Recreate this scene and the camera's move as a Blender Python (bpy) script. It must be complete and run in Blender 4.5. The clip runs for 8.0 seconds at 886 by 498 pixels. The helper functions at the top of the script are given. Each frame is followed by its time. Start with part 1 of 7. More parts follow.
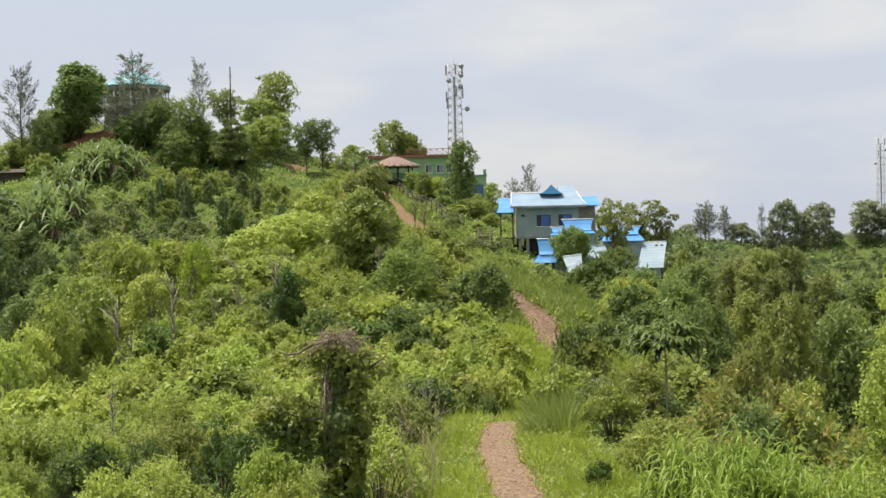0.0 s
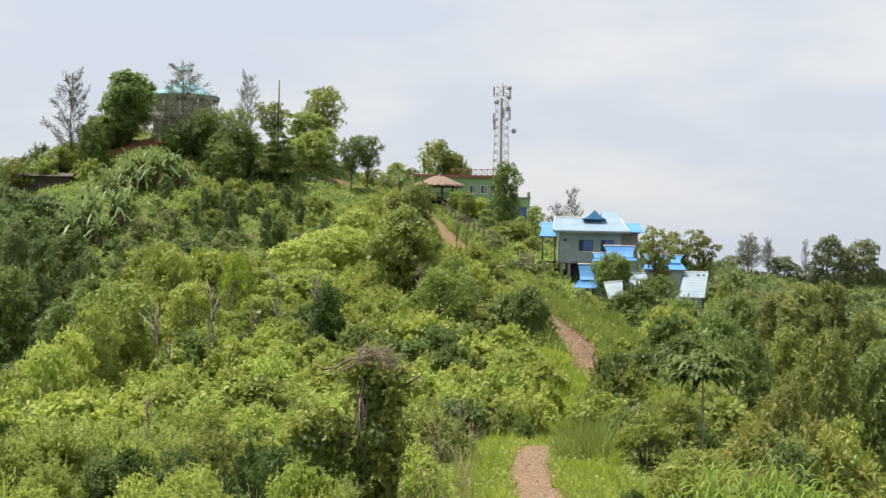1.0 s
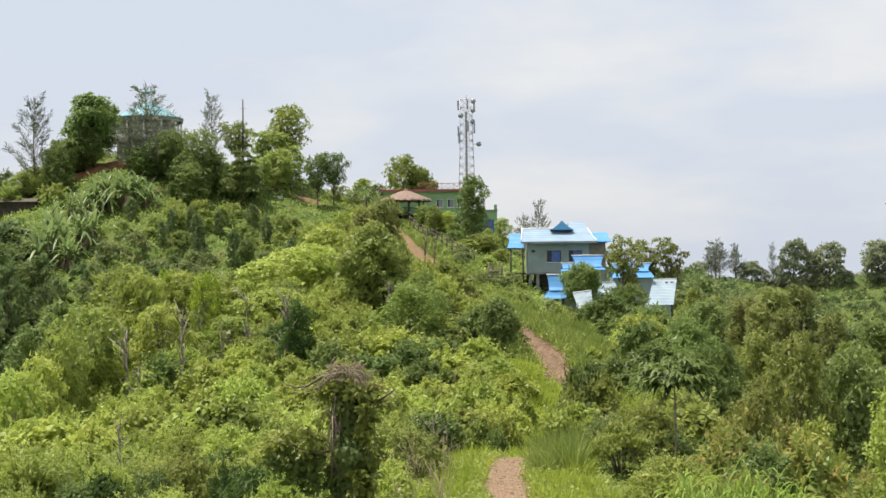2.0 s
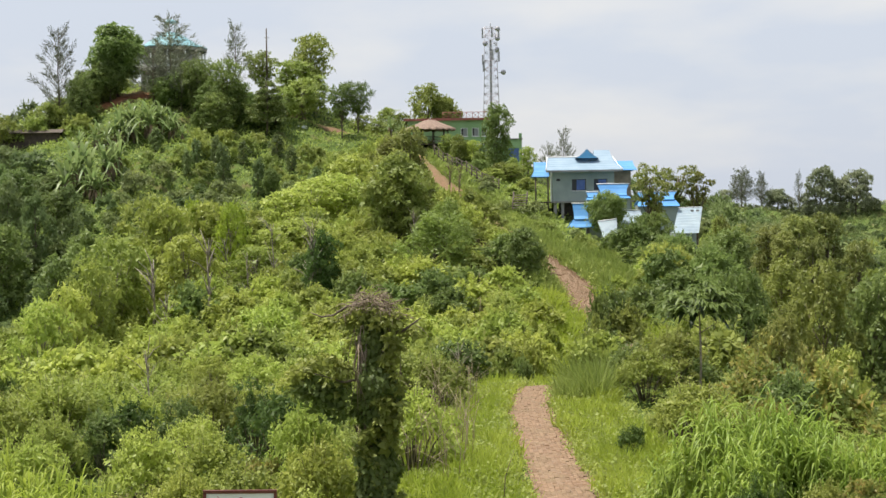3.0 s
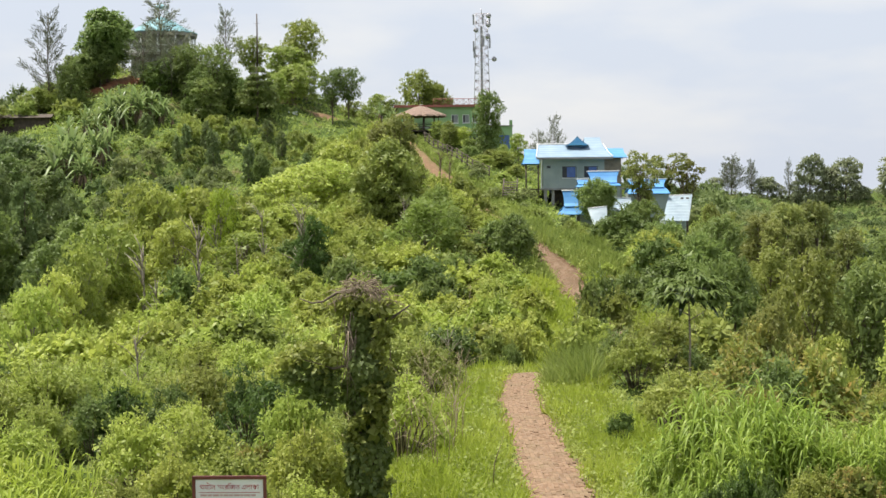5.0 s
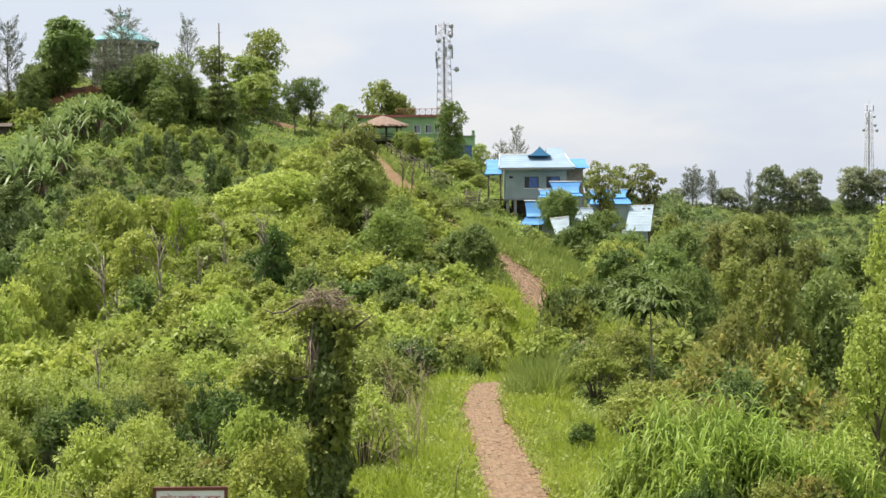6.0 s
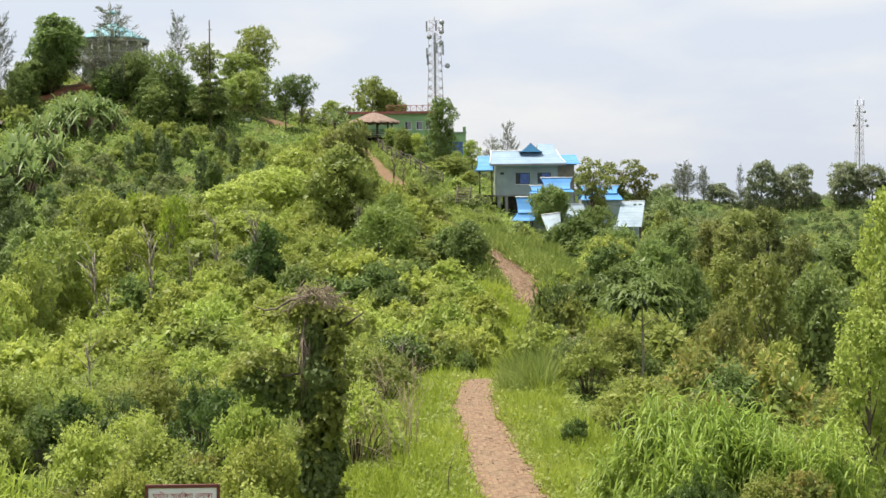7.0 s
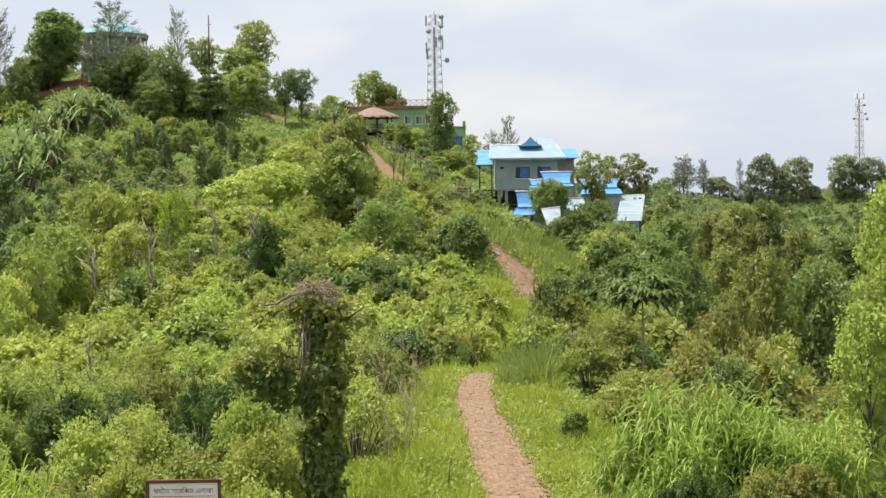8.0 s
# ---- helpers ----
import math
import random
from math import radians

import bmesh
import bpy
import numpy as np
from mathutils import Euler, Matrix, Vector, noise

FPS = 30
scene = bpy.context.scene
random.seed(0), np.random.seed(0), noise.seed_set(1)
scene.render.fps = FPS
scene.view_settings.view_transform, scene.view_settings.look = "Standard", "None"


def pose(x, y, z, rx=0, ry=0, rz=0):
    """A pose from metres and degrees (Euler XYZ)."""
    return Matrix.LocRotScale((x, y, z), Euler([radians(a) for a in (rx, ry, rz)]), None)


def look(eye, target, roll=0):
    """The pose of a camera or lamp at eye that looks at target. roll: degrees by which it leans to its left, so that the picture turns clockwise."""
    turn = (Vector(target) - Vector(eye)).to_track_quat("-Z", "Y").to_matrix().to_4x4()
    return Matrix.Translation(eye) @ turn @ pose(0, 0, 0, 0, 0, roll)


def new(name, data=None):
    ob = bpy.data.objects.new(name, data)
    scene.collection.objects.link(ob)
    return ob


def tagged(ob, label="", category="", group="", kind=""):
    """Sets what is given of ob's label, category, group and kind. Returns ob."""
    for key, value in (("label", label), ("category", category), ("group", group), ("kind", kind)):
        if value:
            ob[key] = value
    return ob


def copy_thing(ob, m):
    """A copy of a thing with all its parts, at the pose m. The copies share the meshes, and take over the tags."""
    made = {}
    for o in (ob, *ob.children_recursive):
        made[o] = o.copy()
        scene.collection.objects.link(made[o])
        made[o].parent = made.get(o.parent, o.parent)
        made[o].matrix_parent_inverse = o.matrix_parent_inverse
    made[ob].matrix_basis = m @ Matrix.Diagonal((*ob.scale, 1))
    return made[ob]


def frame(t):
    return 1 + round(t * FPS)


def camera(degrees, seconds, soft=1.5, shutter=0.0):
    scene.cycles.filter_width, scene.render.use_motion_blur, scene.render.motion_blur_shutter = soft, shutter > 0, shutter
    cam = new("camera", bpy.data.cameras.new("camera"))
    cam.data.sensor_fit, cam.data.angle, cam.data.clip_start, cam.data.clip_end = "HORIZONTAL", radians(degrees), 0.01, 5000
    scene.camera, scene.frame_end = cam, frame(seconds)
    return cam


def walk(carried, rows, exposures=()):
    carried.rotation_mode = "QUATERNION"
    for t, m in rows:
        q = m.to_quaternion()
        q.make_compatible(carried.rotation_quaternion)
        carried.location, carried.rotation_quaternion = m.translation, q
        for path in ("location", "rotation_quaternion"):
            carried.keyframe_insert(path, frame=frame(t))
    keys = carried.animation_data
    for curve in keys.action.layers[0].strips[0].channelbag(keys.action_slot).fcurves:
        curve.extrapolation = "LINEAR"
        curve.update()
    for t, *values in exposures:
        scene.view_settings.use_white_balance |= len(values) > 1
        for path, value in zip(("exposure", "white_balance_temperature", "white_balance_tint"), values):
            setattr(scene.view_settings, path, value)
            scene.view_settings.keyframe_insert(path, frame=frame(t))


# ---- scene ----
EYE = (0.0, 0.0, 10.0)
cam = camera(33.56, 8.0, soft=1.5)


def aim(yaw, pitch, roll):
    """The hand-held camera's pose: it only turns where it stands."""
    return pose(*EYE, 90 + pitch, 0, -yaw) @ pose(0, 0, 0, 0, 0, roll)


PATH = [
    (0.0, -0.482, -0.176, -1.313),
    (0.1, 0.174, -0.230, -0.706),
    (0.2, -0.164, 0.277, -0.099),
    (0.3, -0.869, 0.276, 0.508),
    (0.4, -0.350, 0.054, 1.115),
    (0.5, -0.336, -0.309, 1.722),
    (0.6, -0.864, -0.356, 1.594),
    (0.7, -1.418, -0.041, 1.467),
    (0.8, -1.791, 0.281, 1.339),
    (0.9, -2.206, 0.558, 1.211),
    (1.0, -2.087, 0.610, 1.083),
    (1.2, -2.064, 0.194, 0.462),
    (2.3, -0.601, 1.389, -0.638),
    (2.5, 0.000, 0.529, 0.000),
    (3.0, -1.857, -1.576, -0.819),
    (3.5, -2.868, -2.810, -0.837),
    (4.0, -3.165, -3.187, -0.914),
    (4.1, -3.179, -3.176, -0.765),
    (4.5, -2.359, -2.558, -0.421),
    (5.0, -1.476, -2.099, -0.596),
    (6.3, 0.148, -1.673, -0.493),
    (6.5, 0.138, -1.663, -0.548),
    (7.0, 0.326, -1.863, -0.699),
    (7.5, 0.324, -2.016, -0.881),
    (8.0, 0.320, -2.077, -0.876),
]
walk(cam, [(t, aim(y, p, r)) for t, y, p, r in PATH], [(0.0, 0.35), (0.5, 0.37), (1.0, 0.45), (2.5, 0.46), (3.0, 0.43), (3.5, 0.52), (4.5, 0.54), (7.0, 0.58), (8.0, 0.575)])

# ---- world and sun ----
SUN_ELEV, SUN_AZ = radians(70), radians(-75)      # azimuth from +y towards +x
world = bpy.data.worlds.new("hazy_sky")
scene.world = world
world.use_nodes = True
wn, wl = world.node_tree.nodes, world.node_tree.links
wn.clear()
sky = wn.new("ShaderNodeTexSky")
sky.sky_type = "NISHITA"
sky.sun_disc = False
sky.sun_elevation, sky.sun_rotation = SUN_ELEV, SUN_AZ
sky.air_density, sky.dust_density, sky.ozone_density = 1.0, 4.0, 1.0
tc = wn.new("ShaderNodeTexCoord")
mp = wn.new("ShaderNodeMapping")
mp.inputs["Scale"].default_value = (3.0, 3.0, 9.0)
cl = wn.new("ShaderNodeTexNoise")
cl.inputs["Scale"].default_value, cl.inputs["Detail"].default_value = 1.6, 5.0
rmp = wn.new("ShaderNodeValToRGB")
rmp.color_ramp.elements[0].position, rmp.color_ramp.elements[0].color = 0.46, (6.95, 7.5, 8.5, 1)
rmp.color_ramp.elements[1].position, rmp.color_ramp.elements[1].color = 0.66, (8.55, 8.6, 8.7, 1)
mix = wn.new("ShaderNodeMixRGB")
mix.inputs[0].default_value = 0.82
bg = wn.new("ShaderNodeBackground")
bg.inputs["Strength"].default_value = 0.079
out = wn.new("ShaderNodeOutputWorld")
wl.new(tc.outputs["Generated"], mp.inputs["Vector"])
wl.new(mp.outputs[0], cl.inputs["Vector"])
wl.new(cl.outputs["Fac"], rmp.inputs[0])
wl.new(sky.outputs[0], mix.inputs[1])
wl.new(rmp.outputs[0], mix.inputs[2])
wl.new(mix.outputs[0], bg.inputs[0])
wl.new(bg.outputs[0], out.inputs[0])
sun = new("sun", bpy.data.lights.new("sun", "SUN"))
sun.data.energy, sun.data.angle, sun.data.color = 5.0, radians(4.0), (1.0, 0.95, 0.85)
sun_dir = Vector((math.sin(SUN_AZ) * math.cos(SUN_ELEV), math.cos(SUN_AZ) * math.cos(SUN_ELEV), math.sin(SUN_ELEV)))
sun.matrix_world = look(sun_dir * 300, (0, 0, 0))

# ---- materials ----
def nodes_of(name):
    m = bpy.data.materials.new(name)
    m.use_nodes = True
    n, l = m.node_tree.nodes, m.node_tree.links
    n.clear()
    o = n.new("ShaderNodeOutputMaterial")
    b = n.new("ShaderNodeBsdfPrincipled")
    l.new(b.outputs[0], o.inputs[0])
    return m, n, l, b, o


def ramp(n, stops):
    r = n.new("ShaderNodeValToRGB")
    e = r.color_ramp.elements
    while len(e) < len(stops):
        e.new(0.5)
    for el, (p, c) in zip(e, stops):
        el.position, el.color = p, (*c, 1)
    return r


def leaf_mat(name, dark, mid, light, rough=0.5, through_=0.45, spread=0.22):
    """Leaves: each one its own shade, each plant its own tint, light shining through."""
    m, n, l, b, o = nodes_of(name)
    dark, mid, light = [np.array((r_ * 1.45, g_ * 1.27, b_ * 1.42)) for r_, g_, b_ in (dark, mid, light)]
    dark, light = tuple(dark * 0.5 + mid * 0.5), tuple(light * 0.55 + mid * 0.45)
    g = n.new("ShaderNodeNewGeometry")
    oi = n.new("ShaderNodeObjectInfo")
    tuft, plant_no = n.new("ShaderNodeAttribute"), n.new("ShaderNodeAttribute")
    tuft.attribute_name, plant_no.attribute_name = "tuft", "plant"
    lift = n.new("ShaderNodeMath")
    lift.inputs[1].default_value = 0.11
    l.new(tuft.outputs["Fac"], lift.inputs[0])
    half = n.new("ShaderNodeMath")
    half.operation = "MULTIPLY_ADD"
    half.inputs[1].default_value = 0.24
    l.new(g.outputs["Random Per Island"], half.inputs[0])
    l.new(lift.outputs[0], half.inputs[2])
    r = ramp(n, [(0.0, dark), (0.5, mid), (0.95, light)])
    l.new(half.outputs[0], r.inputs[0])
    own = n.new("ShaderNodeMath")
    l.new(oi.outputs["Random"], own.inputs[0])
    l.new(plant_no.outputs["Fac"], own.inputs[1])
    whole = n.new("ShaderNodeMath")
    whole.operation = "FRACT"
    l.new(own.outputs[0], whole.inputs[0])
    hsv = n.new("ShaderNodeHueSaturation")
    hue = n.new("ShaderNodeMapRange")
    hue.inputs["To Min"].default_value, hue.inputs["To Max"].default_value = 0.5 - 0.008 * spread / 0.22, 0.5 + 0.014 * spread / 0.22
    val = n.new("ShaderNodeMapRange")
    val.inputs["To Min"].default_value, val.inputs["To Max"].default_value = 1 - spread, 1 + spread
    mul = n.new("ShaderNodeMath")
    mul.operation = "MULTIPLY"
    mul.inputs[1].default_value = 7.31
    fr = n.new("ShaderNodeMath")
    fr.operation = "FRACT"
    l.new(whole.outputs[0], hue.inputs["Value"])
    l.new(whole.outputs[0], mul.inputs[0])
    l.new(mul.outputs[0], fr.inputs[0])
    l.new(fr.outputs[0], val.inputs["Value"])
    l.new(hue.outputs[0], hsv.inputs["Hue"])
    l.new(val.outputs[0], hsv.inputs["Value"])
    l.new(r.outputs[0], hsv.inputs["Color"])
    l.new(hsv.outputs[0], b.inputs["Base Color"])
    b.inputs["Roughness"].default_value = rough
    b.inputs["Specular IOR Level"].default_value = 0.3
    t = n.new("ShaderNodeBsdfTranslucent")
    l.new(hsv.outputs[0], t.inputs[0])
    mx = n.new("ShaderNodeMixShader")
    mx.inputs[0].default_value = through_
    l.new(b.outputs[0], mx.inputs[1])
    l.new(t.outputs[0], mx.inputs[2])
    l.new(mx.outputs[0], o.inputs[0])
    return m


def plain_mat(name, c1, c2, scale=3.0, rough=0.7, metal=0.0, bump=0.15, fine=30.0, wave=None):
    """Two-tone surface with stains and fine relief; wave: (axis, ridges per metre) for sheet metal."""
    m, n, l, b, o = nodes_of(name)
    tcn = n.new("ShaderNodeTexCoord")
    n1, n2 = n.new("ShaderNodeTexNoise"), n.new("ShaderNodeTexNoise")
    n1.inputs["Scale"].default_value, n1.inputs["Detail"].default_value = scale, 6
    n2.inputs["Scale"].default_value, n2.inputs["Detail"].default_value = fine, 3
    l.new(tcn.outputs["Object"], n1.inputs["Vector"])
    l.new(tcn.outputs["Object"], n2.inputs["Vector"])
    ad = n.new("ShaderNodeMath")
    ad.operation = "MULTIPLY_ADD"
    ad.inputs[1].default_value = 0.35
    l.new(n2.outputs["Fac"], ad.inputs[0])
    l.new(n1.outputs["Fac"], ad.inputs[2])
    r = ramp(n, [(0.42, c1), (0.85, c2)])
    l.new(ad.outputs[0], r.inputs[0])
    l.new(r.outputs[0], b.inputs["Base Color"])
    b.inputs["Roughness"].default_value, b.inputs["Metallic"].default_value = rough, metal
    bp = n.new("ShaderNodeBump")
    bp.inputs["Strength"].default_value, bp.inputs["Distance"].default_value = bump, 0.02
    if wave:
        w = n.new("ShaderNodeTexWave")
        w.bands_direction = wave[0]
        w.inputs["Scale"].default_value = wave[1] / 6.283
        l.new(tcn.outputs["Object"], w.inputs["Vector"])
        l.new(w.outputs["Fac"], bp.inputs["Height"])
        bp.inputs["Strength"].default_value, bp.inputs["Distance"].default_value = 0.6, 0.03
    else:
        l.new(n2.outputs["Fac"], bp.inputs["Height"])
    l.new(bp.outputs[0], b.inputs["Normal"])
    return m


LEAF_LIGHT = leaf_mat("leaf_yellow_green", (0.075, 0.12, 0.022), (0.238, 0.318, 0.058), (0.40, 0.465, 0.115))
LEAF_MID = leaf_mat("leaf_mid_green", (0.075, 0.115, 0.027), (0.18, 0.24, 0.048), (0.33, 0.385, 0.10))
LEAF_DARK = leaf_mat("leaf_dark_green", (0.058, 0.095, 0.026), (0.125, 0.19, 0.046), (0.235, 0.305, 0.083))
# dark leaf; in the deep bushes its colour stands in for shaded hollows
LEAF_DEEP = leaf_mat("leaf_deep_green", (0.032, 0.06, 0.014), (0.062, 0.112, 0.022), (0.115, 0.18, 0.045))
# glossy dark leaf; its colour also holds the crown's shaded underside
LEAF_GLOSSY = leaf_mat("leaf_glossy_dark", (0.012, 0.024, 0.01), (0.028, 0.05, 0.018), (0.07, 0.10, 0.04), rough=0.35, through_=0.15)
# the haze of distance is mixed into the hill and ridge leaf colours
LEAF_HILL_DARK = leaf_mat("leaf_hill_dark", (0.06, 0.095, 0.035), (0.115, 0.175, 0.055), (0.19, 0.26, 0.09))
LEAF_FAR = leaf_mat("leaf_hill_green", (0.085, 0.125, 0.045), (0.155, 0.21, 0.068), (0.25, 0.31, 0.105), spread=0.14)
LEAF_RIDGE_HAZE = leaf_mat("leaf_dusty_green", (0.125, 0.162, 0.09), (0.178, 0.225, 0.115), (0.245, 0.295, 0.148), spread=0.12)
LEAF_FEATHER = leaf_mat("leaf_feathery_green", (0.085, 0.14, 0.035), (0.14, 0.215, 0.04), (0.21, 0.30, 0.065), spread=0.1)
LEAF_LIME = leaf_mat("leaf_lime_green", (0.14, 0.21, 0.025), (0.25, 0.36, 0.04), (0.36, 0.46, 0.07), spread=0.08)
CANE = leaf_mat("cane_green", (0.11, 0.18, 0.022), (0.235, 0.33, 0.042), (0.40, 0.48, 0.10), spread=0.1)
LEAF_FRESH = leaf_mat("leaf_fresh_green", (0.10, 0.15, 0.034), (0.195, 0.265, 0.055), (0.31, 0.375, 0.10))
LEAF_OLIVE = leaf_mat("leaf_olive", (0.09, 0.115, 0.03), (0.168, 0.208, 0.048), (0.28, 0.305, 0.088))
LEAF_CASUARINA = leaf_mat("needle_grey_green", (0.07, 0.09, 0.055), (0.115, 0.145, 0.085), (0.17, 0.20, 0.12), through_=0.25)
LEAF_RED = leaf_mat("leaf_red_tipped", (0.09, 0.14, 0.03), (0.18, 0.24, 0.05), (0.50, 0.29, 0.11))
LEAF_BANANA = leaf_mat("blade_leaf_green", (0.075, 0.125, 0.04), (0.14, 0.215, 0.065), (0.29, 0.365, 0.15), rough=0.4)
GRASS = leaf_mat("grass_bright_green", (0.13, 0.205, 0.024), (0.245, 0.33, 0.04), (0.36, 0.42, 0.08), rough=0.6, spread=0.12)
TALL_GRASS = leaf_mat("grass_soft_green", (0.10, 0.155, 0.035), (0.195, 0.275, 0.055), (0.30, 0.37, 0.09), rough=0.6, spread=0.12)
REED = leaf_mat("reed_green", (0.075, 0.14, 0.02), (0.165, 0.26, 0.036), (0.33, 0.42, 0.085), rough=0.42, through_=0.4, spread=0.12)
DEAD = plain_mat("dry_twig", (0.10, 0.07, 0.045), (0.24, 0.18, 0.12), 6, 0.9)
DRY_TWIG = plain_mat("pale_dry_twig", (0.15, 0.11, 0.078), (0.31, 0.24, 0.17), 6, 0.9)
STRAW = plain_mat("dry_straw", (0.22, 0.165, 0.10), (0.42, 0.34, 0.22), 5, 0.9)
DRY_LEAF = plain_mat("dry_leaf_brown", (0.13, 0.085, 0.05), (0.28, 0.20, 0.13), 5, 0.9)
BARK = plain_mat("bark_grey_brown", (0.06, 0.045, 0.032), (0.17, 0.135, 0.10), 5, 0.9, bump=0.5)
BARK_PALE = plain_mat("bark_pale", (0.16, 0.13, 0.10), (0.32, 0.28, 0.22), 5, 0.9, bump=0.4)

# ---- lay of the land ----
KY = np.array([-40, 0, 10, 20, 30, 36, 44, 52, 60, 66, 75, 85, 95, 101, 117, 139, 154, 169, 182, 190, 196, 215, 260])
KZ = np.array([9.2, 8.4, 6.9, 4.6, 3.4, 3.3, 3.2, 3.0, 2.7, 1.4, 0.4, 0.9, 2.4, 3.3, 5.6, 8.3, 11.1, 14.2, 16.2, 17.0, 17.8, 18.2, 8.0])
XY = np.array([-40, 0, 20, 30, 34, 44, 52, 58, 64, 72, 80, 88, 95, 101, 109, 117, 128, 139, 154, 169, 182, 200, 260])
XX = np.array([0.4, 0.6, 2.1, 1.75, 1.62, 1.3, 1.25, 1.7, 2.8, 5.0, 7.5, 8.2, 7.3, 6.5, 6.0, 4.5, 2.5, 0.2, -2.8, -6.6, -8.8, -9.6, -9.6])
FY = np.arange(-40, 260.01, 0.5)


def soften(v, k=7):
    w = np.hanning(k + 2)[1:-1]
    return np.convolve(np.pad(v, k // 2, "edge"), w / w.sum(), "valid")


FZ, FX = soften(np.interp(FY, KY, KZ)), soften(np.interp(FY, XY, XX), 11)


def zc(y):
    return np.interp(y, FY, FZ)


def xc(y):
    return np.interp(y, FY, FX)


def path_spread(y):
    """How much wider than usual the footpath is."""
    return np.interp(y, [60, 92, 99, 112, 118, 128], [1, 1.1, 1.4, 1.5, 1.4, 1.2])


def smax(a, b, k=2.0):
    h = np.clip(0.5 + 0.5 * (a - b) / k, 0, 1)
    return b + (a - b) * h + k * h * (1 - h)


def capsule(x, y, a, b):
    ax, ay, bx, by = *a, *b
    t = np.clip(((x - ax) * (bx - ax) + (y - ay) * (by - ay)) / ((bx - ax) ** 2 + (by - ay) ** 2), 0, 1)
    return np.hypot(x - ax - t * (bx - ax), y - ay - t * (by - ay)), t


def lumps(x, y):
    return (0.28 * np.sin(x * 0.43 + 1.3 * np.sin(y * 0.21)) + 0.25 * np.sin(y * 0.37 + 0.9 * np.sin(x * 0.31 + 2))
            + 0.12 * np.sin(x * 1.1 + y * 0.7) + 0.1 * np.sin(y * 1.3 - x * 0.9))


def height(x, y):
    """Height of the ground: the ridge that carries the path, the left hill, its terrace, the far ridge, the valleys."""
    x, y = np.asarray(x, float), np.asarray(y, float)
    s = x - xc(y)
    lw = np.interp(y, [0, 45, 85, 120, 150, 169, 190], [30, 30, 27, 21, 14, 9, 9])
    left = 0.05 * -s + 0.5 * np.maximum(0, -s - lw) * (1 - np.exp(-np.maximum(0, -s - lw) / 6))
    up = np.clip((y - 110) / 30, 0, 1)
    right = (0.07 + 0.12 * up) * np.minimum(s, 6) + (0.2 + 0.14 * up) * np.maximum(0, s - 6)
    flat = np.clip((np.abs(s) - 0.8) / 2.5, 0, 1)
    z = zc(y) - np.where(s < 0, left, right) + lumps(x, y) * flat
    z = z - np.maximum(0, y - 235) * 0.3
    d = np.sqrt(((x + 46) * np.where(x < -46, 1.3, 0.72)) ** 2 + (y - 206) ** 2 + 60)
    z = smax(z, 31.5 - 0.46 * d + lumps(x, y) * 1.5, 3)
    d, t = capsule(x, y, (-38, 200), (-15, 202))
    z = smax(z, 19.4 - 0.45 * np.maximum(0, d - 5), 2)
    d, t = capsule(x, y, (-62, 168), (-120, 150))
    z = smax(z, 11 - 0.4 * d, 3)
    d, t = capsule(x, y, (38, 300), (260, 330))
    z = smax(z, 8.7 - 0.22 * np.maximum(0, d - 4) + lumps(x * 0.4, y * 0.4) * 2.5, 4)
    far = -34 + 6 * np.sin(x * 0.004 + 1) * np.sin(y * 0.003)
    return smax(z, np.maximum(far, -40), 5)


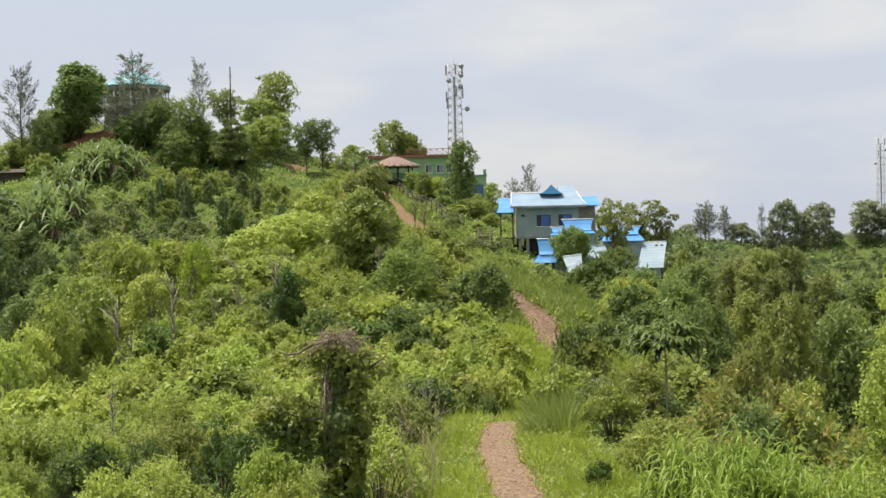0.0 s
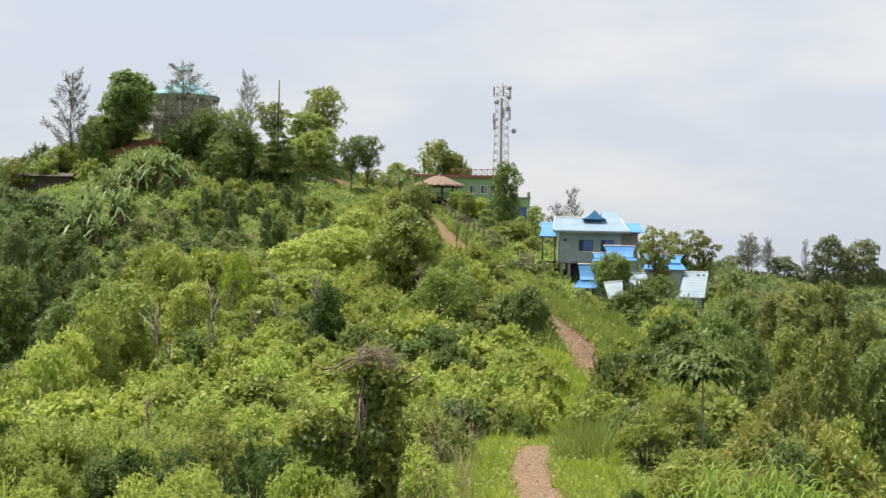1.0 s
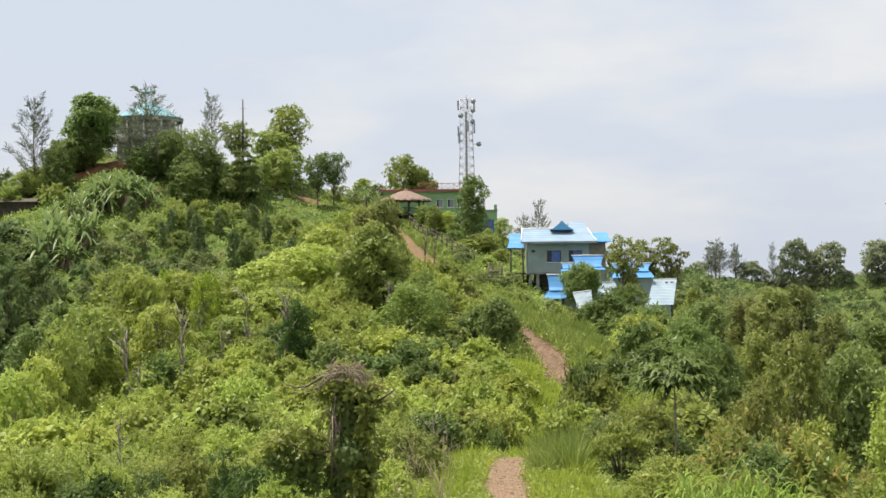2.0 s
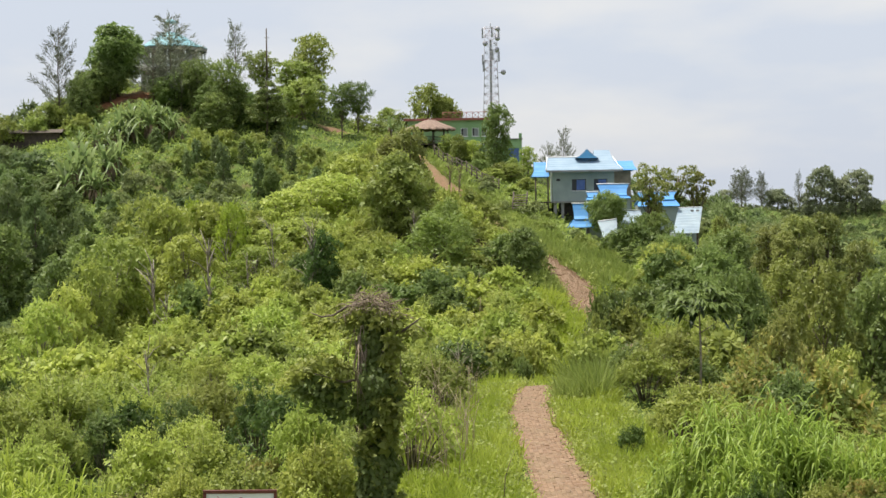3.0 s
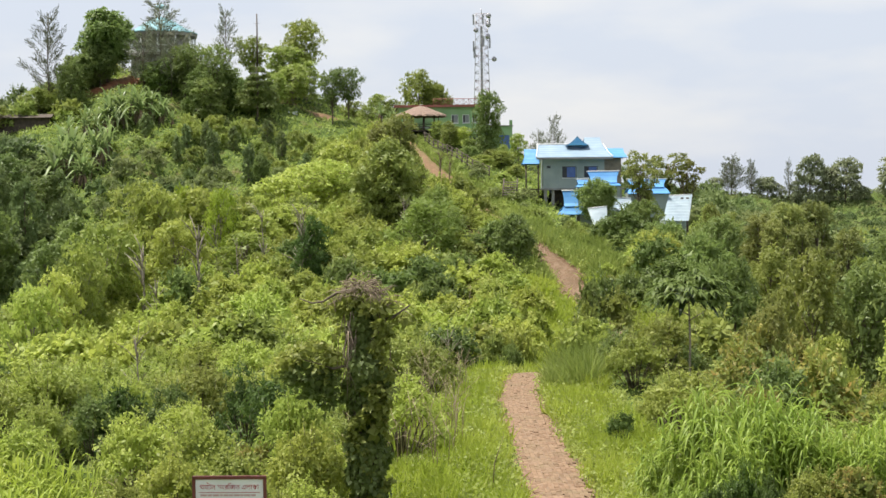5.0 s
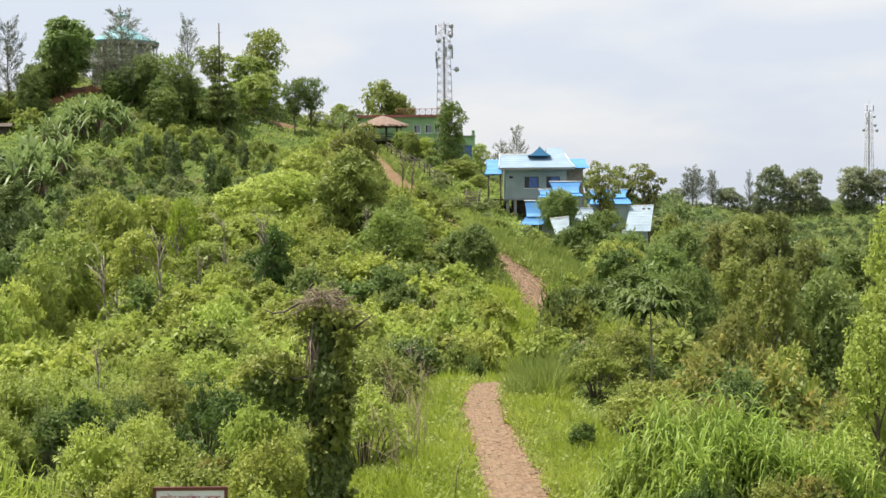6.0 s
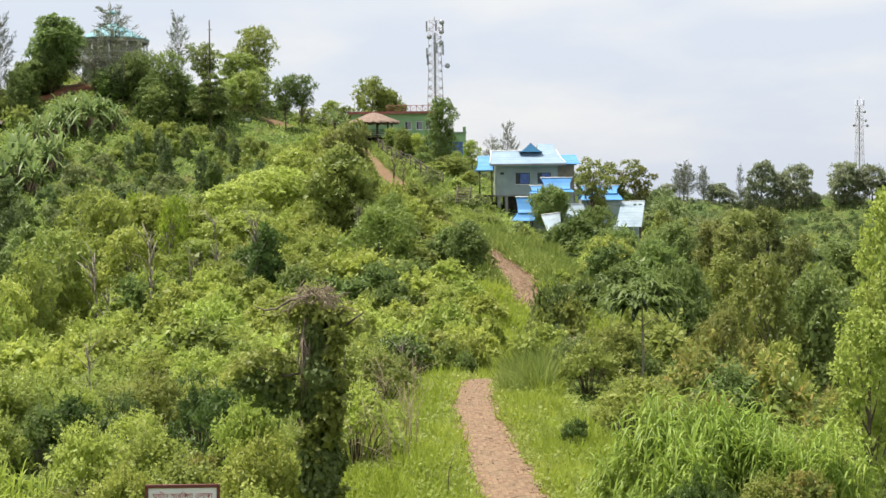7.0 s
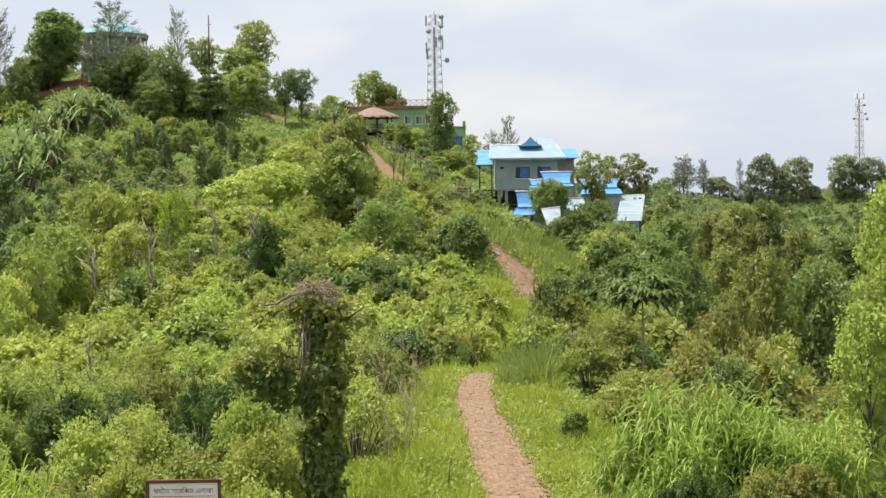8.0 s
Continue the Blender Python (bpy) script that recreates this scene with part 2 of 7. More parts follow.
def ground_mat():
    m, n, l, b, o = nodes_of("hillside_soil")
    tcn = n.new("ShaderNodeTexCoord")
    at = n.new("ShaderNodeAttribute")
    at.attribute_name = "soil"
    n1, n2 = n.new("ShaderNodeTexNoise"), n.new("ShaderNodeTexNoise")
    n1.inputs["Scale"].default_value, n1.inputs["Detail"].default_value = 0.5, 8
    n2.inputs["Scale"].default_value, n2.inputs["Detail"].default_value = 5, 6
    for q in (n1, n2):
        l.new(tcn.outputs["Object"], q.inputs["Vector"])
    green = ramp(n, [(0.3, (0.05, 0.08, 0.018)), (0.55, (0.09, 0.135, 0.03)), (0.75, (0.13, 0.11, 0.05))])
    soil = ramp(n, [(0.3, (0.13, 0.075, 0.045)), (0.6, (0.22, 0.135, 0.08)), (0.8, (0.29, 0.19, 0.12))])
    l.new(n1.outputs["Fac"], green.inputs[0])
    l.new(n2.outputs["Fac"], soil.inputs[0])
    ad = n.new("ShaderNodeMath")
    ad.operation = "MULTIPLY_ADD"
    ad.inputs[1].default_value = 0.9
    ad.inputs[2].default_value = -0.45
    l.new(n2.outputs["Fac"], ad.inputs[0])
    a2 = n.new("ShaderNodeMath")
    a2.use_clamp = True
    l.new(at.outputs["Fac"], a2.inputs[0])
    l.new(ad.outputs[0], a2.inputs[1])
    mx = n.new("ShaderNodeMixRGB")
    l.new(a2.outputs[0], mx.inputs[0])
    l.new(green.outputs[0], mx.inputs[1])
    l.new(soil.outputs[0], mx.inputs[2])
    clay_at = n.new("ShaderNodeAttribute")
    clay_at.attribute_name = "clay"
    clay = ramp(n, [(0.3, (0.24, 0.10, 0.05)), (0.6, (0.36, 0.155, 0.08)), (0.8, (0.42, 0.22, 0.13))])
    l.new(n2.outputs["Fac"], clay.inputs[0])
    mc = n.new("ShaderNodeMixRGB")
    l.new(clay_at.outputs["Fac"], mc.inputs[0])
    l.new(mx.outputs[0], mc.inputs[1])
    l.new(clay.outputs[0], mc.inputs[2])
    l.new(mc.outputs[0], b.inputs["Base Color"])
    b.inputs["Specular IOR Level"].default_value = 0.15
    b.inputs["Roughness"].default_value = 0.95
    bp = n.new("ShaderNodeBump")
    bp.inputs["Strength"].default_value, bp.inputs["Distance"].default_value = 0.6, 0.1
    l.new(n2.outputs["Fac"], bp.inputs["Height"])
    l.new(bp.outputs[0], b.inputs["Normal"])
    return m


def soil_amount(x, y):
    """Bare earth: the upper track, the scar below the summit, the terrace."""
    s = np.abs(x - xc(y))
    a = np.clip(1.6 - s / 1.1, 0, 1) * ((y > 132) & (y < 187))
    a = np.maximum(a, np.clip(1.35 - np.hypot((x + 48.6) / 2.8, (y - 197) / 5), 0, 1))
    d, t = capsule(x, y, (-26, 194), (-13, 195))
    a = np.maximum(a, np.clip(1.3 - d / 1.5, 0, 1))
    side = x - xc(y)
    a = np.maximum(a, np.clip(1.0 - np.abs(side - 1.05) / 0.45, 0, 0.75) * ((y > 10) & (y < 62)))
    d, t = capsule(x, y, (0.5, 131), (3.5, 122))
    a = np.maximum(a, np.clip(1.2 - d / 3.0, 0, 0.6))
    return a


def clay_amount(x, y):
    """The raw orange cut below the summit."""
    d, t = capsule(np.asarray(x, float), np.asarray(y, float), (-51.0, 193.5), (-46.0, 199.5))
    return np.clip(1.4 - d / 1.4, 0, 1)


def mesh_of(name, verts, faces):
    me = bpy.data.meshes.new(name)
    me.from_pydata(verts if isinstance(verts, list) else verts.tolist(), [], faces if isinstance(faces, list) else faces.tolist())
    me.update()
    return me


def grid_faces(nx, ny):
    i = np.arange(nx - 1)[None, :] + nx * np.arange(ny - 1)[:, None]
    return np.stack([i, i + 1, i + nx + 1, i + nx], -1).reshape(-1, 4)


GX = np.concatenate([[-4500, -2500, -1200, -600, -350, -240], np.arange(-170, -80, 5), np.arange(-80, 60, 1.1), np.arange(60, 200, 5), [260, 350, 600, 1200, 2500, 4500]])
GY = np.concatenate([[-4500, -2500, -1000, -400, -200, -100, -60], np.arange(-40, 20, 2.0), np.arange(20, 215, 1.0), np.arange(215, 420, 5), [500, 650, 900, 1400, 2300, 3400, 4700]])
mx_, my_ = np.meshgrid(GX, GY)
mz_ = height(mx_, my_)
ground_mesh = mesh_of("ground", np.stack([mx_, my_, mz_], -1).reshape(-1, 3), grid_faces(len(GX), len(GY)))
at_ = ground_mesh.attributes.new("soil", "FLOAT", "POINT")
at_.data.foreach_set("value", soil_amount(mx_, my_).reshape(-1).astype(np.float32))
cl_ = ground_mesh.attributes.new("clay", "FLOAT", "POINT")
cl_.data.foreach_set("value", clay_amount(mx_, my_).reshape(-1).astype(np.float32))
for p_ in ground_mesh.polygons:
    p_.use_smooth = True
ground_mesh.materials.append(ground_mat())
ground = tagged(new("ground", ground_mesh), "green overgrown hillside ground with bare orange soil patches", "ground", kind="structure")

# ---- building helpers ----
def part(name, me, material, parent=None, label="", at=None):
    ob = new(name, me)
    if material and not me.materials:
        me.materials.append(material)
    if parent is not None:
        ob.parent = parent
    if at is not None:
        ob.matrix_basis = at
    if label:
        ob["label"] = label
    return ob


def thing(name, label, category, group="", at=None, kind=""):
    e = new(name)
    e.empty_display_size = 0.2
    if at is not None:
        e.matrix_basis = at
    return tagged(e, label, category, group, kind)


def boxes(name, rows, bevel=0.0):
    """One mesh of boxes, each (x0, x1, y0, y1, z0, z1)."""
    bm = bmesh.new()
    for x0, x1, y0, y1, z0, z1 in rows:
        m = Matrix.Translation(((x0 + x1) / 2, (y0 + y1) / 2, (z0 + z1) / 2)) @ Matrix.Diagonal((x1 - x0, y1 - y0, z1 - z0, 1))
        bmesh.ops.create_cube(bm, size=1, matrix=m)
    if bevel:
        bmesh.ops.bevel(bm, geom=bm.edges[:], offset=bevel, segments=1, affect="EDGES")
    me = bpy.data.meshes.new(name)
    bm.to_mesh(me)
    bm.free()
    return me


def tubes(name, rows, sides=6):
    """One mesh of tapered tubes; each row: (points, radii)."""
    V, F, base = [], [], 0
    ang = np.arange(sides) * 2 * math.pi / sides
    for pts, rad in rows:
        pts = np.asarray(pts, float)
        rad = np.broadcast_to(np.asarray(rad, float), (len(pts),))
        tang = np.gradient(pts, axis=0)
        tang /= np.linalg.norm(tang, axis=1)[:, None] + 1e-9
        ref = np.where(np.abs(tang[:, 2:3]) > 0.9, [[1.0, 0, 0]], [[0, 0, 1.0]])
        a = np.cross(tang, ref)
        a /= np.linalg.norm(a, axis=1)[:, None] + 1e-9
        b = np.cross(tang, a)
        ring = pts[:, None] + rad[:, None, None] * (np.cos(ang)[None, :, None] * a[:, None] + np.sin(ang)[None, :, None] * b[:, None])
        V.append(ring.reshape(-1, 3))
        n = len(pts)
        for i in range(n - 1):
            for k in range(sides):
                k2 = (k + 1) % sides
                F.append([base + i * sides + k, base + i * sides + k2, base + (i + 1) * sides + k2, base + (i + 1) * sides + k])
        F.append([base + (n - 1) * sides + k for k in range(sides)])
        F.append([base + k for k in reversed(range(sides))])
        base += n * sides
    me = bpy.data.meshes.new(name)
    me.from_pydata(np.concatenate(V).tolist(), [], F)
    for p in me.polygons:
        p.use_smooth = True
    return me


# ---- foliage helpers ----
def unit(v):
    return v / (np.linalg.norm(v, axis=-1, keepdims=True) + 1e-9)


def leaf_quads(pos, way, normal, length, width, fold=0.25, droop=0.0, tuft=0.25, tri=False):
    """Folded pointed leaves: base, side, tip, side; tuft: the shade of the tuft that each belongs to."""
    way = unit(way)
    side = unit(np.cross(way, normal))
    up = np.cross(side, way)
    L, W = np.asarray(length)[:, None], np.asarray(width)[:, None]
    n = len(pos)
    if tri:
        v = np.stack([pos - side * W * 0.5, pos + side * W * 0.5, pos + way * L], 1)
        return v.reshape(-1, 3), np.arange(n * 3).reshape(-1, 3), np.repeat(np.broadcast_to(tuft, (n,)), 3)
    mid = pos + way * L * 0.45
    v = np.stack([pos, mid + side * W * 0.5 + up * W * fold, pos + way * L - up * L * droop, mid - side * W * 0.5 + up * W * fold], 1)
    return v.reshape(-1, 3), np.arange(n * 4).reshape(-1, 4), np.repeat(np.broadcast_to(tuft, (n,)), 4)


def fast_mesh(name, v, f):
    """A mesh of quads or triangles straight from arrays."""
    me = bpy.data.meshes.new(name)
    me.vertices.add(len(v))
    me.vertices.foreach_set("co", np.ascontiguousarray(v, np.float32).ravel())
    me.loops.add(f.size)
    me.loops.foreach_set("vertex_index", np.ascontiguousarray(f, np.int32).ravel())
    me.polygons.add(len(f))
    me.polygons.foreach_set("loop_start", np.arange(len(f), dtype=np.int32) * f.shape[1])
    me.update(calc_edges=True)
    return me


def set_attr(me, name, values):
    me.attributes.new(name, "FLOAT", "POINT").data.foreach_set("value", np.ascontiguousarray(values, np.float32))


def leaf_mesh(name, chunks):
    V, F, T, b = [], [], [], 0
    for v, f, t in chunks:
        V.append(v), F.append(f + b), T.append(t)
        b += len(v)
    me = fast_mesh(name, np.concatenate(V), np.concatenate(F))
    set_attr(me, "tuft", np.concatenate(T))
    return me


def clump_leaves(rng, centre, radii, count, length, per=34, size=0.34, tri=False, floor=-0.2):
    """A lobe of foliage: flat drooping sprays of leaves over its upper and outer side, large leaves added within to
    block light.
    """
    per = max(10, int(per * 0.6))
    k = max(4, count // per)
    d = unit(rng.normal(size=(k, 3)))
    d[:, 2] = np.where(d[:, 2] < floor, -d[:, 2], d[:, 2])
    R = np.asarray(radii)
    spot = np.asarray(centre) + d * R * rng.uniform(0.7, 1.06, k)[:, None]
    tone = np.clip(0.27 + 0.15 * rng.normal(size=k), 0.0, 0.6)
    axis = unit(d * 0.6 + np.array([0, 0, 0.65]) + rng.normal(size=(k, 3)) * 0.38)
    u = unit(np.cross(axis, rng.normal(size=(k, 3))))
    w = np.cross(axis, u)
    i = np.repeat(np.arange(k), per)
    n = len(i)
    a, q = rng.uniform(0, 6.283, n), np.sqrt(rng.random(n))
    out_ = np.cos(a)[:, None] * u[i] + np.sin(a)[:, None] * w[i]
    ts = (0.8 * size * R.mean() * rng.uniform(0.7, 1.5, k))[i]
    p = spot[i] + out_ * (ts * q)[:, None] - axis[i] * (ts * (0.5 * q * q + 0.24 * rng.normal(size=n)))[:, None]
    nrm = unit(axis[i] + out_ * (0.5 * q)[:, None] + rng.normal(size=(n, 3)) * 0.42)
    way = out_ + rng.normal(size=(n, 3)) * 0.5 - np.array([0, 0, 0.2])
    ln = length * rng.uniform(0.65, 1.35, n)
    m = max(5, count // (15 if tri else 8))
    e = unit(rng.normal(size=(m, 3)))
    p2 = np.asarray(centre) + e * R * rng.uniform(0.15, 0.7, m)[:, None]
    l2 = length * rng.uniform(1.4, 2.2, m)
    return leaf_quads(np.concatenate([p, p2]), np.concatenate([way, unit(rng.normal(size=(m, 3)))]), np.concatenate([nrm, unit(rng.normal(size=(m, 3)) + [0, 0, 0.6])]),
                      np.concatenate([ln, l2]), np.concatenate([ln * rng.uniform(0.45, 0.62, n), l2 * 0.7]), tuft=np.concatenate([tone[i], np.full(m, 0.2)]), tri=tri)


def shrub_mesh(seed, r, h, lobes, leaves, length, per_tuft=34, tri=False):
    """A mound of leafy lobes with sprays sticking out; returns foliage and stems."""
    rng = np.random.default_rng(seed)
    ch, stems = [], []
    per = leaves // lobes
    for i in range(lobes):
        a, q = i * 2.4 + rng.uniform(-0.4, 0.4), min(1.0, 1.04 * math.sqrt((i + 0.5) / lobes) * rng.uniform(0.88, 1.08))
        c = np.array([math.cos(a) * q * r * 0.8, math.sin(a) * q * r * 0.8, h * (0.12 + 0.66 * math.sqrt(max(0.0, 1 - q * q))) * rng.uniform(0.78, 1.12)])
        rr = r * rng.uniform(0.24, 0.42)
        ch.append(clump_leaves(rng, c, (rr, rr, rr * rng.uniform(0.6, 1.15)), per, length, per_tuft, tri=tri))
        stems.append(([(c[0] * 0.15, c[1] * 0.15, -0.3), tuple(c * 0.6), tuple(c)], (0.035 * r / 1.5, 0.022 * r / 1.5, 0.008)))
    for i in range(int(lobes * 1.6)):
        a, q = rng.uniform(0, 6.283), rng.uniform(0.05, 0.95)
        foot = np.array([math.cos(a) * q * r * 0.75, math.sin(a) * q * r * 0.75, h * (0.25 + 0.55 * math.sqrt(1 - q * q))])
        tip = foot + np.array([math.cos(a) * 0.3 * q * r, math.sin(a) * 0.3 * q * r, h * rng.uniform(0.12, 0.36)])
        n = max(9, per // 7)
        t = rng.random(n)[:, None]
        p = foot + (tip - foot) * t + rng.normal(size=(n, 3)) * 0.045 * r * (1.2 - t)
        way = unit(rng.normal(size=(n, 3)) + np.array([0, 0, 0.35]))
        ln = length * rng.uniform(0.7, 1.3, n) * (1.25 - 0.5 * t[:, 0])
        ch.append(leaf_quads(p, way, unit(rng.normal(size=(n, 3)) * 0.5 + [0, 0, 1]), ln, ln * 0.5, tuft=0.36, tri=tri))
        if i % 3 == 0:
            stems.append(([tuple(foot), tuple(tip)], (0.012, 0.004)))
    return leaf_mesh("foliage", ch), tubes("stem", stems, 3)


def tree_mesh(seed, h, r, bare, clumps, leaves, length, squash=0.75, top=False, lean=0.06, trunk=None, tri=True):
    """A tapered trunk with limbs to clumps of leaves; bare: the share of the height without crown."""
    rng = np.random.default_rng(seed)
    tr = trunk or h * 0.022
    bend = rng.normal(size=2) * lean * h
    spine = [np.array([bend[0] * t * t, bend[1] * t * t, h * 0.86 * t]) for t in np.linspace(0, 1, 7)]
    spine[0] = np.array([0, 0, -0.5])
    limbs, ch = [(spine, np.linspace(tr, tr * 0.25, 7))], []
    for i in range(clumps):
        f = (i + 0.5) / clumps
        zz = h * (bare + (0.97 - bare) * f)
        a = i * 2.4 + rng.uniform(-0.5, 0.5)
        prof = math.sin(math.pi * min(1, 0.2 + 0.76 * f)) ** 0.55 if not top else (0.35 + 0.65 * f ** 0.5) * (1.0 if f < 0.85 else 0.6)
        q = r * prof * rng.uniform(0.35, 0.95)
        s = np.interp(zz * 0.9, [0, h], [0, 1])
        c = np.array([bend[0] * s * s + math.cos(a) * q, bend[1] * s * s + math.sin(a) * q, zz])
        rr = r * rng.uniform(0.3, 0.48)
        ch.append(clump_leaves(rng, c, (rr, rr, rr * squash), leaves // clumps, length, 26, 0.4, tri=tri))
        t0 = max(0.12, min(0.93, (zz / h) - 0.22))
        foot = np.array([bend[0] * t0 * t0, bend[1] * t0 * t0, h * 0.86 * t0])
        limbs.append(([foot, (foot + c) / 2 + [0, 0, -0.04 * h], c], (tr * 0.38, tr * 0.24, tr * 0.08)))
    return leaf_mesh("crown", ch), tubes("trunk", limbs, 6)


def dense_tree_mesh(seed, h, r, leaves, length):
    """A short trunk under one full, lumpy round crown."""
    rng = np.random.default_rng(seed)
    c = np.array([0, 0, h * 0.56])
    ch = [clump_leaves(rng, c, (r * 0.86, r * 0.86, h * 0.40), int(leaves * 0.6), length, 30, 0.2, True, -0.8)]
    limbs = [([(0, 0, -0.5), (0.03 * r, 0, h * 0.3), (0, 0, h * 0.6)], (h * 0.028, h * 0.022, h * 0.01))]
    for i in range(14):
        d = unit(rng.normal(size=3) * [1, 1, 0.8])
        d[2] = abs(d[2]) if d[2] < -0.5 else d[2]
        p = c + d * [r * 0.72, r * 0.72, h * 0.34]
        rr = r * rng.uniform(0.26, 0.4)
        ch.append(clump_leaves(rng, p, (rr, rr, rr * 0.85), int(leaves * 0.035), length, 30, 0.4, True))
        limbs.append(([(0, 0, h * 0.25), tuple(p * 0.6), tuple(p)], (h * 0.01, h * 0.007, 0.01)))
    return leaf_mesh("crown", ch), tubes("trunk", limbs, 5)


def tier_tree_mesh(seed, h, r, tiers, leaves, length):
    """A straight trunk with flat, well-parted storeys of leaves that narrow upwards."""
    rng = np.random.default_rng(seed)
    limbs, ch = [([(0, 0, -0.5), (0.02 * h, 0, h * 0.5), (0, 0, h * 0.97)], (h * 0.022, h * 0.016, h * 0.006))], []
    for i in range(tiers):
        f = (i + 0.5) / tiers
        reach = r * (1.0 - 0.72 * f ** 1.3)
        for k in range(7 if f < 0.7 else 4):
            a = i * 1.3 + k * 6.283 / (7 if f < 0.7 else 4) + rng.uniform(-0.3, 0.3)
            q = reach * rng.uniform(0.5, 0.85)
            c = np.array([math.cos(a) * q, math.sin(a) * q, h * (0.22 + 0.76 * f) + rng.uniform(-0.03, 0.03) * h])
            rr = reach * rng.uniform(0.3, 0.45)
            ch.append(clump_leaves(rng, c, (rr, rr, rr * 0.22), leaves // (tiers * 6), length, 24, 0.55, True))
            limbs.append(([(0, 0, c[2] - 0.05 * h), tuple(c * [0.5, 0.5, 1]), tuple(c)], (h * 0.007, h * 0.005, 0.01)))
    return leaf_mesh("crown", ch), tubes("trunk", limbs, 5)


def casuarina_mesh(seed, h, r, sprays):
    """A feathery she-oak: a thin trunk, long rising branches, loose tufts of needles with sky between."""
    rng = np.random.default_rng(seed)
    limbs, ch = [([(0, 0, -0.5), (0.05 * r, 0, h * 0.5), (0, 0.03 * r, h)], (h * 0.014, h * 0.009, 0.02))], []
    for i in range(sprays):
        f = (i + 0.5) / sprays
        z0 = h * (0.10 + 0.84 * f)
        a = i * 2.4 + rng.uniform(-0.6, 0.6)
        ln = r * (1.25 - f * 0.95) * rng.uniform(0.45, 1.2)
        foot = np.array([0, 0, z0])
        tip = foot + np.array([math.cos(a) * ln, math.sin(a) * ln, ln * rng.uniform(0.35, 1.0)])
        limbs.append(([foot, (foot + tip) / 2 - [0, 0, 0.08 * ln], tip], (0.035, 0.025, 0.01)))
        n = 16 + int(26 * ln / r)
        t = rng.random(n)[:, None] ** 0.6
        p = foot + (tip - foot) * (0.15 + 0.9 * t) + rng.normal(size=(n, 3)) * 0.14
        way = unit((tip - foot) / ln * 0.8 + rng.normal(size=(n, 3)) * 0.5 + [0, 0, 0.15])
        L = rng.uniform(0.4, 0.95, n)
        ch.append(leaf_quads(p, way, rng.normal(size=(n, 3)), L, np.full(n, 0.085), droop=0.2, tuft=rng.uniform(0.1, 0.45)))
    return leaf_mesh("crown", ch), tubes("trunk", limbs, 5)


def blade_strip(rng, foot, way, length, width, droop, seg=5):
    """One arching blade leaf with a raised fold."""
    way = unit(np.asarray(way, float))
    side = unit(np.cross(way, [0, 0, 1.0]) + 1e-6)
    V, F = [], []
    for k in range(seg + 1):
        t = k / seg
        p = np.asarray(foot) + way * length * t - np.array([0, 0, droop * length * t * t])
        w = width * (math.sin(math.pi * min(1, 0.12 + 0.88 * t)) ** 0.7) * 0.5
        V += [p - side * w + [0, 0, w * 0.35], p, p + side * w + [0, 0, w * 0.35]]
        if k:
            b = (k - 1) * 3
            F += [[b, b + 1, b + 4, b + 3], [b + 1, b + 2, b + 5, b + 4]]
    return np.array(V), np.array(F), np.full(len(V), rng.uniform(0.1, 0.5))


def blade_plant_mesh(seed, stalks, blades, length, width, spread, stalk_h, rise=(0.8, 2.3), bend=(0.35, 0.95), low=0.5):
    """A clump of banana-like or reed-like plants: stalks with arching blades."""
    rng = np.random.default_rng(seed)
    ch, st = [], []
    for s in range(stalks):
        a, q = rng.uniform(0, 6.283), spread * math.sqrt(rng.random())
        foot = np.array([math.cos(a) * q, math.sin(a) * q, 0])
        hh = stalk_h * rng.uniform(0.5, 1.08)
        topp = foot + [rng.normal() * 0.1 * hh, rng.normal() * 0.1 * hh, hh]
        st.append(([foot - [0, 0, 0.3], topp], (max(0.015, width * 0.28), max(0.008, width * 0.16))))
        for b in range(blades):
            a = rng.uniform(0, 6.283)
            e = rng.uniform(*rise)
            f = foot + (topp - foot) * rng.uniform(low, 1.0)
            ch.append(blade_strip(rng, f, (math.cos(a), math.sin(a), e), length * rng.uniform(0.6, 1.2), width * rng.uniform(0.7, 1.2), rng.uniform(*bend)))
    return leaf_mesh("foliage", ch), tubes("stem", st, 5)


def blade_part(rng, foot, way, length, width, droop, seg):
    return leaf_mesh("blade", [blade_strip(rng, foot, way, length, width, droop, seg)])


def banana_plant(seed, length, width, stem_h):
    """One banana plant: an upright stem, tall blades whose tips bend over, dry leaves hanging below."""
    rng = np.random.default_rng(seed)
    e = thing("banana_plant", "upright green banana plant with a dry brown skirt of leaves", "plant", "banana plants")
    topp = np.array([rng.normal() * 0.15, rng.normal() * 0.15, stem_h])
    part("stem", tubes("stem", [([(0, 0, -0.4), tuple(topp)], (0.17, 0.09))], 6), BARK, e)
    turn = rng.uniform(0, 6.283)
    for b in range(13):
        a = turn + b * 2.4
        lift = 0.4 + 3.2 * (b / 13.0) ** 1.2 + rng.uniform(-0.2, 0.3)
        part("blade", blade_part(rng, topp - [0, 0, 0.035 * (13 - b)], (math.cos(a), math.sin(a), lift), length * rng.uniform(0.75, 1.1), width * rng.uniform(0.7, 1.1), 0.75 * math.exp(-0.35 * lift) + rng.uniform(0.08, 0.3), 6), LEAF_BANANA, e)
    for b in range(5):
        a = rng.uniform(0, 6.283)
        me = blade_part(rng, topp - [0, 0, rng.uniform(0.1, 0.5)], (math.cos(a) * 0.45, math.sin(a) * 0.45, -1.0), stem_h * rng.uniform(0.5, 0.85), width * 0.8, rng.uniform(0.0, 0.15), 3)
        part("dry_leaf", me, DRY_LEAF, e, "dry brown hanging leaf")
    return e


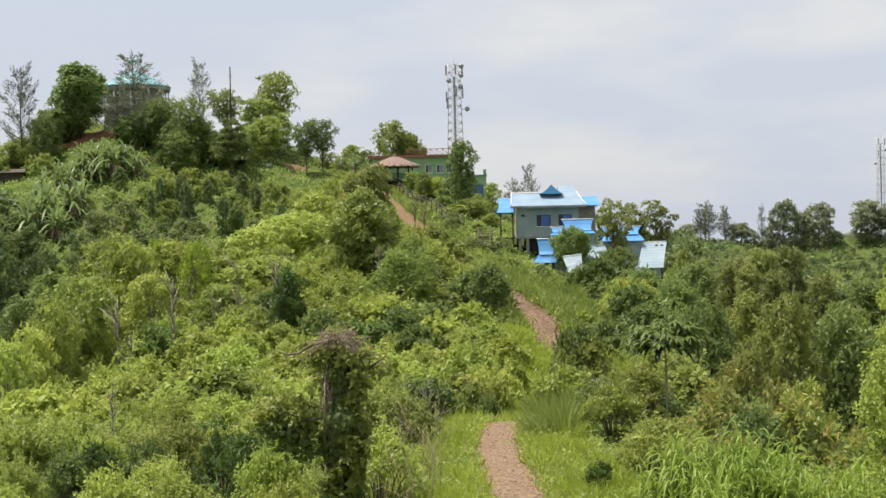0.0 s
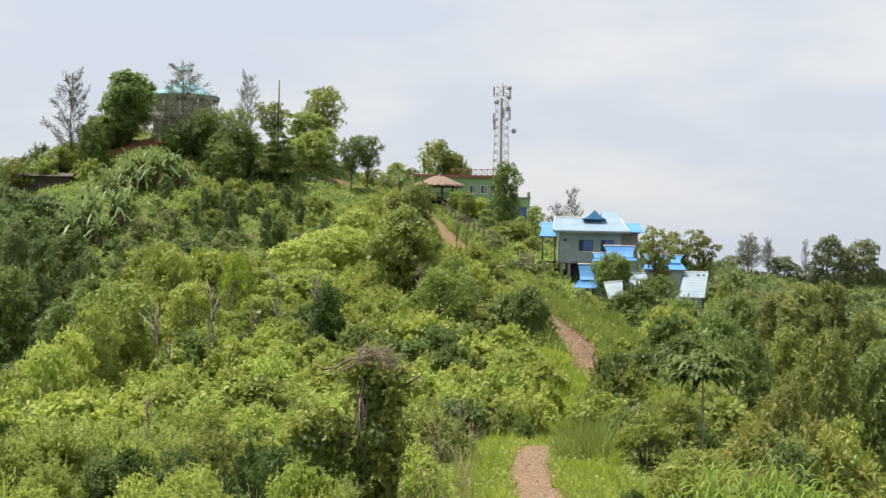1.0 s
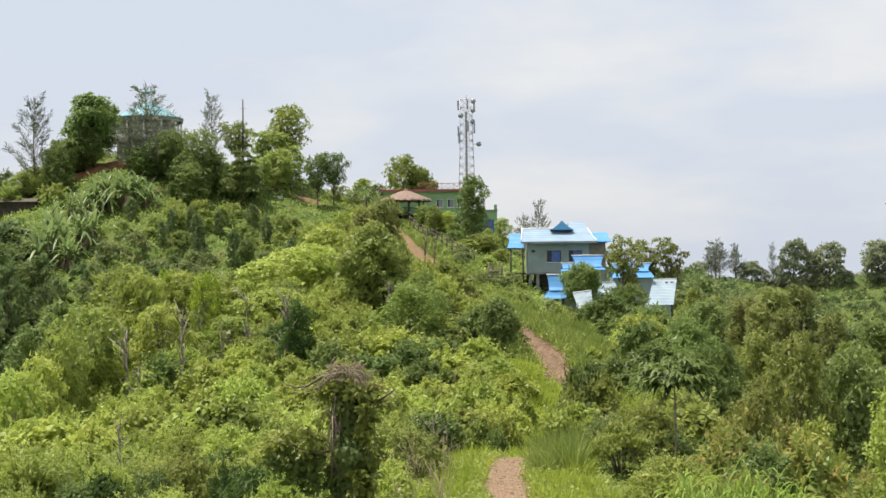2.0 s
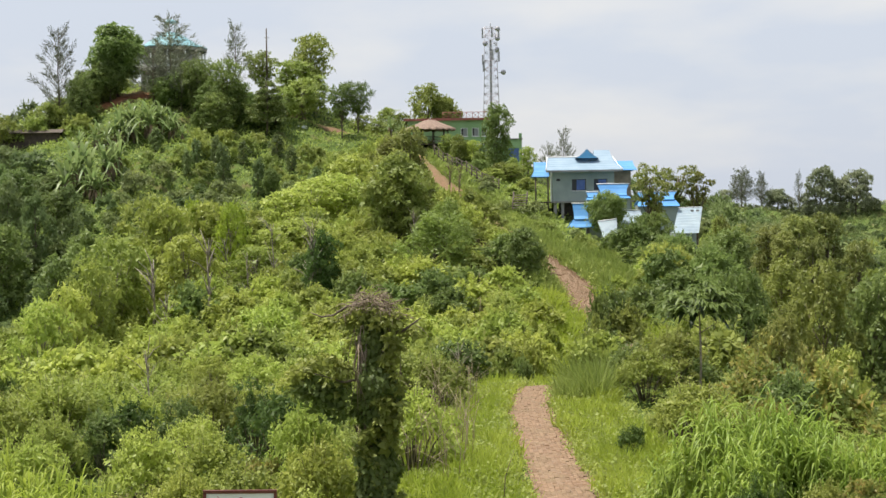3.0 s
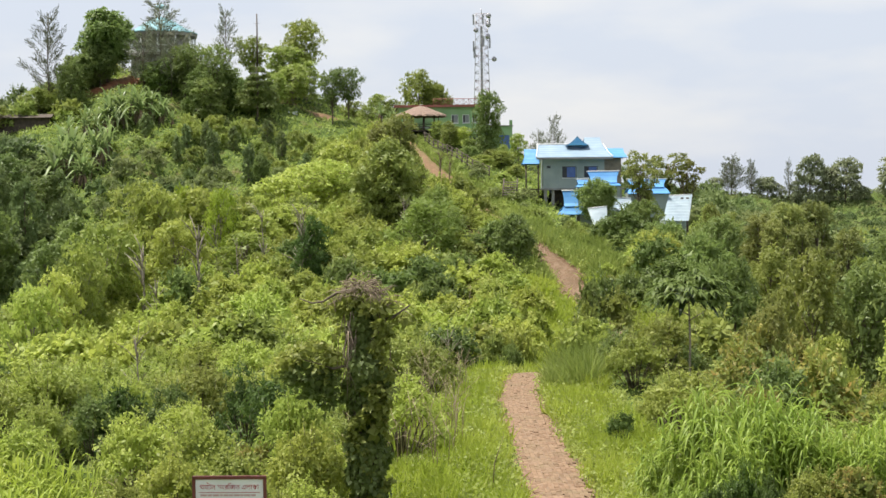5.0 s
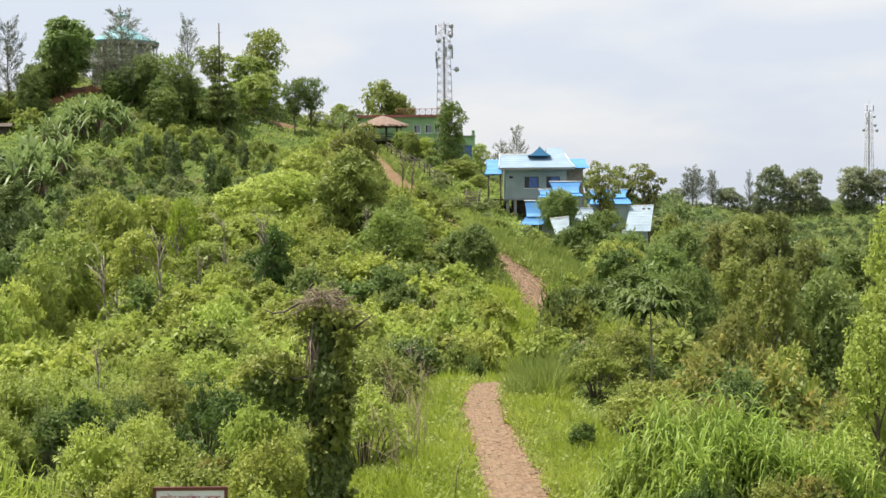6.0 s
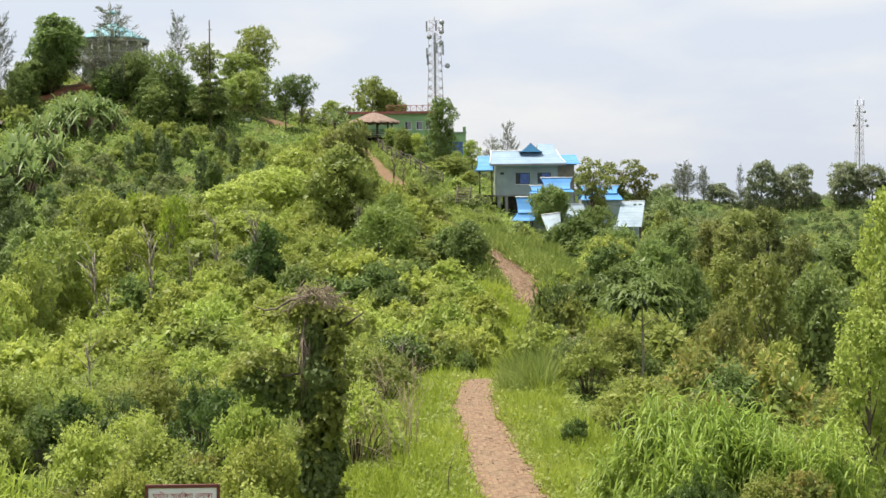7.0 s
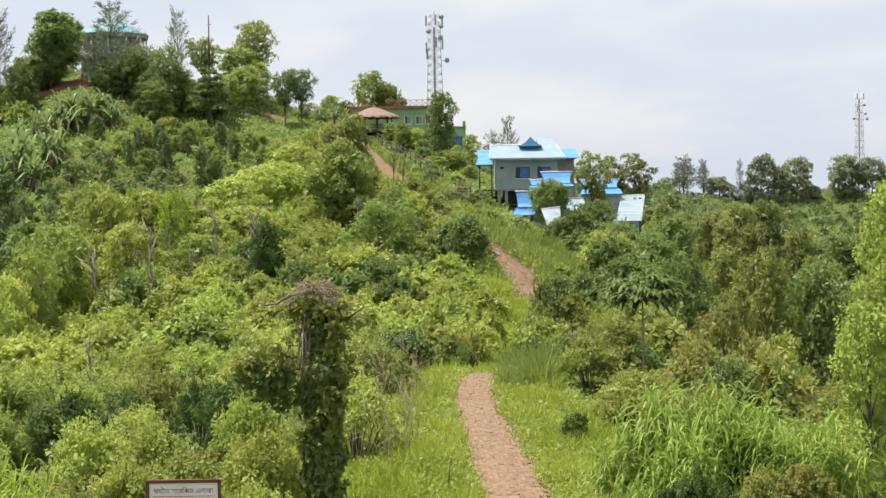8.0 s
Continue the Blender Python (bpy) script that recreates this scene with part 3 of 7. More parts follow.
def plant(name, meshes, mats, label, category, group):
    """A plant thing with its two parts, far below the view until it is copied."""
    e = thing(name, label, category, group)
    part(meshes[0].name.split(".")[0], meshes[0], mats[0], e)
    part(meshes[1].name.split(".")[0], meshes[1], mats[1], e)
    ORIGINALS.append(e)
    return e


FIRST_USED, ORIGINALS = set(), []


def put(ob, x, y, s=1.0, turn=None, sz=None, dz=0.0, label=""):
    """Stands a plant on the ground: the first call moves the original, later ones copy it."""
    z = float(height(x, y)) + dz
    turn = RNG.uniform(0, 6.283) if turn is None else turn
    m = Matrix.Translation((x, y, z)) @ Matrix.Rotation(turn, 4, "Z")
    if ob.name in FIRST_USED:
        o = copy_thing(ob, m)
    else:
        FIRST_USED.add(ob.name)
        ob.matrix_basis = m
        o = ob
    o.scale = (s, s, sz if sz else s)
    if label:
        o["label"] = label
    return o


RNG = np.random.default_rng(11)

# ---- the plants ----
L_SHRUB = "rounded yellow-green leafy shrub on the slope"
near_light = [plant("shrub", shrub_mesh(20 + i, 1.55, 2.2, 20, 3000, 0.125, 28, True), (LEAF_LIGHT, BARK), L_SHRUB, "shrub", "shrubs on the slope") for i in range(4)]
near_mid = [plant("shrub", shrub_mesh(30 + i, 1.5, 2.1, 18, 2700, 0.13, 28, True), (LEAF_MID, BARK), "dense mid-green leafy shrub beside the path", "shrub", "shrubs on the slope") for i in range(3)]
near_dark = [plant("bush", shrub_mesh(35 + i, 1.4, 2.3, 14, 2000, 0.16, 28, True), (LEAF_DARK, BARK), "dark green broad-leaved bush among lighter shrubs", "bush", "bushes on the slope") for i in range(2)]
near_deep = [plant("bush", shrub_mesh(335 + i, 1.4, 2.3, 14, 2000, 0.15, 28, True), (LEAF_DEEP, BARK), "bush with leaf colour darkened for a shaded hollow", "bush", "bushes on the slope") for i in range(2)]
near_red = [plant("shrub", shrub_mesh(38 + i, 1.5, 2.2, 15, 1900, 0.19, 24, True), (LEAF_RED, BARK), "green shrub with reddish young leaves", "shrub", "shrubs on the slope") for i in range(2)]
front_light = [plant("shrub", shrub_mesh(20 + i, 1.55, 2.2, 20, 3000, 0.125, 28), (LEAF_LIGHT, BARK), L_SHRUB, "shrub", "shrubs on the slope") for i in range(4)]
front_mid = [plant("shrub", shrub_mesh(30 + i, 1.5, 2.1, 18, 2700, 0.13, 28), (LEAF_MID, BARK), "dense mid-green leafy shrub beside the path", "shrub", "shrubs on the slope") for i in range(3)]
front_deep = [plant("bush", shrub_mesh(335 + i, 1.4, 2.3, 14, 2000, 0.15, 28), (LEAF_DEEP, BARK), "bush with leaf colour darkened for a shaded hollow", "bush", "bushes on the slope") for i in range(2)]
front_red = [plant("shrub", shrub_mesh(38 + i, 1.5, 2.2, 15, 1900, 0.19, 24), (LEAF_RED, BARK), "green shrub with reddish young leaves", "shrub", "shrubs on the slope") for i in range(2)]
mid_light = [plant("shrub", shrub_mesh(40 + i, 2.1, 2.7, 15, 1100, 0.3, 24), (LEAF_LIGHT, BARK), L_SHRUB, "shrub", "shrubs on the slope") for i in range(4)]
mid_mid = [plant("shrub", shrub_mesh(50 + i, 2.0, 2.7, 14, 1050, 0.3, 24), (LEAF_MID, BARK), "mid-green leafy shrub on the slope", "shrub", "shrubs on the slope") for i in range(3)]
mid_dark = [plant("bush", shrub_mesh(55 + i, 1.9, 3.0, 12, 1000, 0.31, 24), (LEAF_DARK, BARK), "dark green bush on the slope", "bush", "bushes on the slope") for i in range(2)]
far_mid = [shrub_mesh(60 + i, 2.6, 3.0, 12, 820, 0.42, 24, True)[0] for i in range(4)]
far_dark = [shrub_mesh(65 + i, 2.5, 3.4, 12, 820, 0.42, 24, True)[0] for i in range(3)]
far_fresh = [shrub_mesh(68 + i, 2.4, 2.6, 12, 820, 0.42, 24, True)[0] for i in range(3)]
thick_light = [shrub_mesh(140 + i, 2.0, 2.6, 15, 1450, 0.28, 26, True)[0] for i in range(4)]
thick_mid = [shrub_mesh(150 + i, 2.0, 2.7, 15, 1450, 0.28, 26, True)[0] for i in range(3)]
thick_dark = [shrub_mesh(155 + i, 1.9, 2.9, 14, 1350, 0.28, 26, True)[0] for i in range(2)]

tree_round = [plant("tree", tree_mesh(70 + i, 7.0, 2.9, 0.14, 26, 4600, 0.33), (LEAF_MID, BARK), "leafy green tree with a rounded open crown", "tree", "trees") for i in range(2)]
tree_dark = [plant("tree", tree_mesh(75 + i, 7.0, 3.2, 0.05, 40, 6800, 0.33), (LEAF_DARK, BARK), "dense dark green tree with a full crown", "tree", "trees") for i in range(2)]
tree_light = [plant("tree", tree_mesh(78 + i, 6.5, 2.8, 0.25, 28, 3800, 0.3, 0.55), (LEAF_LIGHT, BARK_PALE), "light green tree with a thin spreading crown", "tree", "trees") for i in range(2)]
tree_dense = [plant("tree", dense_tree_mesh(205 + i, 6.0, 2.8, 6500, 0.33), (LEAF_DARK if i < 2 else LEAF_MID, BARK), "dense rounded dark green tree" if i < 2 else "dense rounded green tree", "tree", "trees") for i in range(3)]
tree_deep = [plant("tree", tree_mesh(305 + i, 6.0, 2.5, 0.03, 22, 3600, 0.36, 0.85), (LEAF_HILL_DARK, BARK), "tall deep green tree in the shaded gully", "tree", "trees") for i in range(2)]
tree_fresh = [plant("tree", tree_mesh(178 + i, 6.5, 2.9, 0.15, 24, 3600, 0.33, 0.5), (LEAF_FRESH, BARK_PALE), "fresh green tree with a spreading layered crown", "tree", "trees") for i in range(2)]
# ridge trees: leaves paler and greyer, with distance haze in their colour
tree_ridge = [plant("tree", tree_mesh(183 + i, 7.0, 3.0, 0.4, 22, 3000, 0.4, 0.5), (LEAF_RIDGE_HAZE, BARK), "haze-greyed green tree on the far ridge", "tree", "trees on the ridge") for i in range(2)]
ridge_low = [plant("tree", tree_mesh(387 + i, 4.0, 2.6, 0.12, 20, 2300, 0.36, 0.6), (LEAF_RIDGE_HAZE, BARK), "low spreading haze-greyed green tree on the far ridge", "tree", "trees on the ridge") for i in range(2)]
tree_near = [plant("tree", tree_mesh(186, 6.5, 1.9, 0.05, 30, 6000, 0.17, 0.8, tri=False), (LEAF_LIGHT, BARK), "bright yellow-green young tree with large leaves", "tree", "trees")]
tree_olive = [plant("tree", tree_mesh(79 + i, 6.5, 3.0, 0.12, 26, 4200, 0.32), (LEAF_OLIVE, BARK), "olive-green tree with dense yellowish crown", "tree", "trees") for i in range(2)]
tree_sparse = [plant("tree", tree_mesh(81 + i, 8.5, 3.4, 0.42, 26, 4000, 0.32, 0.55, top=True), (LEAF_MID, BARK), "tall tree with open layered crown and visible limbs", "tree", "trees") for i in range(2)]
tree_parasol = [plant("tree", tree_mesh(281 + i, 8.5, 3.4, 0.40, 30, 4600, 0.3, 0.5, top=True), (LEAF_DARK, BARK), "dark green tree with a flat wide crown on a bare trunk", "tree", "trees") for i in range(2)]
tree_tier = [plant("tree", tier_tree_mesh(291 + i, 7.0, 3.2, 6, 5200, 0.3), (LEAF_DARK, BARK), "dark green tree with flat storeys of branches", "tree", "trees") for i in range(2)]
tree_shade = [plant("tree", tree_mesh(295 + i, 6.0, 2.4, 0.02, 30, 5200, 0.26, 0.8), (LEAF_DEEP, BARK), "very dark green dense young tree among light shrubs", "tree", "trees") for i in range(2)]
tree_feather = [plant("tree", tree_mesh(298 + i, 6.0, 2.8, 0.05, 34, 7000, 0.24, 0.7), (LEAF_FEATHER, BARK), "mid-green feathery tree with a full rounded crown", "tree", "trees") for i in range(2)]
tree_slender = [plant("tree", tree_mesh(311 + i, 9.5, 1.9, 0.56, 16, 1750, 0.27, 0.6, top=True, lean=0.05), (LEAF_OLIVE, BARK), "slender olive-green tree with an open crown on a tall trunk", "tree", "trees") for i in range(3)]
tree_tall = [plant("tree", tree_mesh(321 + i, 9.5, 2.3, 0.22, 30, 5600, 0.28, 0.8, lean=0.03), (LEAF_OLIVE if i < 2 else LEAF_DARK, BARK), "tall olive-green tree with an upright crown" if i < 2 else "tall dark green tree with an upright crown", "tree", "trees") for i in range(3)]
tree_dome = [plant("tree", dense_tree_mesh(345, 6.0, 2.8, 7500, 0.24), (LEAF_DARK, BARK), "dark green tree with a dense domed crown beside the cottages", "tree", "trees")]
tree_lime = [plant("tree", tree_mesh(303, 5.5, 2.6, 0.15, 24, 3600, 0.28, 0.6), (LEAF_LIME, BARK_PALE), "lime-green tree with a rounded crown", "tree", "trees")]
casuarina = [plant("casuarina_tree", casuarina_mesh(85 + i, 10.5, 3.5, 60), (LEAF_CASUARINA, BARK), "feathery grey-green casuarina tree", "tree", "casuarina trees") for i in range(2)]
banana = [banana_plant(88 + i, 3.7, 0.36, 2.2) for i in range(3)]
reed = [plant("grass_clump", blade_plant_mesh(92 + i, 56, 10, 0.78, 0.056, 1.05, 1.65, (0.15, 1.7), (0.3, 1.0)), (REED, REED), "tall clump of arching bright green cane grass", "grass clump", "cane grass clumps") for i in range(2)]
cane = [plant("cane_plant", blade_plant_mesh(96 + i, 30, 13, 0.72, 0.075, 0.95, 1.35, (-0.1, 1.6), (0.15, 0.7), 0.12), (CANE, CANE), "bright yellow-green cane plants with long pointed blades", "plant", "cane plants") for i in range(2)]

# ---- building materials ----
WALL_GREY = plain_mat("grey_green_render", (0.26, 0.31, 0.29), (0.36, 0.41, 0.38), 0.8, 0.85)
WALL_WOOD = plain_mat("brown_bamboo_wall", (0.20, 0.17, 0.12), (0.32, 0.27, 0.2), 2.0, 0.9)
ROOF_PALE = plain_mat("pale_blue_sheet_roof", (0.19, 0.275, 0.36), (0.26, 0.35, 0.43), 0.7, 0.5, bump=0.2, wave=("Y", 3.2))
ROOF_BLUE = plain_mat("bright_blue_sheet_roof", (0.055, 0.22, 0.50), (0.10, 0.30, 0.60), 0.8, 0.45, bump=0.2, wave=("Y", 3.2))
ROOF_TEAL = plain_mat("turquoise_sheet_roof", (0.13, 0.30, 0.34), (0.19, 0.37, 0.41), 0.6, 0.45, bump=0.2)
GABLE_BLUE = plain_mat("deep_blue_gable", (0.10, 0.34, 0.60), (0.15, 0.42, 0.68), 1.0, 0.6)
ROOF_WHITE = plain_mat("whitish_sheet_roof", (0.44, 0.54, 0.62), (0.56, 0.65, 0.71), 0.7, 0.4, bump=0.2, wave=("Y", 3.2))
WHITE = plain_mat("white_paint", (0.62, 0.64, 0.64), (0.8, 0.8, 0.79), 1.2, 0.6)
CONCRETE = plain_mat("grey_concrete", (0.20, 0.19, 0.18), (0.36, 0.35, 0.33), 0.8, 0.9)
DARK_WOOD = plain_mat("dark_stained_wood", (0.04, 0.03, 0.025), (0.1, 0.075, 0.055), 3.0, 0.8)
WINDOW_BLUE = plain_mat("blue_curtain", (0.05, 0.10, 0.30), (0.10, 0.17, 0.42), 2.0, 0.5)
WINDOW_DARK = plain_mat("dark_window_frame", (0.012, 0.012, 0.015), (0.03, 0.03, 0.035), 2.0, 0.3)
GREEN_WALL = plain_mat("leaf_green_paint", (0.22, 0.38, 0.17), (0.30, 0.46, 0.24), 0.6, 0.75)
CURTAIN_GREY = plain_mat("grey_curtain", (0.20, 0.21, 0.22), (0.34, 0.35, 0.36), 2.0, 0.6)
RED_TRIM = plain_mat("dull_red_trim", (0.24, 0.075, 0.06), (0.34, 0.13, 0.10), 1.2, 0.7)
THATCH = plain_mat("grey_brown_thatch", (0.16, 0.105, 0.08), (0.28, 0.20, 0.155), 4.0, 0.95, bump=0.8, fine=40)
STEEL = plain_mat("galvanised_steel", (0.28, 0.275, 0.29), (0.42, 0.41, 0.43), 2.0, 0.45, 0.4)
STEEL_RED = plain_mat("red_painted_steel", (0.36, 0.26, 0.26), (0.46, 0.36, 0.36), 2.0, 0.5, 0.1)
STEEL_WHITE = plain_mat("white_painted_steel", (0.40, 0.39, 0.41), (0.55, 0.54, 0.55), 2.0, 0.5)
SIGN_WHITE = plain_mat("sign_white_enamel", (0.69, 0.66, 0.70), (0.78, 0.745, 0.79), 1.5, 0.4, bump=0.03)
SIGN_FRAME = plain_mat("maroon_frame_paint", (0.10, 0.022, 0.02), (0.16, 0.04, 0.035), 6.0, 0.5)
PRINT_RED = plain_mat("red_print", (0.35, 0.03, 0.05), (0.42, 0.05, 0.07), 5.0, 0.6)
PRINT_PINK = plain_mat("faded_red_print", (0.50, 0.30, 0.31), (0.56, 0.36, 0.37), 5.0, 0.6)
PRINT_BLACK = plain_mat("black_print", (0.02, 0.02, 0.025), (0.04, 0.04, 0.045), 5.0, 0.6)


def g(x, y):
    return float(height(x, y))


def wall_grid(name, x0, x1, y0, y1, z0, z1, holes):
    """One wall along x, in one piece, with rectangular openings (x0, x1, z0, z1) right through it."""
    xs = sorted({x0, x1, *(h[0] for h in holes), *(h[1] for h in holes)})
    zs = sorted({z0, z1, *(h[2] for h in holes), *(h[3] for h in holes)})
    solid = {(i, k) for i in range(len(xs) - 1) for k in range(len(zs) - 1)
             if not any(h[0] <= xs[i] < h[1] and h[2] <= zs[k] < h[3] for h in holes)}
    bm = bmesh.new()
    v = {(i, j, k): bm.verts.new((xs[i], (y0, y1)[j], zs[k])) for i in range(len(xs)) for j in (0, 1) for k in range(len(zs))}
    for i, k in solid:
        bm.faces.new([v[i, 0, k], v[i + 1, 0, k], v[i + 1, 0, k + 1], v[i, 0, k + 1]])
        bm.faces.new([v[i, 1, k], v[i, 1, k + 1], v[i + 1, 1, k + 1], v[i + 1, 1, k]])
        for di, dk, a, b in ((-1, 0, (i, k), (i, k + 1)), (1, 0, (i + 1, k + 1), (i + 1, k)), (0, -1, (i + 1, k), (i, k)), (0, 1, (i, k + 1), (i + 1, k + 1))):
            if (i + di, k + dk) not in solid:
                bm.faces.new([v[a[0], 0, a[1]], v[b[0], 0, b[1]], v[b[0], 1, b[1]], v[a[0], 1, a[1]]])
    bmesh.ops.delete(bm, geom=[q for q in bm.verts if not q.link_faces], context="VERTS")
    bmesh.ops.recalc_face_normals(bm, faces=bm.faces[:])
    me = bpy.data.meshes.new(name)
    bm.to_mesh(me)
    bm.free()
    return me


def window(parent, x0, x1, y, z0, z1, pane=None, dark=None):
    """A framed window set in a wall that faces -y: frame, two casements, sill."""
    f = part("window", boxes("window", [(x0, x1, y + 0.03, y + 0.09, z1 - 0.07, z1), (x0, x1, y + 0.03, y + 0.09, z0, z0 + 0.07), (x0, x0 + 0.07, y + 0.03, y + 0.09, z0, z1), (x1 - 0.07, x1, y + 0.03, y + 0.09, z0, z1)]), dark or WINDOW_DARK, parent)
    w = (x1 - x0) / 3
    part("pane", boxes("pane", [(x0 + 0.07, x0 + w, y + 0.06, y + 0.075, z0 + 0.07, z1 - 0.07)]), WINDOW_DARK, f)
    part("pane", boxes("pane", [(x0 + w, x1 - 0.12, y + 0.06, y + 0.075, z0 + 0.07, z1 - 0.07)]), pane or WINDOW_BLUE, f)
    part("sill", boxes("sill", [(x0 - 0.06, x1 + 0.06, y - 0.06, y + 0.03, z0 - 0.07, z0)]), WHITE, f)


def roof_mesh(name, prof, ends, y_mid, thick=0.06, sides=(-1, 1)):
    """A two-sided roof swept along x. prof: (distance from the ridge, height); ends: (x left, x right) at each of them."""
    bm = bmesh.new()
    for sgn in sides:
        lo = [bm.verts.new((a, y_mid + sgn * d, z)) for (d, z), (a, b) in zip(prof, ends)]
        hi = [bm.verts.new((b, y_mid + sgn * d, z)) for (d, z), (a, b) in zip(prof, ends)]
        for i in range(len(prof) - 1):
            q = [lo[i], lo[i + 1], hi[i + 1], hi[i]]
            bm.faces.new(q if sgn < 0 else q[::-1])
    bmesh.ops.remove_doubles(bm, verts=bm.verts[:], dist=1e-4)
    bmesh.ops.solidify(bm, geom=bm.faces[:], thickness=thick)
    me = bpy.data.meshes.new(name)
    bm.to_mesh(me)
    bm.free()
    return me


def gable_mesh(name, xm, half, y0, y1, z0, z1, flare=0.35):
    """A small gable with upturned curved edges, from y0 (front) to y1."""
    n = 7
    prof = []
    for i in range(2 * n + 1):
        t = (i - n) / n
        prof.append((xm + half * t, z0 + (z1 - z0) * (1 - abs(t)) ** (1 + flare)))
    V = [(x, y0, z) for x, z in prof] + [(x, y1, z) for x, z in prof] + [(xm - half, y0, z0 - 0.02), (xm + half, y0, z0 - 0.02)]
    m = len(prof)
    F = [[i, i + 1, m + i + 1, m + i] for i in range(m - 1)]
    F.append(list(range(m)) + [2 * m + 1, 2 * m])
    return mesh_of(name, V, F)


def stilt_house():
    h = thing("house", "grey-green stilt house with pale blue sheet roof and small blue gable", "house")
    wins = [(8.75, 10.25, 11.72, 12.92), (11.08, 12.5, 11.72, 12.92)]
    part("wall", wall_grid("wall", 6.7, 13.24, 157, 157.15, 10.6, 13.85, wins), WALL_GREY, h)
    for r_ in ((6.7, 6.85, 157.15, 163, 10.6, 13.85), (13.09, 13.24, 157.15, 158.6, 10.6, 13.85), (6.85, 15.16, 162.85, 163, 10.6, 13.85)):
        part("wall", boxes("wall", [r_]), WALL_GREY, h)
    for r_ in ((13.24, 15.16, 158.6, 158.75, 10.6, 13.85), (15.01, 15.16, 158.75, 162.85, 10.6, 13.85)):
        part("wall", boxes("wall", [r_]), WALL_WOOD, h, "brown woven bamboo side wall")
    part("floor_slab", boxes("floor_slab", [(6.5, 15.3, 156.8, 163.1, 10.42, 10.6)]), CONCRETE, h)
    for a, b, c, d in wins:
        window(h, a, b, 157, c, d)
    part("vent", boxes("vent", [(7.1, 7.5, 156.97, 157.03, 12.75, 13.0)]), WINDOW_DARK, h)
    for x in (6.95, 7.75, 10.2, 12.6, 14.9):
        for y in (157.2, 162.6):
            part("stilt", boxes("stilt", [(x - 0.16, x + 0.16, y - 0.16, y + 0.16, g(x, y) - 0.5, 10.42)]), CONCRETE, h)
    # dark sheet in place of the shaded space under the floor
    part("wall", boxes("wall", [(7.9, 14.8, 158.6, 158.75, g(10, 160) - 1, 10.42)]), DARK_WOOD, h, "dark sheet standing in for the shaded void between the stilts")
    roof = part("roof", roof_mesh("roof", [(0, 15.35), (1.6, 14.75), (2.9, 14.25), (4.3, 13.88)], [(6.3, 13.3), (6.25, 13.45), (6.15, 13.7), (5.95, 14.05)], 160.1), ROOF_PALE, h, "pale blue corrugated main roof")
    part("fascia", boxes("fascia", [(5.95, 14.05, 155.74, 155.8, 13.66, 13.86)]), CONCRETE, roof)
    part("gable", gable_mesh("gable", 10.48, 1.08, 158.3, 160.6, 15.22, 16.08), GABLE_BLUE, roof, "blue curved gable on the roof")
    part("gable_trim", gable_mesh("gable_trim", 10.48, 1.24, 158.4, 160.6, 15.22, 16.2), ROOF_PALE, roof)
    part("upper_roof", roof_mesh("upper_roof", [(0, 16.15), (2.2, 15.1), (3.4, 14.48)], [(11.4, 13.1), (11.2, 13.25), (11.1, 13.4)], 161.3), ROOF_PALE, roof)
    part("ridge_cap", tubes("ridge_cap", [([(6.2, 160.1, 15.4), (13.3, 160.1, 15.4)], 0.07)]), WHITE, roof)
    for a_, b_ in ((6.25, 5.95), (13.35, 14.05)):
        part("verge_trim", tubes("verge_trim", [([(a_, 160.1, 15.4), ((a_ + b_) / 2, 157.6, 14.45), (b_, 155.8, 13.93)], 0.06)], 5), WHITE, roof)
    part("wing_roof", roof_mesh("wing_roof", [(0, 14.85), (1.2, 13.9), (2.3, 13.25)], [(4.75, 6.4), (4.75, 6.4), (4.5, 6.3)], 159.0), ROOF_BLUE, h, "bright blue roof of the side porch")
    part("porch_post", tubes("porch_post", [([(4.9, 157.2, g(5, 157) - 0.3), (4.9, 157.2, 13.3)], 0.09)]), DARK_WOOD, h)
    part("porch_post", tubes("porch_post", [([(6.2, 157.0, g(6, 157) - 0.3), (6.2, 157.0, 13.3)], 0.09)]), DARK_WOOD, h)
    part("porch_floor", boxes("porch_floor", [(4.6, 6.7, 157, 161, 10.42, 10.58)]), DARK_WOOD, h)
    part("wing_roof", roof_mesh("wing_roof", [(0, 14.9), (1.4, 14.35), (2.5, 13.86)], [(13.0, 15.5), (13.1, 15.55), (13.2, 15.8)], 160.3), ROOF_BLUE, h, "bright blue roof over the side room")
    return h


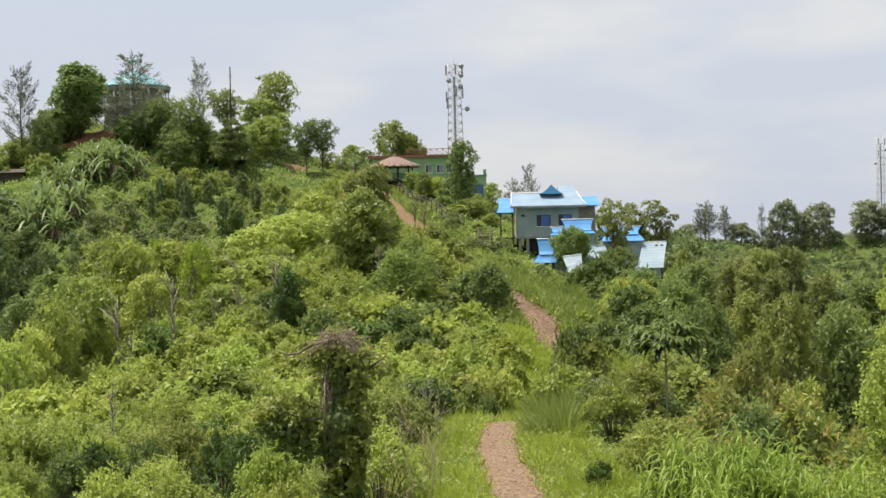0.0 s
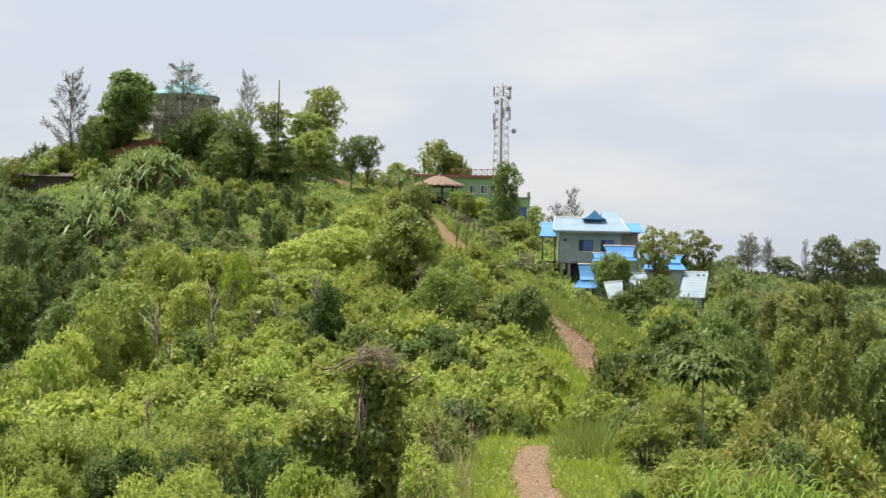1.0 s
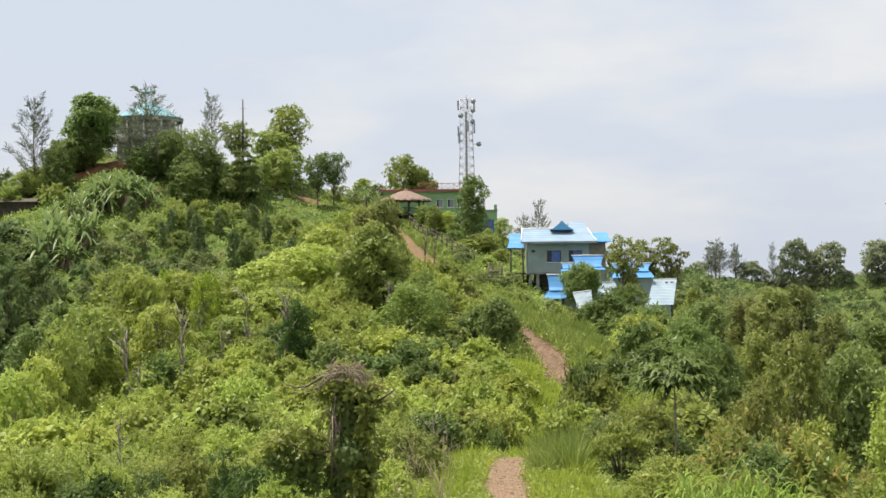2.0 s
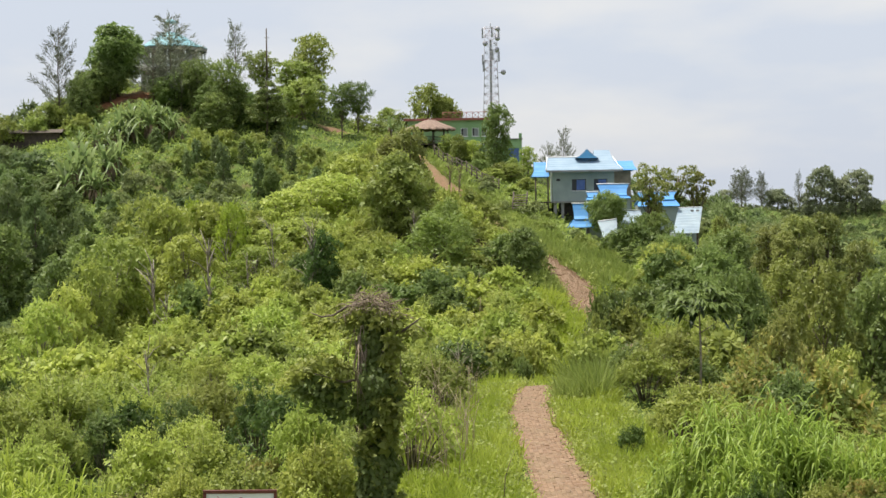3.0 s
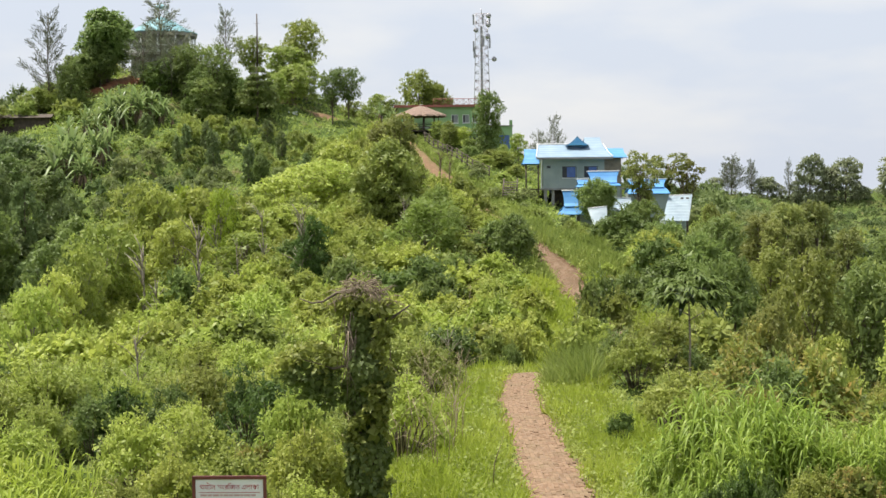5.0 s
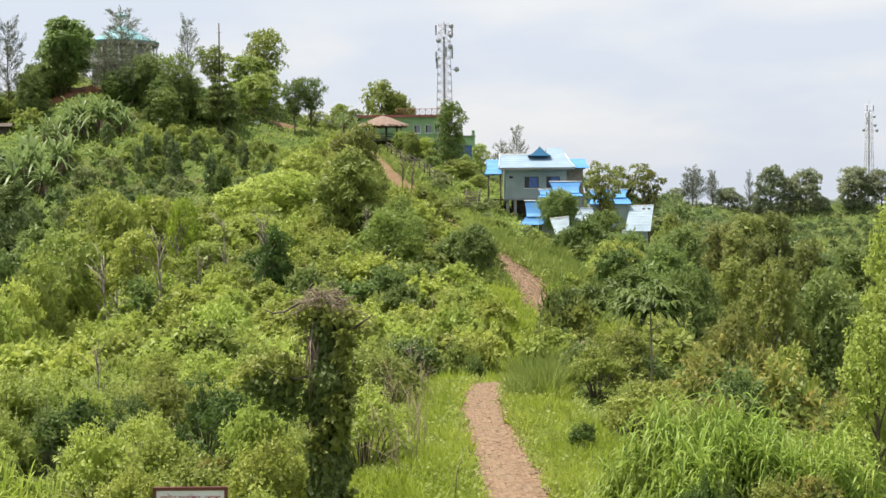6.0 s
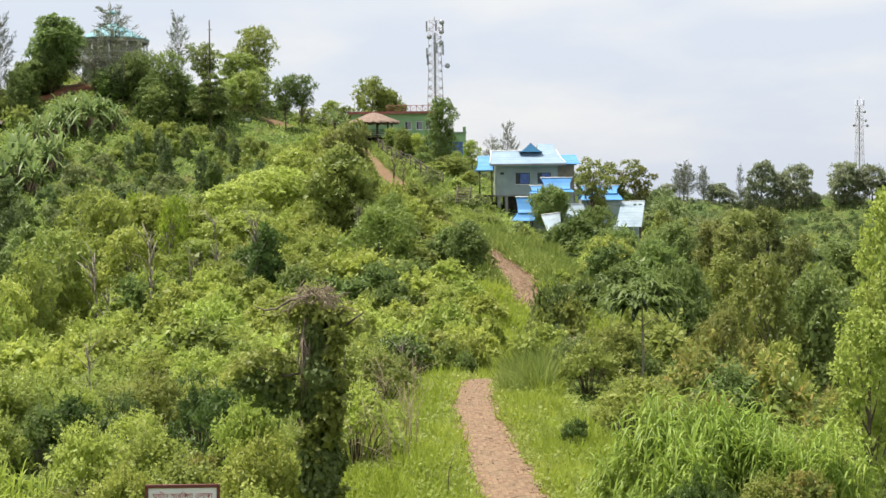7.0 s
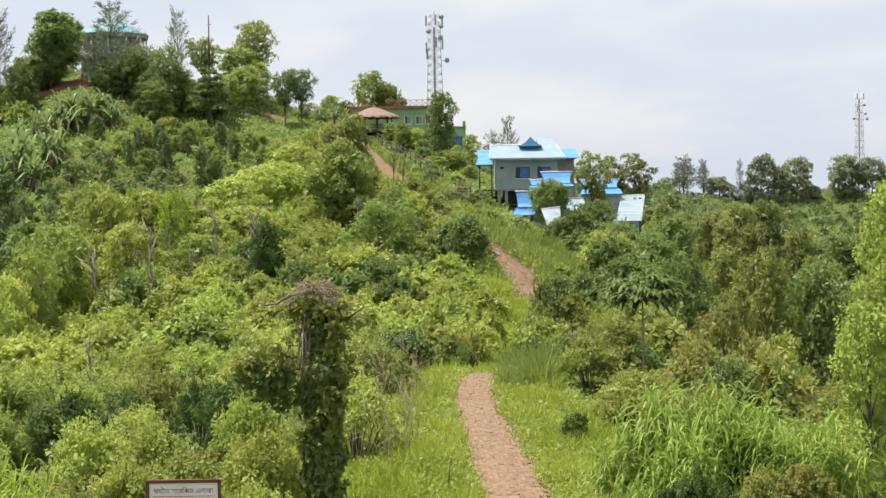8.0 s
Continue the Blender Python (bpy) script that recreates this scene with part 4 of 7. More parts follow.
def tier_cottage(x0, x1, y, z_top, z_mid, z_eave, mat, label, skirt=0.35, open_=False, wall=None, depth=2.2):
    """A little house with a two-tier concave roof: the upper ridge flares wider than its waist."""
    h = thing("cottage", label, "cottage", "blue-roofed cottages")
    w = (x1 - x0) * 0.09
    zs = z_top - z_mid
    part("roof", roof_mesh("roof", [(0, z_top), (depth * 0.14, z_top - 0.42 * zs), (depth * 0.32, z_top - 0.8 * zs), (depth * 0.5, z_mid)],
                           [(x0, x1), (x0 + w * 0.7, x1 - w * 0.7), (x0 + w, x1 - w), (x0 + w * 0.9, x1 - w * 0.9)], y), mat, h)
    part("ridge_cap", tubes("ridge_cap", [([(x0 - 0.08, y, z_top + 0.04), (x1 + 0.08, y, z_top + 0.04)], 0.06)]), WHITE, h)
    for side in (-1, 1):
        part("skirt_roof", roof_mesh("skirt_roof", [(depth * 0.45, z_mid - 0.06), (depth * 0.62, z_mid - (z_mid - z_eave) * 0.6), (depth * 0.85, z_eave)],
                                     [(x0 + w * 0.6, x1 - w * 0.6), (x0 - skirt * 0.5, x1 + skirt * 0.5), (x0 - skirt, x1 + skirt)], y, sides=(side,)), mat, h)
    zg = min(g(x0, y), g(x1, y), g(x0, y - depth * 0.6)) - 0.6
    if open_:
        for x in np.linspace(x0 + 0.1, x1 - 0.1, 3):
            for yy in (y - depth * 0.7, y + depth * 0.7):
                part("post", tubes("post", [([(x, yy, zg), (x, yy, z_eave + 0.15)], 0.07)]), DARK_WOOD, h)
        part("rail", boxes("rail", [(x0, x1, y - depth * 0.72, y - depth * 0.66, z_eave - 1.0, z_eave - 0.92)]), DARK_WOOD, h)
    else:
        d = depth * 0.62
        for r_ in ((x0, x1, y - d, y - d + 0.12, zg, z_eave + 0.1), (x0, x1, y + d - 0.12, y + d, zg, z_eave + 0.1),
                   (x0, x0 + 0.12, y - d + 0.12, y + d - 0.12, zg, z_eave + 0.1), (x1 - 0.12, x1, y - d + 0.12, y + d - 0.12, zg, z_eave + 0.1)):
            part("wall", boxes("wall", [r_]), wall or WALL_GREY, h)
    return h


def lean_cottage(corners, vents, label):
    """A hut under a steep single sheet roof; corners: top left, top right, bottom right, bottom left."""
    h = thing("cottage", label, "cottage", "blue-roofed cottages")
    bm = bmesh.new()
    v = [bm.verts.new(c) for c in corners]
    bm.faces.new(v[::-1])
    bmesh.ops.solidify(bm, geom=bm.faces[:], thickness=0.07)
    me = bpy.data.meshes.new("roof")
    bm.to_mesh(me)
    bm.free()
    part("roof", me, ROOF_WHITE, h, "whitish corrugated sheet roof")
    (ax, ay, az), (bx, by, bz), (cx, cy, cz), (dx, dy, dz) = corners
    part("wall", boxes("wall", [(dx + 0.25, cx - 0.2, dy + 0.35, ay, min(g(dx, dy), g(cx, cy)) - 0.4, dz + 0.05)]), WALL_GREY, h)
    part("ridge_cap", tubes("ridge_cap", [([(ax, ay, az + 0.05), (bx, by, bz + 0.05)], 0.06)]), WHITE, h)
    for k in (0.6, 0.82) if vents else ():
        x, y, z = (ax + (bx - ax) * k) * 0.85 + (dx + (cx - dx) * k) * 0.15, ay * 0.85 + dy * 0.15, az * 0.85 + dz * 0.15
        part("roof_vent", boxes("roof_vent", [(x - 0.14, x + 0.14, y - 0.1, y + 0.1, z - 0.05, z + 0.2)]), CONCRETE, h)
    return h


def green_building():
    b = thing("building", "two-storey green building with a red roof edge and rooftop railing", "building")
    zb = 15.8
    wins = [(-3.8, -2.86, 19.66, 20.8), (-2.3, -1.35, 19.66, 20.8), (-1.0, -0.3, 19.66, 20.8)]
    lows = [(-2.1, -1.1, 16.9, 18.0), (-0.9, 0.0, 16.9, 18.0)]
    part("wall", wall_grid("wall", -11.04, 0.07, 198, 198.2, 18.7, 21.85, wins), GREEN_WALL, b)
    part("wall", wall_grid("wall", -11.04, 0.07, 198, 198.2, zb - 1, 18.5, lows), GREEN_WALL, b)
    for r_ in ((-11.04, -10.84, 198.2, 206, zb - 1, 21.85), (-0.13, 0.07, 198.2, 206, zb - 1, 21.85), (-11.04, 0.07, 206, 206.2, zb - 1, 21.85)):
        part("wall", boxes("wall", [r_]), GREEN_WALL, b)
    part("floor_band", boxes("floor_band", [(-11.1, 0.12, 197.92, 206.2, 18.5, 18.7)]), WHITE, b)
    part("roof", boxes("roof", [(-11.4, 0.4, 197.6, 206.5, 21.85, 22.02)]), CONCRETE, b)
    part("roof_edge", boxes("roof_edge", [(-11.45, 0.45, 197.52, 197.6, 21.8, 22.12)]), RED_TRIM, b, "dull red roof edge")
    for a, c, d, e in wins:
        window(b, a, c, 198, d, e, CURTAIN_GREY, WHITE)
    for a, c, d, e in lows:
        window(b, a, c, 198, d, e, WINDOW_BLUE)
    part("wing_wall", wall_grid("wing_wall", 0.07, 4.4, 198.6, 198.8, zb - 1, 19.2, [(2.6, 4.0, 16.2, 18.0)]), GREEN_WALL, b)
    for r_ in ((4.2, 4.4, 198.8, 205.8, zb - 1, 19.2), (0.07, 4.4, 205.8, 206, zb - 1, 19.2)):
        part("wing_wall", boxes("wing_wall", [r_]), GREEN_WALL, b)
    part("wing_door", boxes("wing_door", [(2.6, 4.0, 198.66, 198.72, 16.2, 18.0)]), WINDOW_BLUE, b, "blue painted double door")
    part("terrace", boxes("terrace", [(0.07, 4.5, 198.4, 206, 19.2, 19.32)]), CONCRETE, b)
    for r_ in ((4.0, 4.4, 198.45, 198.6, 19.32, 20.0), (1.6, 2.0, 198.45, 198.6, 19.32, 19.9)):
        part("wing_parapet", boxes("wing_parapet", [r_]), GREEN_WALL, b)
    rows = []
    for x in np.arange(-6.2, 0.3, 0.8):
        rows.append(([(x, 197.9, 22.02), (x, 197.9, 22.95)], 0.035))
        rows += [([(x, 197.9, 22.1), (x + 0.8, 197.9, 22.88)], 0.022), ([(x, 197.9, 22.88), (x + 0.8, 197.9, 22.1)], 0.022)]
    rows += [([(-6.2, 197.9, 22.92), (0.4, 197.9, 22.92)], 0.04), ([(-6.2, 197.9, 22.1), (0.4, 197.9, 22.1)], 0.025)]
    part("railing", tubes("railing", rows, 4), RED_TRIM, b, "crossed rooftop railing")
    return b


def thatched_hut():
    h = thing("thatched_hut", "open round hut with grey-brown thatched roof on poles", "hut")
    cx, cy, rng = -7.75, 193.6, np.random.default_rng(5)
    n, V, F = 44, [], []
    prof = [(0.05, 21.75), (0.8, 21.6), (1.9, 21.12), (3.3, 20.52), (3.42, 20.3), (3.1, 20.34), (0.1, 21.3)]
    for r, z in prof:
        for k in range(n):
            j = (0.1 * (k % 2) - 0.05 + rng.uniform(-0.05, 0.05)) if r > 3.0 else 0
            V.append((cx + (r + j) * math.cos(6.283 * k / n), cy + (r + j) * math.sin(6.283 * k / n) * 0.9, z + j))
    for i in range(len(prof) - 1):
        for k in range(n):
            F.append([i * n + k, i * n + (k + 1) % n, (i + 1) * n + (k + 1) % n, (i + 1) * n + k])
    part("thatch", mesh_of("thatch", V, F), THATCH, h)
    part("thatch_cap", tubes("thatch_cap", [([(cx, cy, 21.6), (cx, cy, 21.95)], (0.3, 0.1))], 10), THATCH, h)
    zf = 18.5
    for k in range(9):
        a = 6.283 * k / 9
        x, y = cx + 2.35 * math.cos(a), cy + 2.1 * math.sin(a)
        part("post", tubes("post", [([(x, y, g(x, y) - 0.6), (x, y, 20.9)], 0.08)]), DARK_WOOD, h)
    part("floor", boxes("floor", [(cx - 2.6, cx + 2.6, cy - 2.2, cy + 2.2, zf - 0.12, zf)]), DARK_WOOD, h)
    rows = []
    for k in range(9):
        a, b_ = 6.283 * k / 9, 6.283 * (k + 1) / 9
        for z in (zf + 0.45, zf + 0.9):
            rows.append(([(cx + 2.35 * math.cos(a), cy + 2.1 * math.sin(a), z), (cx + 2.35 * math.cos(b_), cy + 2.1 * math.sin(b_), z)], 0.04))
    part("railing", tubes("railing", rows, 5), DARK_WOOD, h)
    part("bench", boxes("bench", [(cx - 1.6, cx + 1.6, cy + 1.2, cy + 1.6, zf + 0.4, zf + 0.5), (cx - 1.5, cx - 1.4, cy + 1.3, cy + 1.5, zf, zf + 0.4), (cx + 1.4, cx + 1.5, cy + 1.3, cy + 1.5, zf, zf + 0.4)]), WHITE, h)
    return h


def hilltop_pavilion():
    p = thing("pavilion", "round hilltop viewing pavilion with turquoise conical roof and cupola", "pavilion")
    cx, cy, n = -44.2, 204.5, 32
    zf, ze = 29.9, 32.65
    def lathe(name, prof):
        V, F = [], []
        for r, z in prof:
            V += [(cx + r * math.cos(6.283185 * k / n), cy + r * math.sin(6.283185 * k / n), z) for k in range(n)]
        for i in range(len(prof) - 1):
            F += [[i * n + k, i * n + (k + 1) % n, (i + 1) * n + (k + 1) % n, (i + 1) * n + k] for k in range(n)]
        return mesh_of(name, V, F)
    part("roof", lathe("roof", [(0.9, 35.1), (2.2, 34.3), (3.6, 33.45), (5.0, 32.85), (5.0, 32.72), (4.5, 32.7), (0.9, 34.6)]), ROOF_TEAL, p, "turquoise conical sheet roof")
    part("ring_beam", lathe("ring_beam", [(4.95, 32.7), (4.9, 32.3), (4.6, 32.3), (4.6, 32.7), (4.95, 32.7)]), CONCRETE, p)
    part("floor", lathe("floor", [(0.01, zf), (4.9, zf), (4.9, zf - 0.35), (0.01, zf - 0.35)]), CONCRETE, p)
    part("plinth", lathe("plinth", [(4.2, zf - 0.35), (4.3, 25.5)]), CONCRETE, p)
    for k in range(12):
        a = 6.283185 * k / 12 + 0.1
        x, y = cx + 4.65 * math.cos(a), cy + 4.65 * math.sin(a)
        part("column", tubes("column", [([(x, y, zf), (x, y, 32.35)], 0.12)], 8), WHITE, p)
    part("inner_wall", lathe("inner_wall", [(3.9, zf), (3.9, 32.5)]), CONCRETE, p, "shaded round inner wall")
    part("parapet", lathe("parapet", [(4.8, zf), (4.8, zf + 0.5), (4.7, zf + 0.5), (4.7, zf)]), WHITE, p)
    part("handrail", lathe("handrail", [(4.85, zf + 0.95), (4.85, zf + 1.03), (4.75, zf + 1.03), (4.75, zf + 0.95), (4.85, zf + 0.95)]), WHITE, p)
    cup = part("cupola", boxes("cupola", [(cx - 0.8, cx - 0.62, cy - 0.8, cy - 0.62, 34.95, 36.4), (cx + 0.62, cx + 0.8, cy - 0.8, cy - 0.62, 34.95, 36.4), (cx - 0.8, cx - 0.62, cy + 0.62, cy + 0.8, 34.95, 36.4), (cx + 0.62, cx + 0.8, cy + 0.62, cy + 0.8, 34.95, 36.4), (cx - 0.85, cx + 0.85, cy - 0.85, cy + 0.85, 34.95, 35.1)]), WHITE, p)
    part("cupola_roof", tubes("cupola_roof", [([(cx, cy, 36.4), (cx, cy, 36.62), (cx, cy, 36.95)], (0.95, 0.9, 0.2))], 4), ROOF_TEAL, cup)
    return p


def lattice_tower(x, y, z0, z1, w0, w1, step, dishes, label):
    """A four-legged lattice mast with antennas."""
    t = thing("radio_tower", label, "tower", "radio towers")
    def corner(k, z):
        f = (z - z0) / (z1 - z0)
        w = (w0 + (w1 - w0) * min(1, f * 1.35)) / 2
        sx, sy = ((-1, -1), (1, -1), (1, 1), (-1, 1))[k]
        return (x + sx * w, y + sy * w, z)
    for k in range(4):
        part("leg", tubes("leg", [([corner(k, z) for z in np.linspace(z0, z1, 5)], 0.055)], 5), STEEL_WHITE, t)
    levels = np.arange(z0, z1 + 0.01, step)
    for i, za in enumerate(levels[:-1]):
        zb = za + step
        rows = []
        for k in range(4):
            rows += [([corner(k, zb), corner((k + 1) % 4, zb)], 0.03), ([corner(k, za), corner((k + 1) % 4, zb)], 0.026), ([corner((k + 1) % 4, za), corner(k, zb)], 0.026)]
        part("brace", tubes("brace", rows, 4), STEEL_RED if i % 4 < 2 else STEEL_WHITE, t)
    part("cable_ladder", boxes("cable_ladder", [(x - 0.2, x + 0.16, y - 0.1, y + 0.1, z0, z1 - 2)]), STEEL, t)
    for dx, z, kind in dishes:
        if kind == "panel":
            part("panel_antenna", boxes("panel_antenna", [(x + dx - 0.14, x + dx + 0.14, y - w1 / 2 - 0.45, y - w1 / 2 - 0.27, z - 0.85, z + 0.85)], 0.04), STEEL, t)
        else:
            part("dish_antenna", tubes("dish_antenna", [([(x + dx, y - w1 / 2 - 0.2, z), (x + dx, y - w1 / 2 - 0.42, z), (x + dx, y - w1 / 2 - 0.55, z)], (0.3, 0.42, 0.36))], 14), STEEL, t)
            part("dish_arm", tubes("dish_arm", [([(x + math.copysign(w1 / 2, dx), y - w1 / 2, z), (x + dx, y - w1 / 2 - 0.25, z)], 0.04)], 5), STEEL, t)
    part("lightning_rod", tubes("lightning_rod", [([(x, y, z1), (x, y, z1 + 0.9)], 0.05)], 5), STEEL, t)
    return t


stilt_house()
tier_cottage(8.25, 9.9, 148, 10.3, 8.75, 7.95, ROOF_BLUE, "small open shelter with a two-tier bright blue roof on posts", 0.6, True, depth=2.0)
tier_cottage(11.0, 14.2, 151, 12.25, 11.1, 10.8, ROOF_BLUE, "cottage with a flared bright blue two-tier roof", 0.04, depth=2.2)
tier_cottage(9.85, 11.0, 150.5, 11.45, 10.95, 10.7, ROOF_BLUE, "small annexe under a flared bright blue roof", 0.1, depth=1.6)
tier_cottage(15.0, 19.05, 151, 11.4, 10.6, 9.95, ROOF_BLUE, "bright blue roofed cottage behind a tree", 0.1, depth=2.4)
lean_cottage([(19.1, 150.0, 9.68), (21.54, 150.0, 9.76), (20.4, 144.5, 7.23), (17.85, 144.5, 7.28)], True, "grey cottage under a sloping pale blue sheet roof")
lean_cottage([(10.45, 143.4, 8.5), (12.3, 143.4, 8.72), (12.2, 141.4, 6.95), (10.85, 141.4, 7.0)], False, "low hut under a sloping pale sheet roof among trees")
lean_cottage([(12.9, 149.2, 9.55), (15.2, 149.2, 9.5), (15.3, 146.8, 8.3), (12.9, 146.8, 8.3)], False, "low hut under a pale blue sheet roof between trees")
green_building()
thatched_hut()
hilltop_pavilion()
lattice_tower(0.45, 240, 15.0, 39.3, 3.3, 2.05, 1.35, [(-1.3, 38.3, "panel"), (1.3, 38.3, "panel"), (0.2, 38.4, "panel"), (-0.9, 36.6, "dish"), (1.1, 37.4, "dish"), (1.3, 34.5, "panel"), (-1.3, 34.0, "panel"), (1.0, 35.6, "dish"), (0.3, 34.8, "panel"), (2.0, 31.9, "dish"), (1.15, 38.9, "dish"), (-1.2, 32.9, "panel")], "lattice radio tower hung with antennas behind the green building")
lattice_tower(121.8, 420, -12.0, 37.8, 4.6, 1.8, 2.0, [(-0.9, 36.5, "panel"), (0.9, 36.5, "panel"), (1.1, 34, "dish"), (-1.9, 30.2, "dish"), (1.9, 30.0, "dish"), (-0.9, 33, "panel"), (1.4, 31.5, "dish")], "distant lattice radio tower with drum antennas")

# a thin mast and a white notice board on the hill
mast = thing("mast", "thin dark mast on the hilltop", "mast")
mp0 = (-30.9, 205.0)
part("pole", tubes("pole", [([(*mp0, g(*mp0) - 0.3), (*mp0, 35.5)], (0.15, 0.09))], 6), DARK_WOOD, mast)
part("cross_arm", tubes("cross_arm", [([(mp0[0] - 0.35, mp0[1], 34.2), (mp0[0] + 0.35, mp0[1], 34.2)], 0.04)], 5), STEEL, mast)
nb = thing("notice_board", "small white notice board on the terrace edge", "sign")
part("panel", boxes("panel", [(-24.75, -23.55, 190.0, 190.06, 20.2, 21.0)], 0.01), WHITE, nb)
for x_ in (-24.6, -23.7):
    part("post", tubes("post", [([(x_, 190.1, g(x_, 190.1) - 0.3), (x_, 190.1, 21.0)], 0.05)]), DARK_WOOD, nb)
shed = thing("shed", "low shelter with weathered brown sheet roof on the terrace", "shed")
part("roof", roof_mesh("roof", [(0, 20.9), (1.6, 20.45)], [(-28.6, -24.9), (-28.8, -24.7)], 195.5), THATCH, shed)
for x_ in (-28.4, -25.1):
    for y_ in (194.2, 196.8):
        part("post", tubes("post", [([(x_, y_, g(x_, y_) - 0.3), (x_, y_, 20.6)], 0.07)]), DARK_WOOD, shed)
lodge = thing("shed", "long low shed with a dark weathered roof on the hillside", "shed")
part("roof", roof_mesh("roof", [(0, 20.7), (1.8, 20.2)], [(-60.8, -53.6), (-61.1, -53.3)], 184), DARK_WOOD, lodge)
part("wall", boxes("wall", [(-60.6, -53.8, 182.9, 183.05, g(-56, 183) - 1.5, 20.25)]), DARK_WOOD, lodge)

# ---- scattering over the slopes ----
FOOTPRINTS = [(3.5, 16.8, 152.5, 168), (6.5, 23.5, 142.5, 152.5), (-12.5, 6, 189, 208), (-51, -37, 197, 212), (-27, -12, 192.5, 197), (-2.6, 4, 235, 246)]


def grassy(x, y):
    """Open grass beside the path."""
    s = x - float(xc(y))
    if y < 60:
        return (-4.2 if y < 34 else -3.4 if y < 46 else -2.4) < s < 2.6
    if y < 104:
        return -3.6 < s < 2.2 or (y > 66 and 0.034 * y < x < 0.08 * y)
    if y < 150:
        return -1.6 < s < (6.3 if 110 < y < 138 else 2.4)
    return -1.3 < s < 2.6 and y < 190


def blocked(x, y):
    return any(a < x < b and c < y < d for a, b, c, d in FOOTPRINTS) or abs(x - float(xc(y))) < 1.3 and y < 190


def patch(x, y, k=1.0):
    return math.sin(x * 0.21 * k + 1.7 * math.sin(y * 0.11 * k)) + math.sin(y * 0.17 * k + 1.1 * math.sin(x * 0.13 * k + 1))


def in_reach(x, y, m=2.0):
    return -0.38 * y - m < x < 0.325 * y + m


KEEP_OFF = [(4.9, 71.5, 2.5), (5.3, 77.0, 2.2), (4.5, 65.0, 2.6), (5.7, 82.0, 2.2), (-7.9, 47.6, 1.7), (-5.3, 43.8, 1.5), (-52.0, 176.0, 2.6), (-49.6, 174.5, 2.2), (3.9, 43.5, 2.0), (4.3, 47.5, 2.2), (-52.5, 180.0, 3.2), (-56.5, 180.5, 2.6), (3.6, 36.8, 1.9), (7.0, 48.2, 2.3), (6.6, 45.6, 2.0), (6.3, 43.2, 1.6), (-5.35, 33, 1.5), (-5.0, 30.8, 1.2), (-56, 180, 3.5), (-55, 176, 3.0), (3.0, 146.5, 2.0), (3.0, 143.5, 1.6), (-3.5, 20.6, 1.7), (-49.5, 197, 4.5), (-48, 191, 3.0), (-24, 190, 3.0), (-27, 191, 3.0), (-20, 190, 2.5), (-1.6, 47, 2.6), (-51, 189, 3.0), (-46, 193, 2.5), (5.4, 24.5, 2.2), (7.0, 24, 2.2), (6.2, 26.5, 2.0), (-45, 188, 4.0), (-24, 186, 3.2), (-27, 187, 3.2), (-24, 182, 2.5), (-47.5, 184.5, 3.0), (-50, 192, 4.0)]   # (x, y, radius) round the plants placed singly


def scatter(y0, y1, x0, x1, step, choose, stand=None):
    global RNG
    RNG = np.random.default_rng(int(y0 + abs(x0)))
    y = y0
    while y < y1:
        x = x0
        while x < x1:
            px, py = x + RNG.uniform(-0.45, 0.45) * step, y + RNG.uniform(-0.45, 0.45) * step
            x += step
            if not in_reach(px, py) or blocked(px, py) or any((px - a) ** 2 + (py - b) ** 2 < c * c for a, b, c in KEEP_OFF):
                continue
            got = choose(px, py)
            if got:
                (stand or put)(got[0], px, py, got[1], sz=got[2])
        y += step


def pick(lst):
    return lst[int(RNG.integers(len(lst)))]


def near_rule(x, y):
    s = x - float(xc(y))
    if grassy(x, y) or y < 33 or (s > 0 and y < 34):
        return None
    q = patch(x, y, 2.2) + RNG.normal() * 0.5
    if RNG.random() < 0.12:
        return None
    if s < 0:
        lst = near_dark if q < -1.4 else near_mid if q < -0.1 else near_light
    else:
        lst = near_dark if q < 0.0 else near_red if q > 1.1 and x > 7.5 else near_mid if q < 0.85 else near_light
    k = RNG.uniform(0.55, 1.05)
    return pick(lst), k, k * RNG.uniform(0.7, 1.25)


def slope_rule(light, mid, dark):
    def rule(x, y):
        if grassy(x, y):
            return None
        s, q = x - float(xc(y)), patch(x, y, 1.4) + RNG.normal() * 0.55
        if x < -36 + max(0, y - 100) * 0.5 + RNG.normal() * 1.2 and y > 82:
            lst = dark if q < 0.3 else mid
        elif s < 0:
            lst = dark if q < -1.25 else mid if q < -0.5 else light
        else:
            lst = dark if q < 0.2 else mid if q < 1.2 else light
        k = RNG.uniform(0.7, 1.2)
        if abs(s) < 6:
            k *= 0.75 if s < 0 or y < 100 else 0.5
        return pick(lst), k, k * RNG.uniform(0.75, 1.25)
    return rule


def on_spur(x, y):
    """The bright shrubby flank between the track and the gully."""
    s = x - float(xc(y))
    return s < 0 and y < 176 and -s < float(np.interp(y, [130, 150, 169, 176], [20, 16, 11, 9]))


def spur_rule(x, y):
    if grassy(x, y) or not on_spur(x, y) or (y > 138 and x - float(xc(y)) > -3.0):
        return None
    q = patch(x, y, 1.2) + RNG.normal() * 0.6
    k = RNG.uniform(0.7, 1.15)
    return pick(thick_mid if q < -1.0 else thick_light), k, k * RNG.uniform(0.9, 1.6)


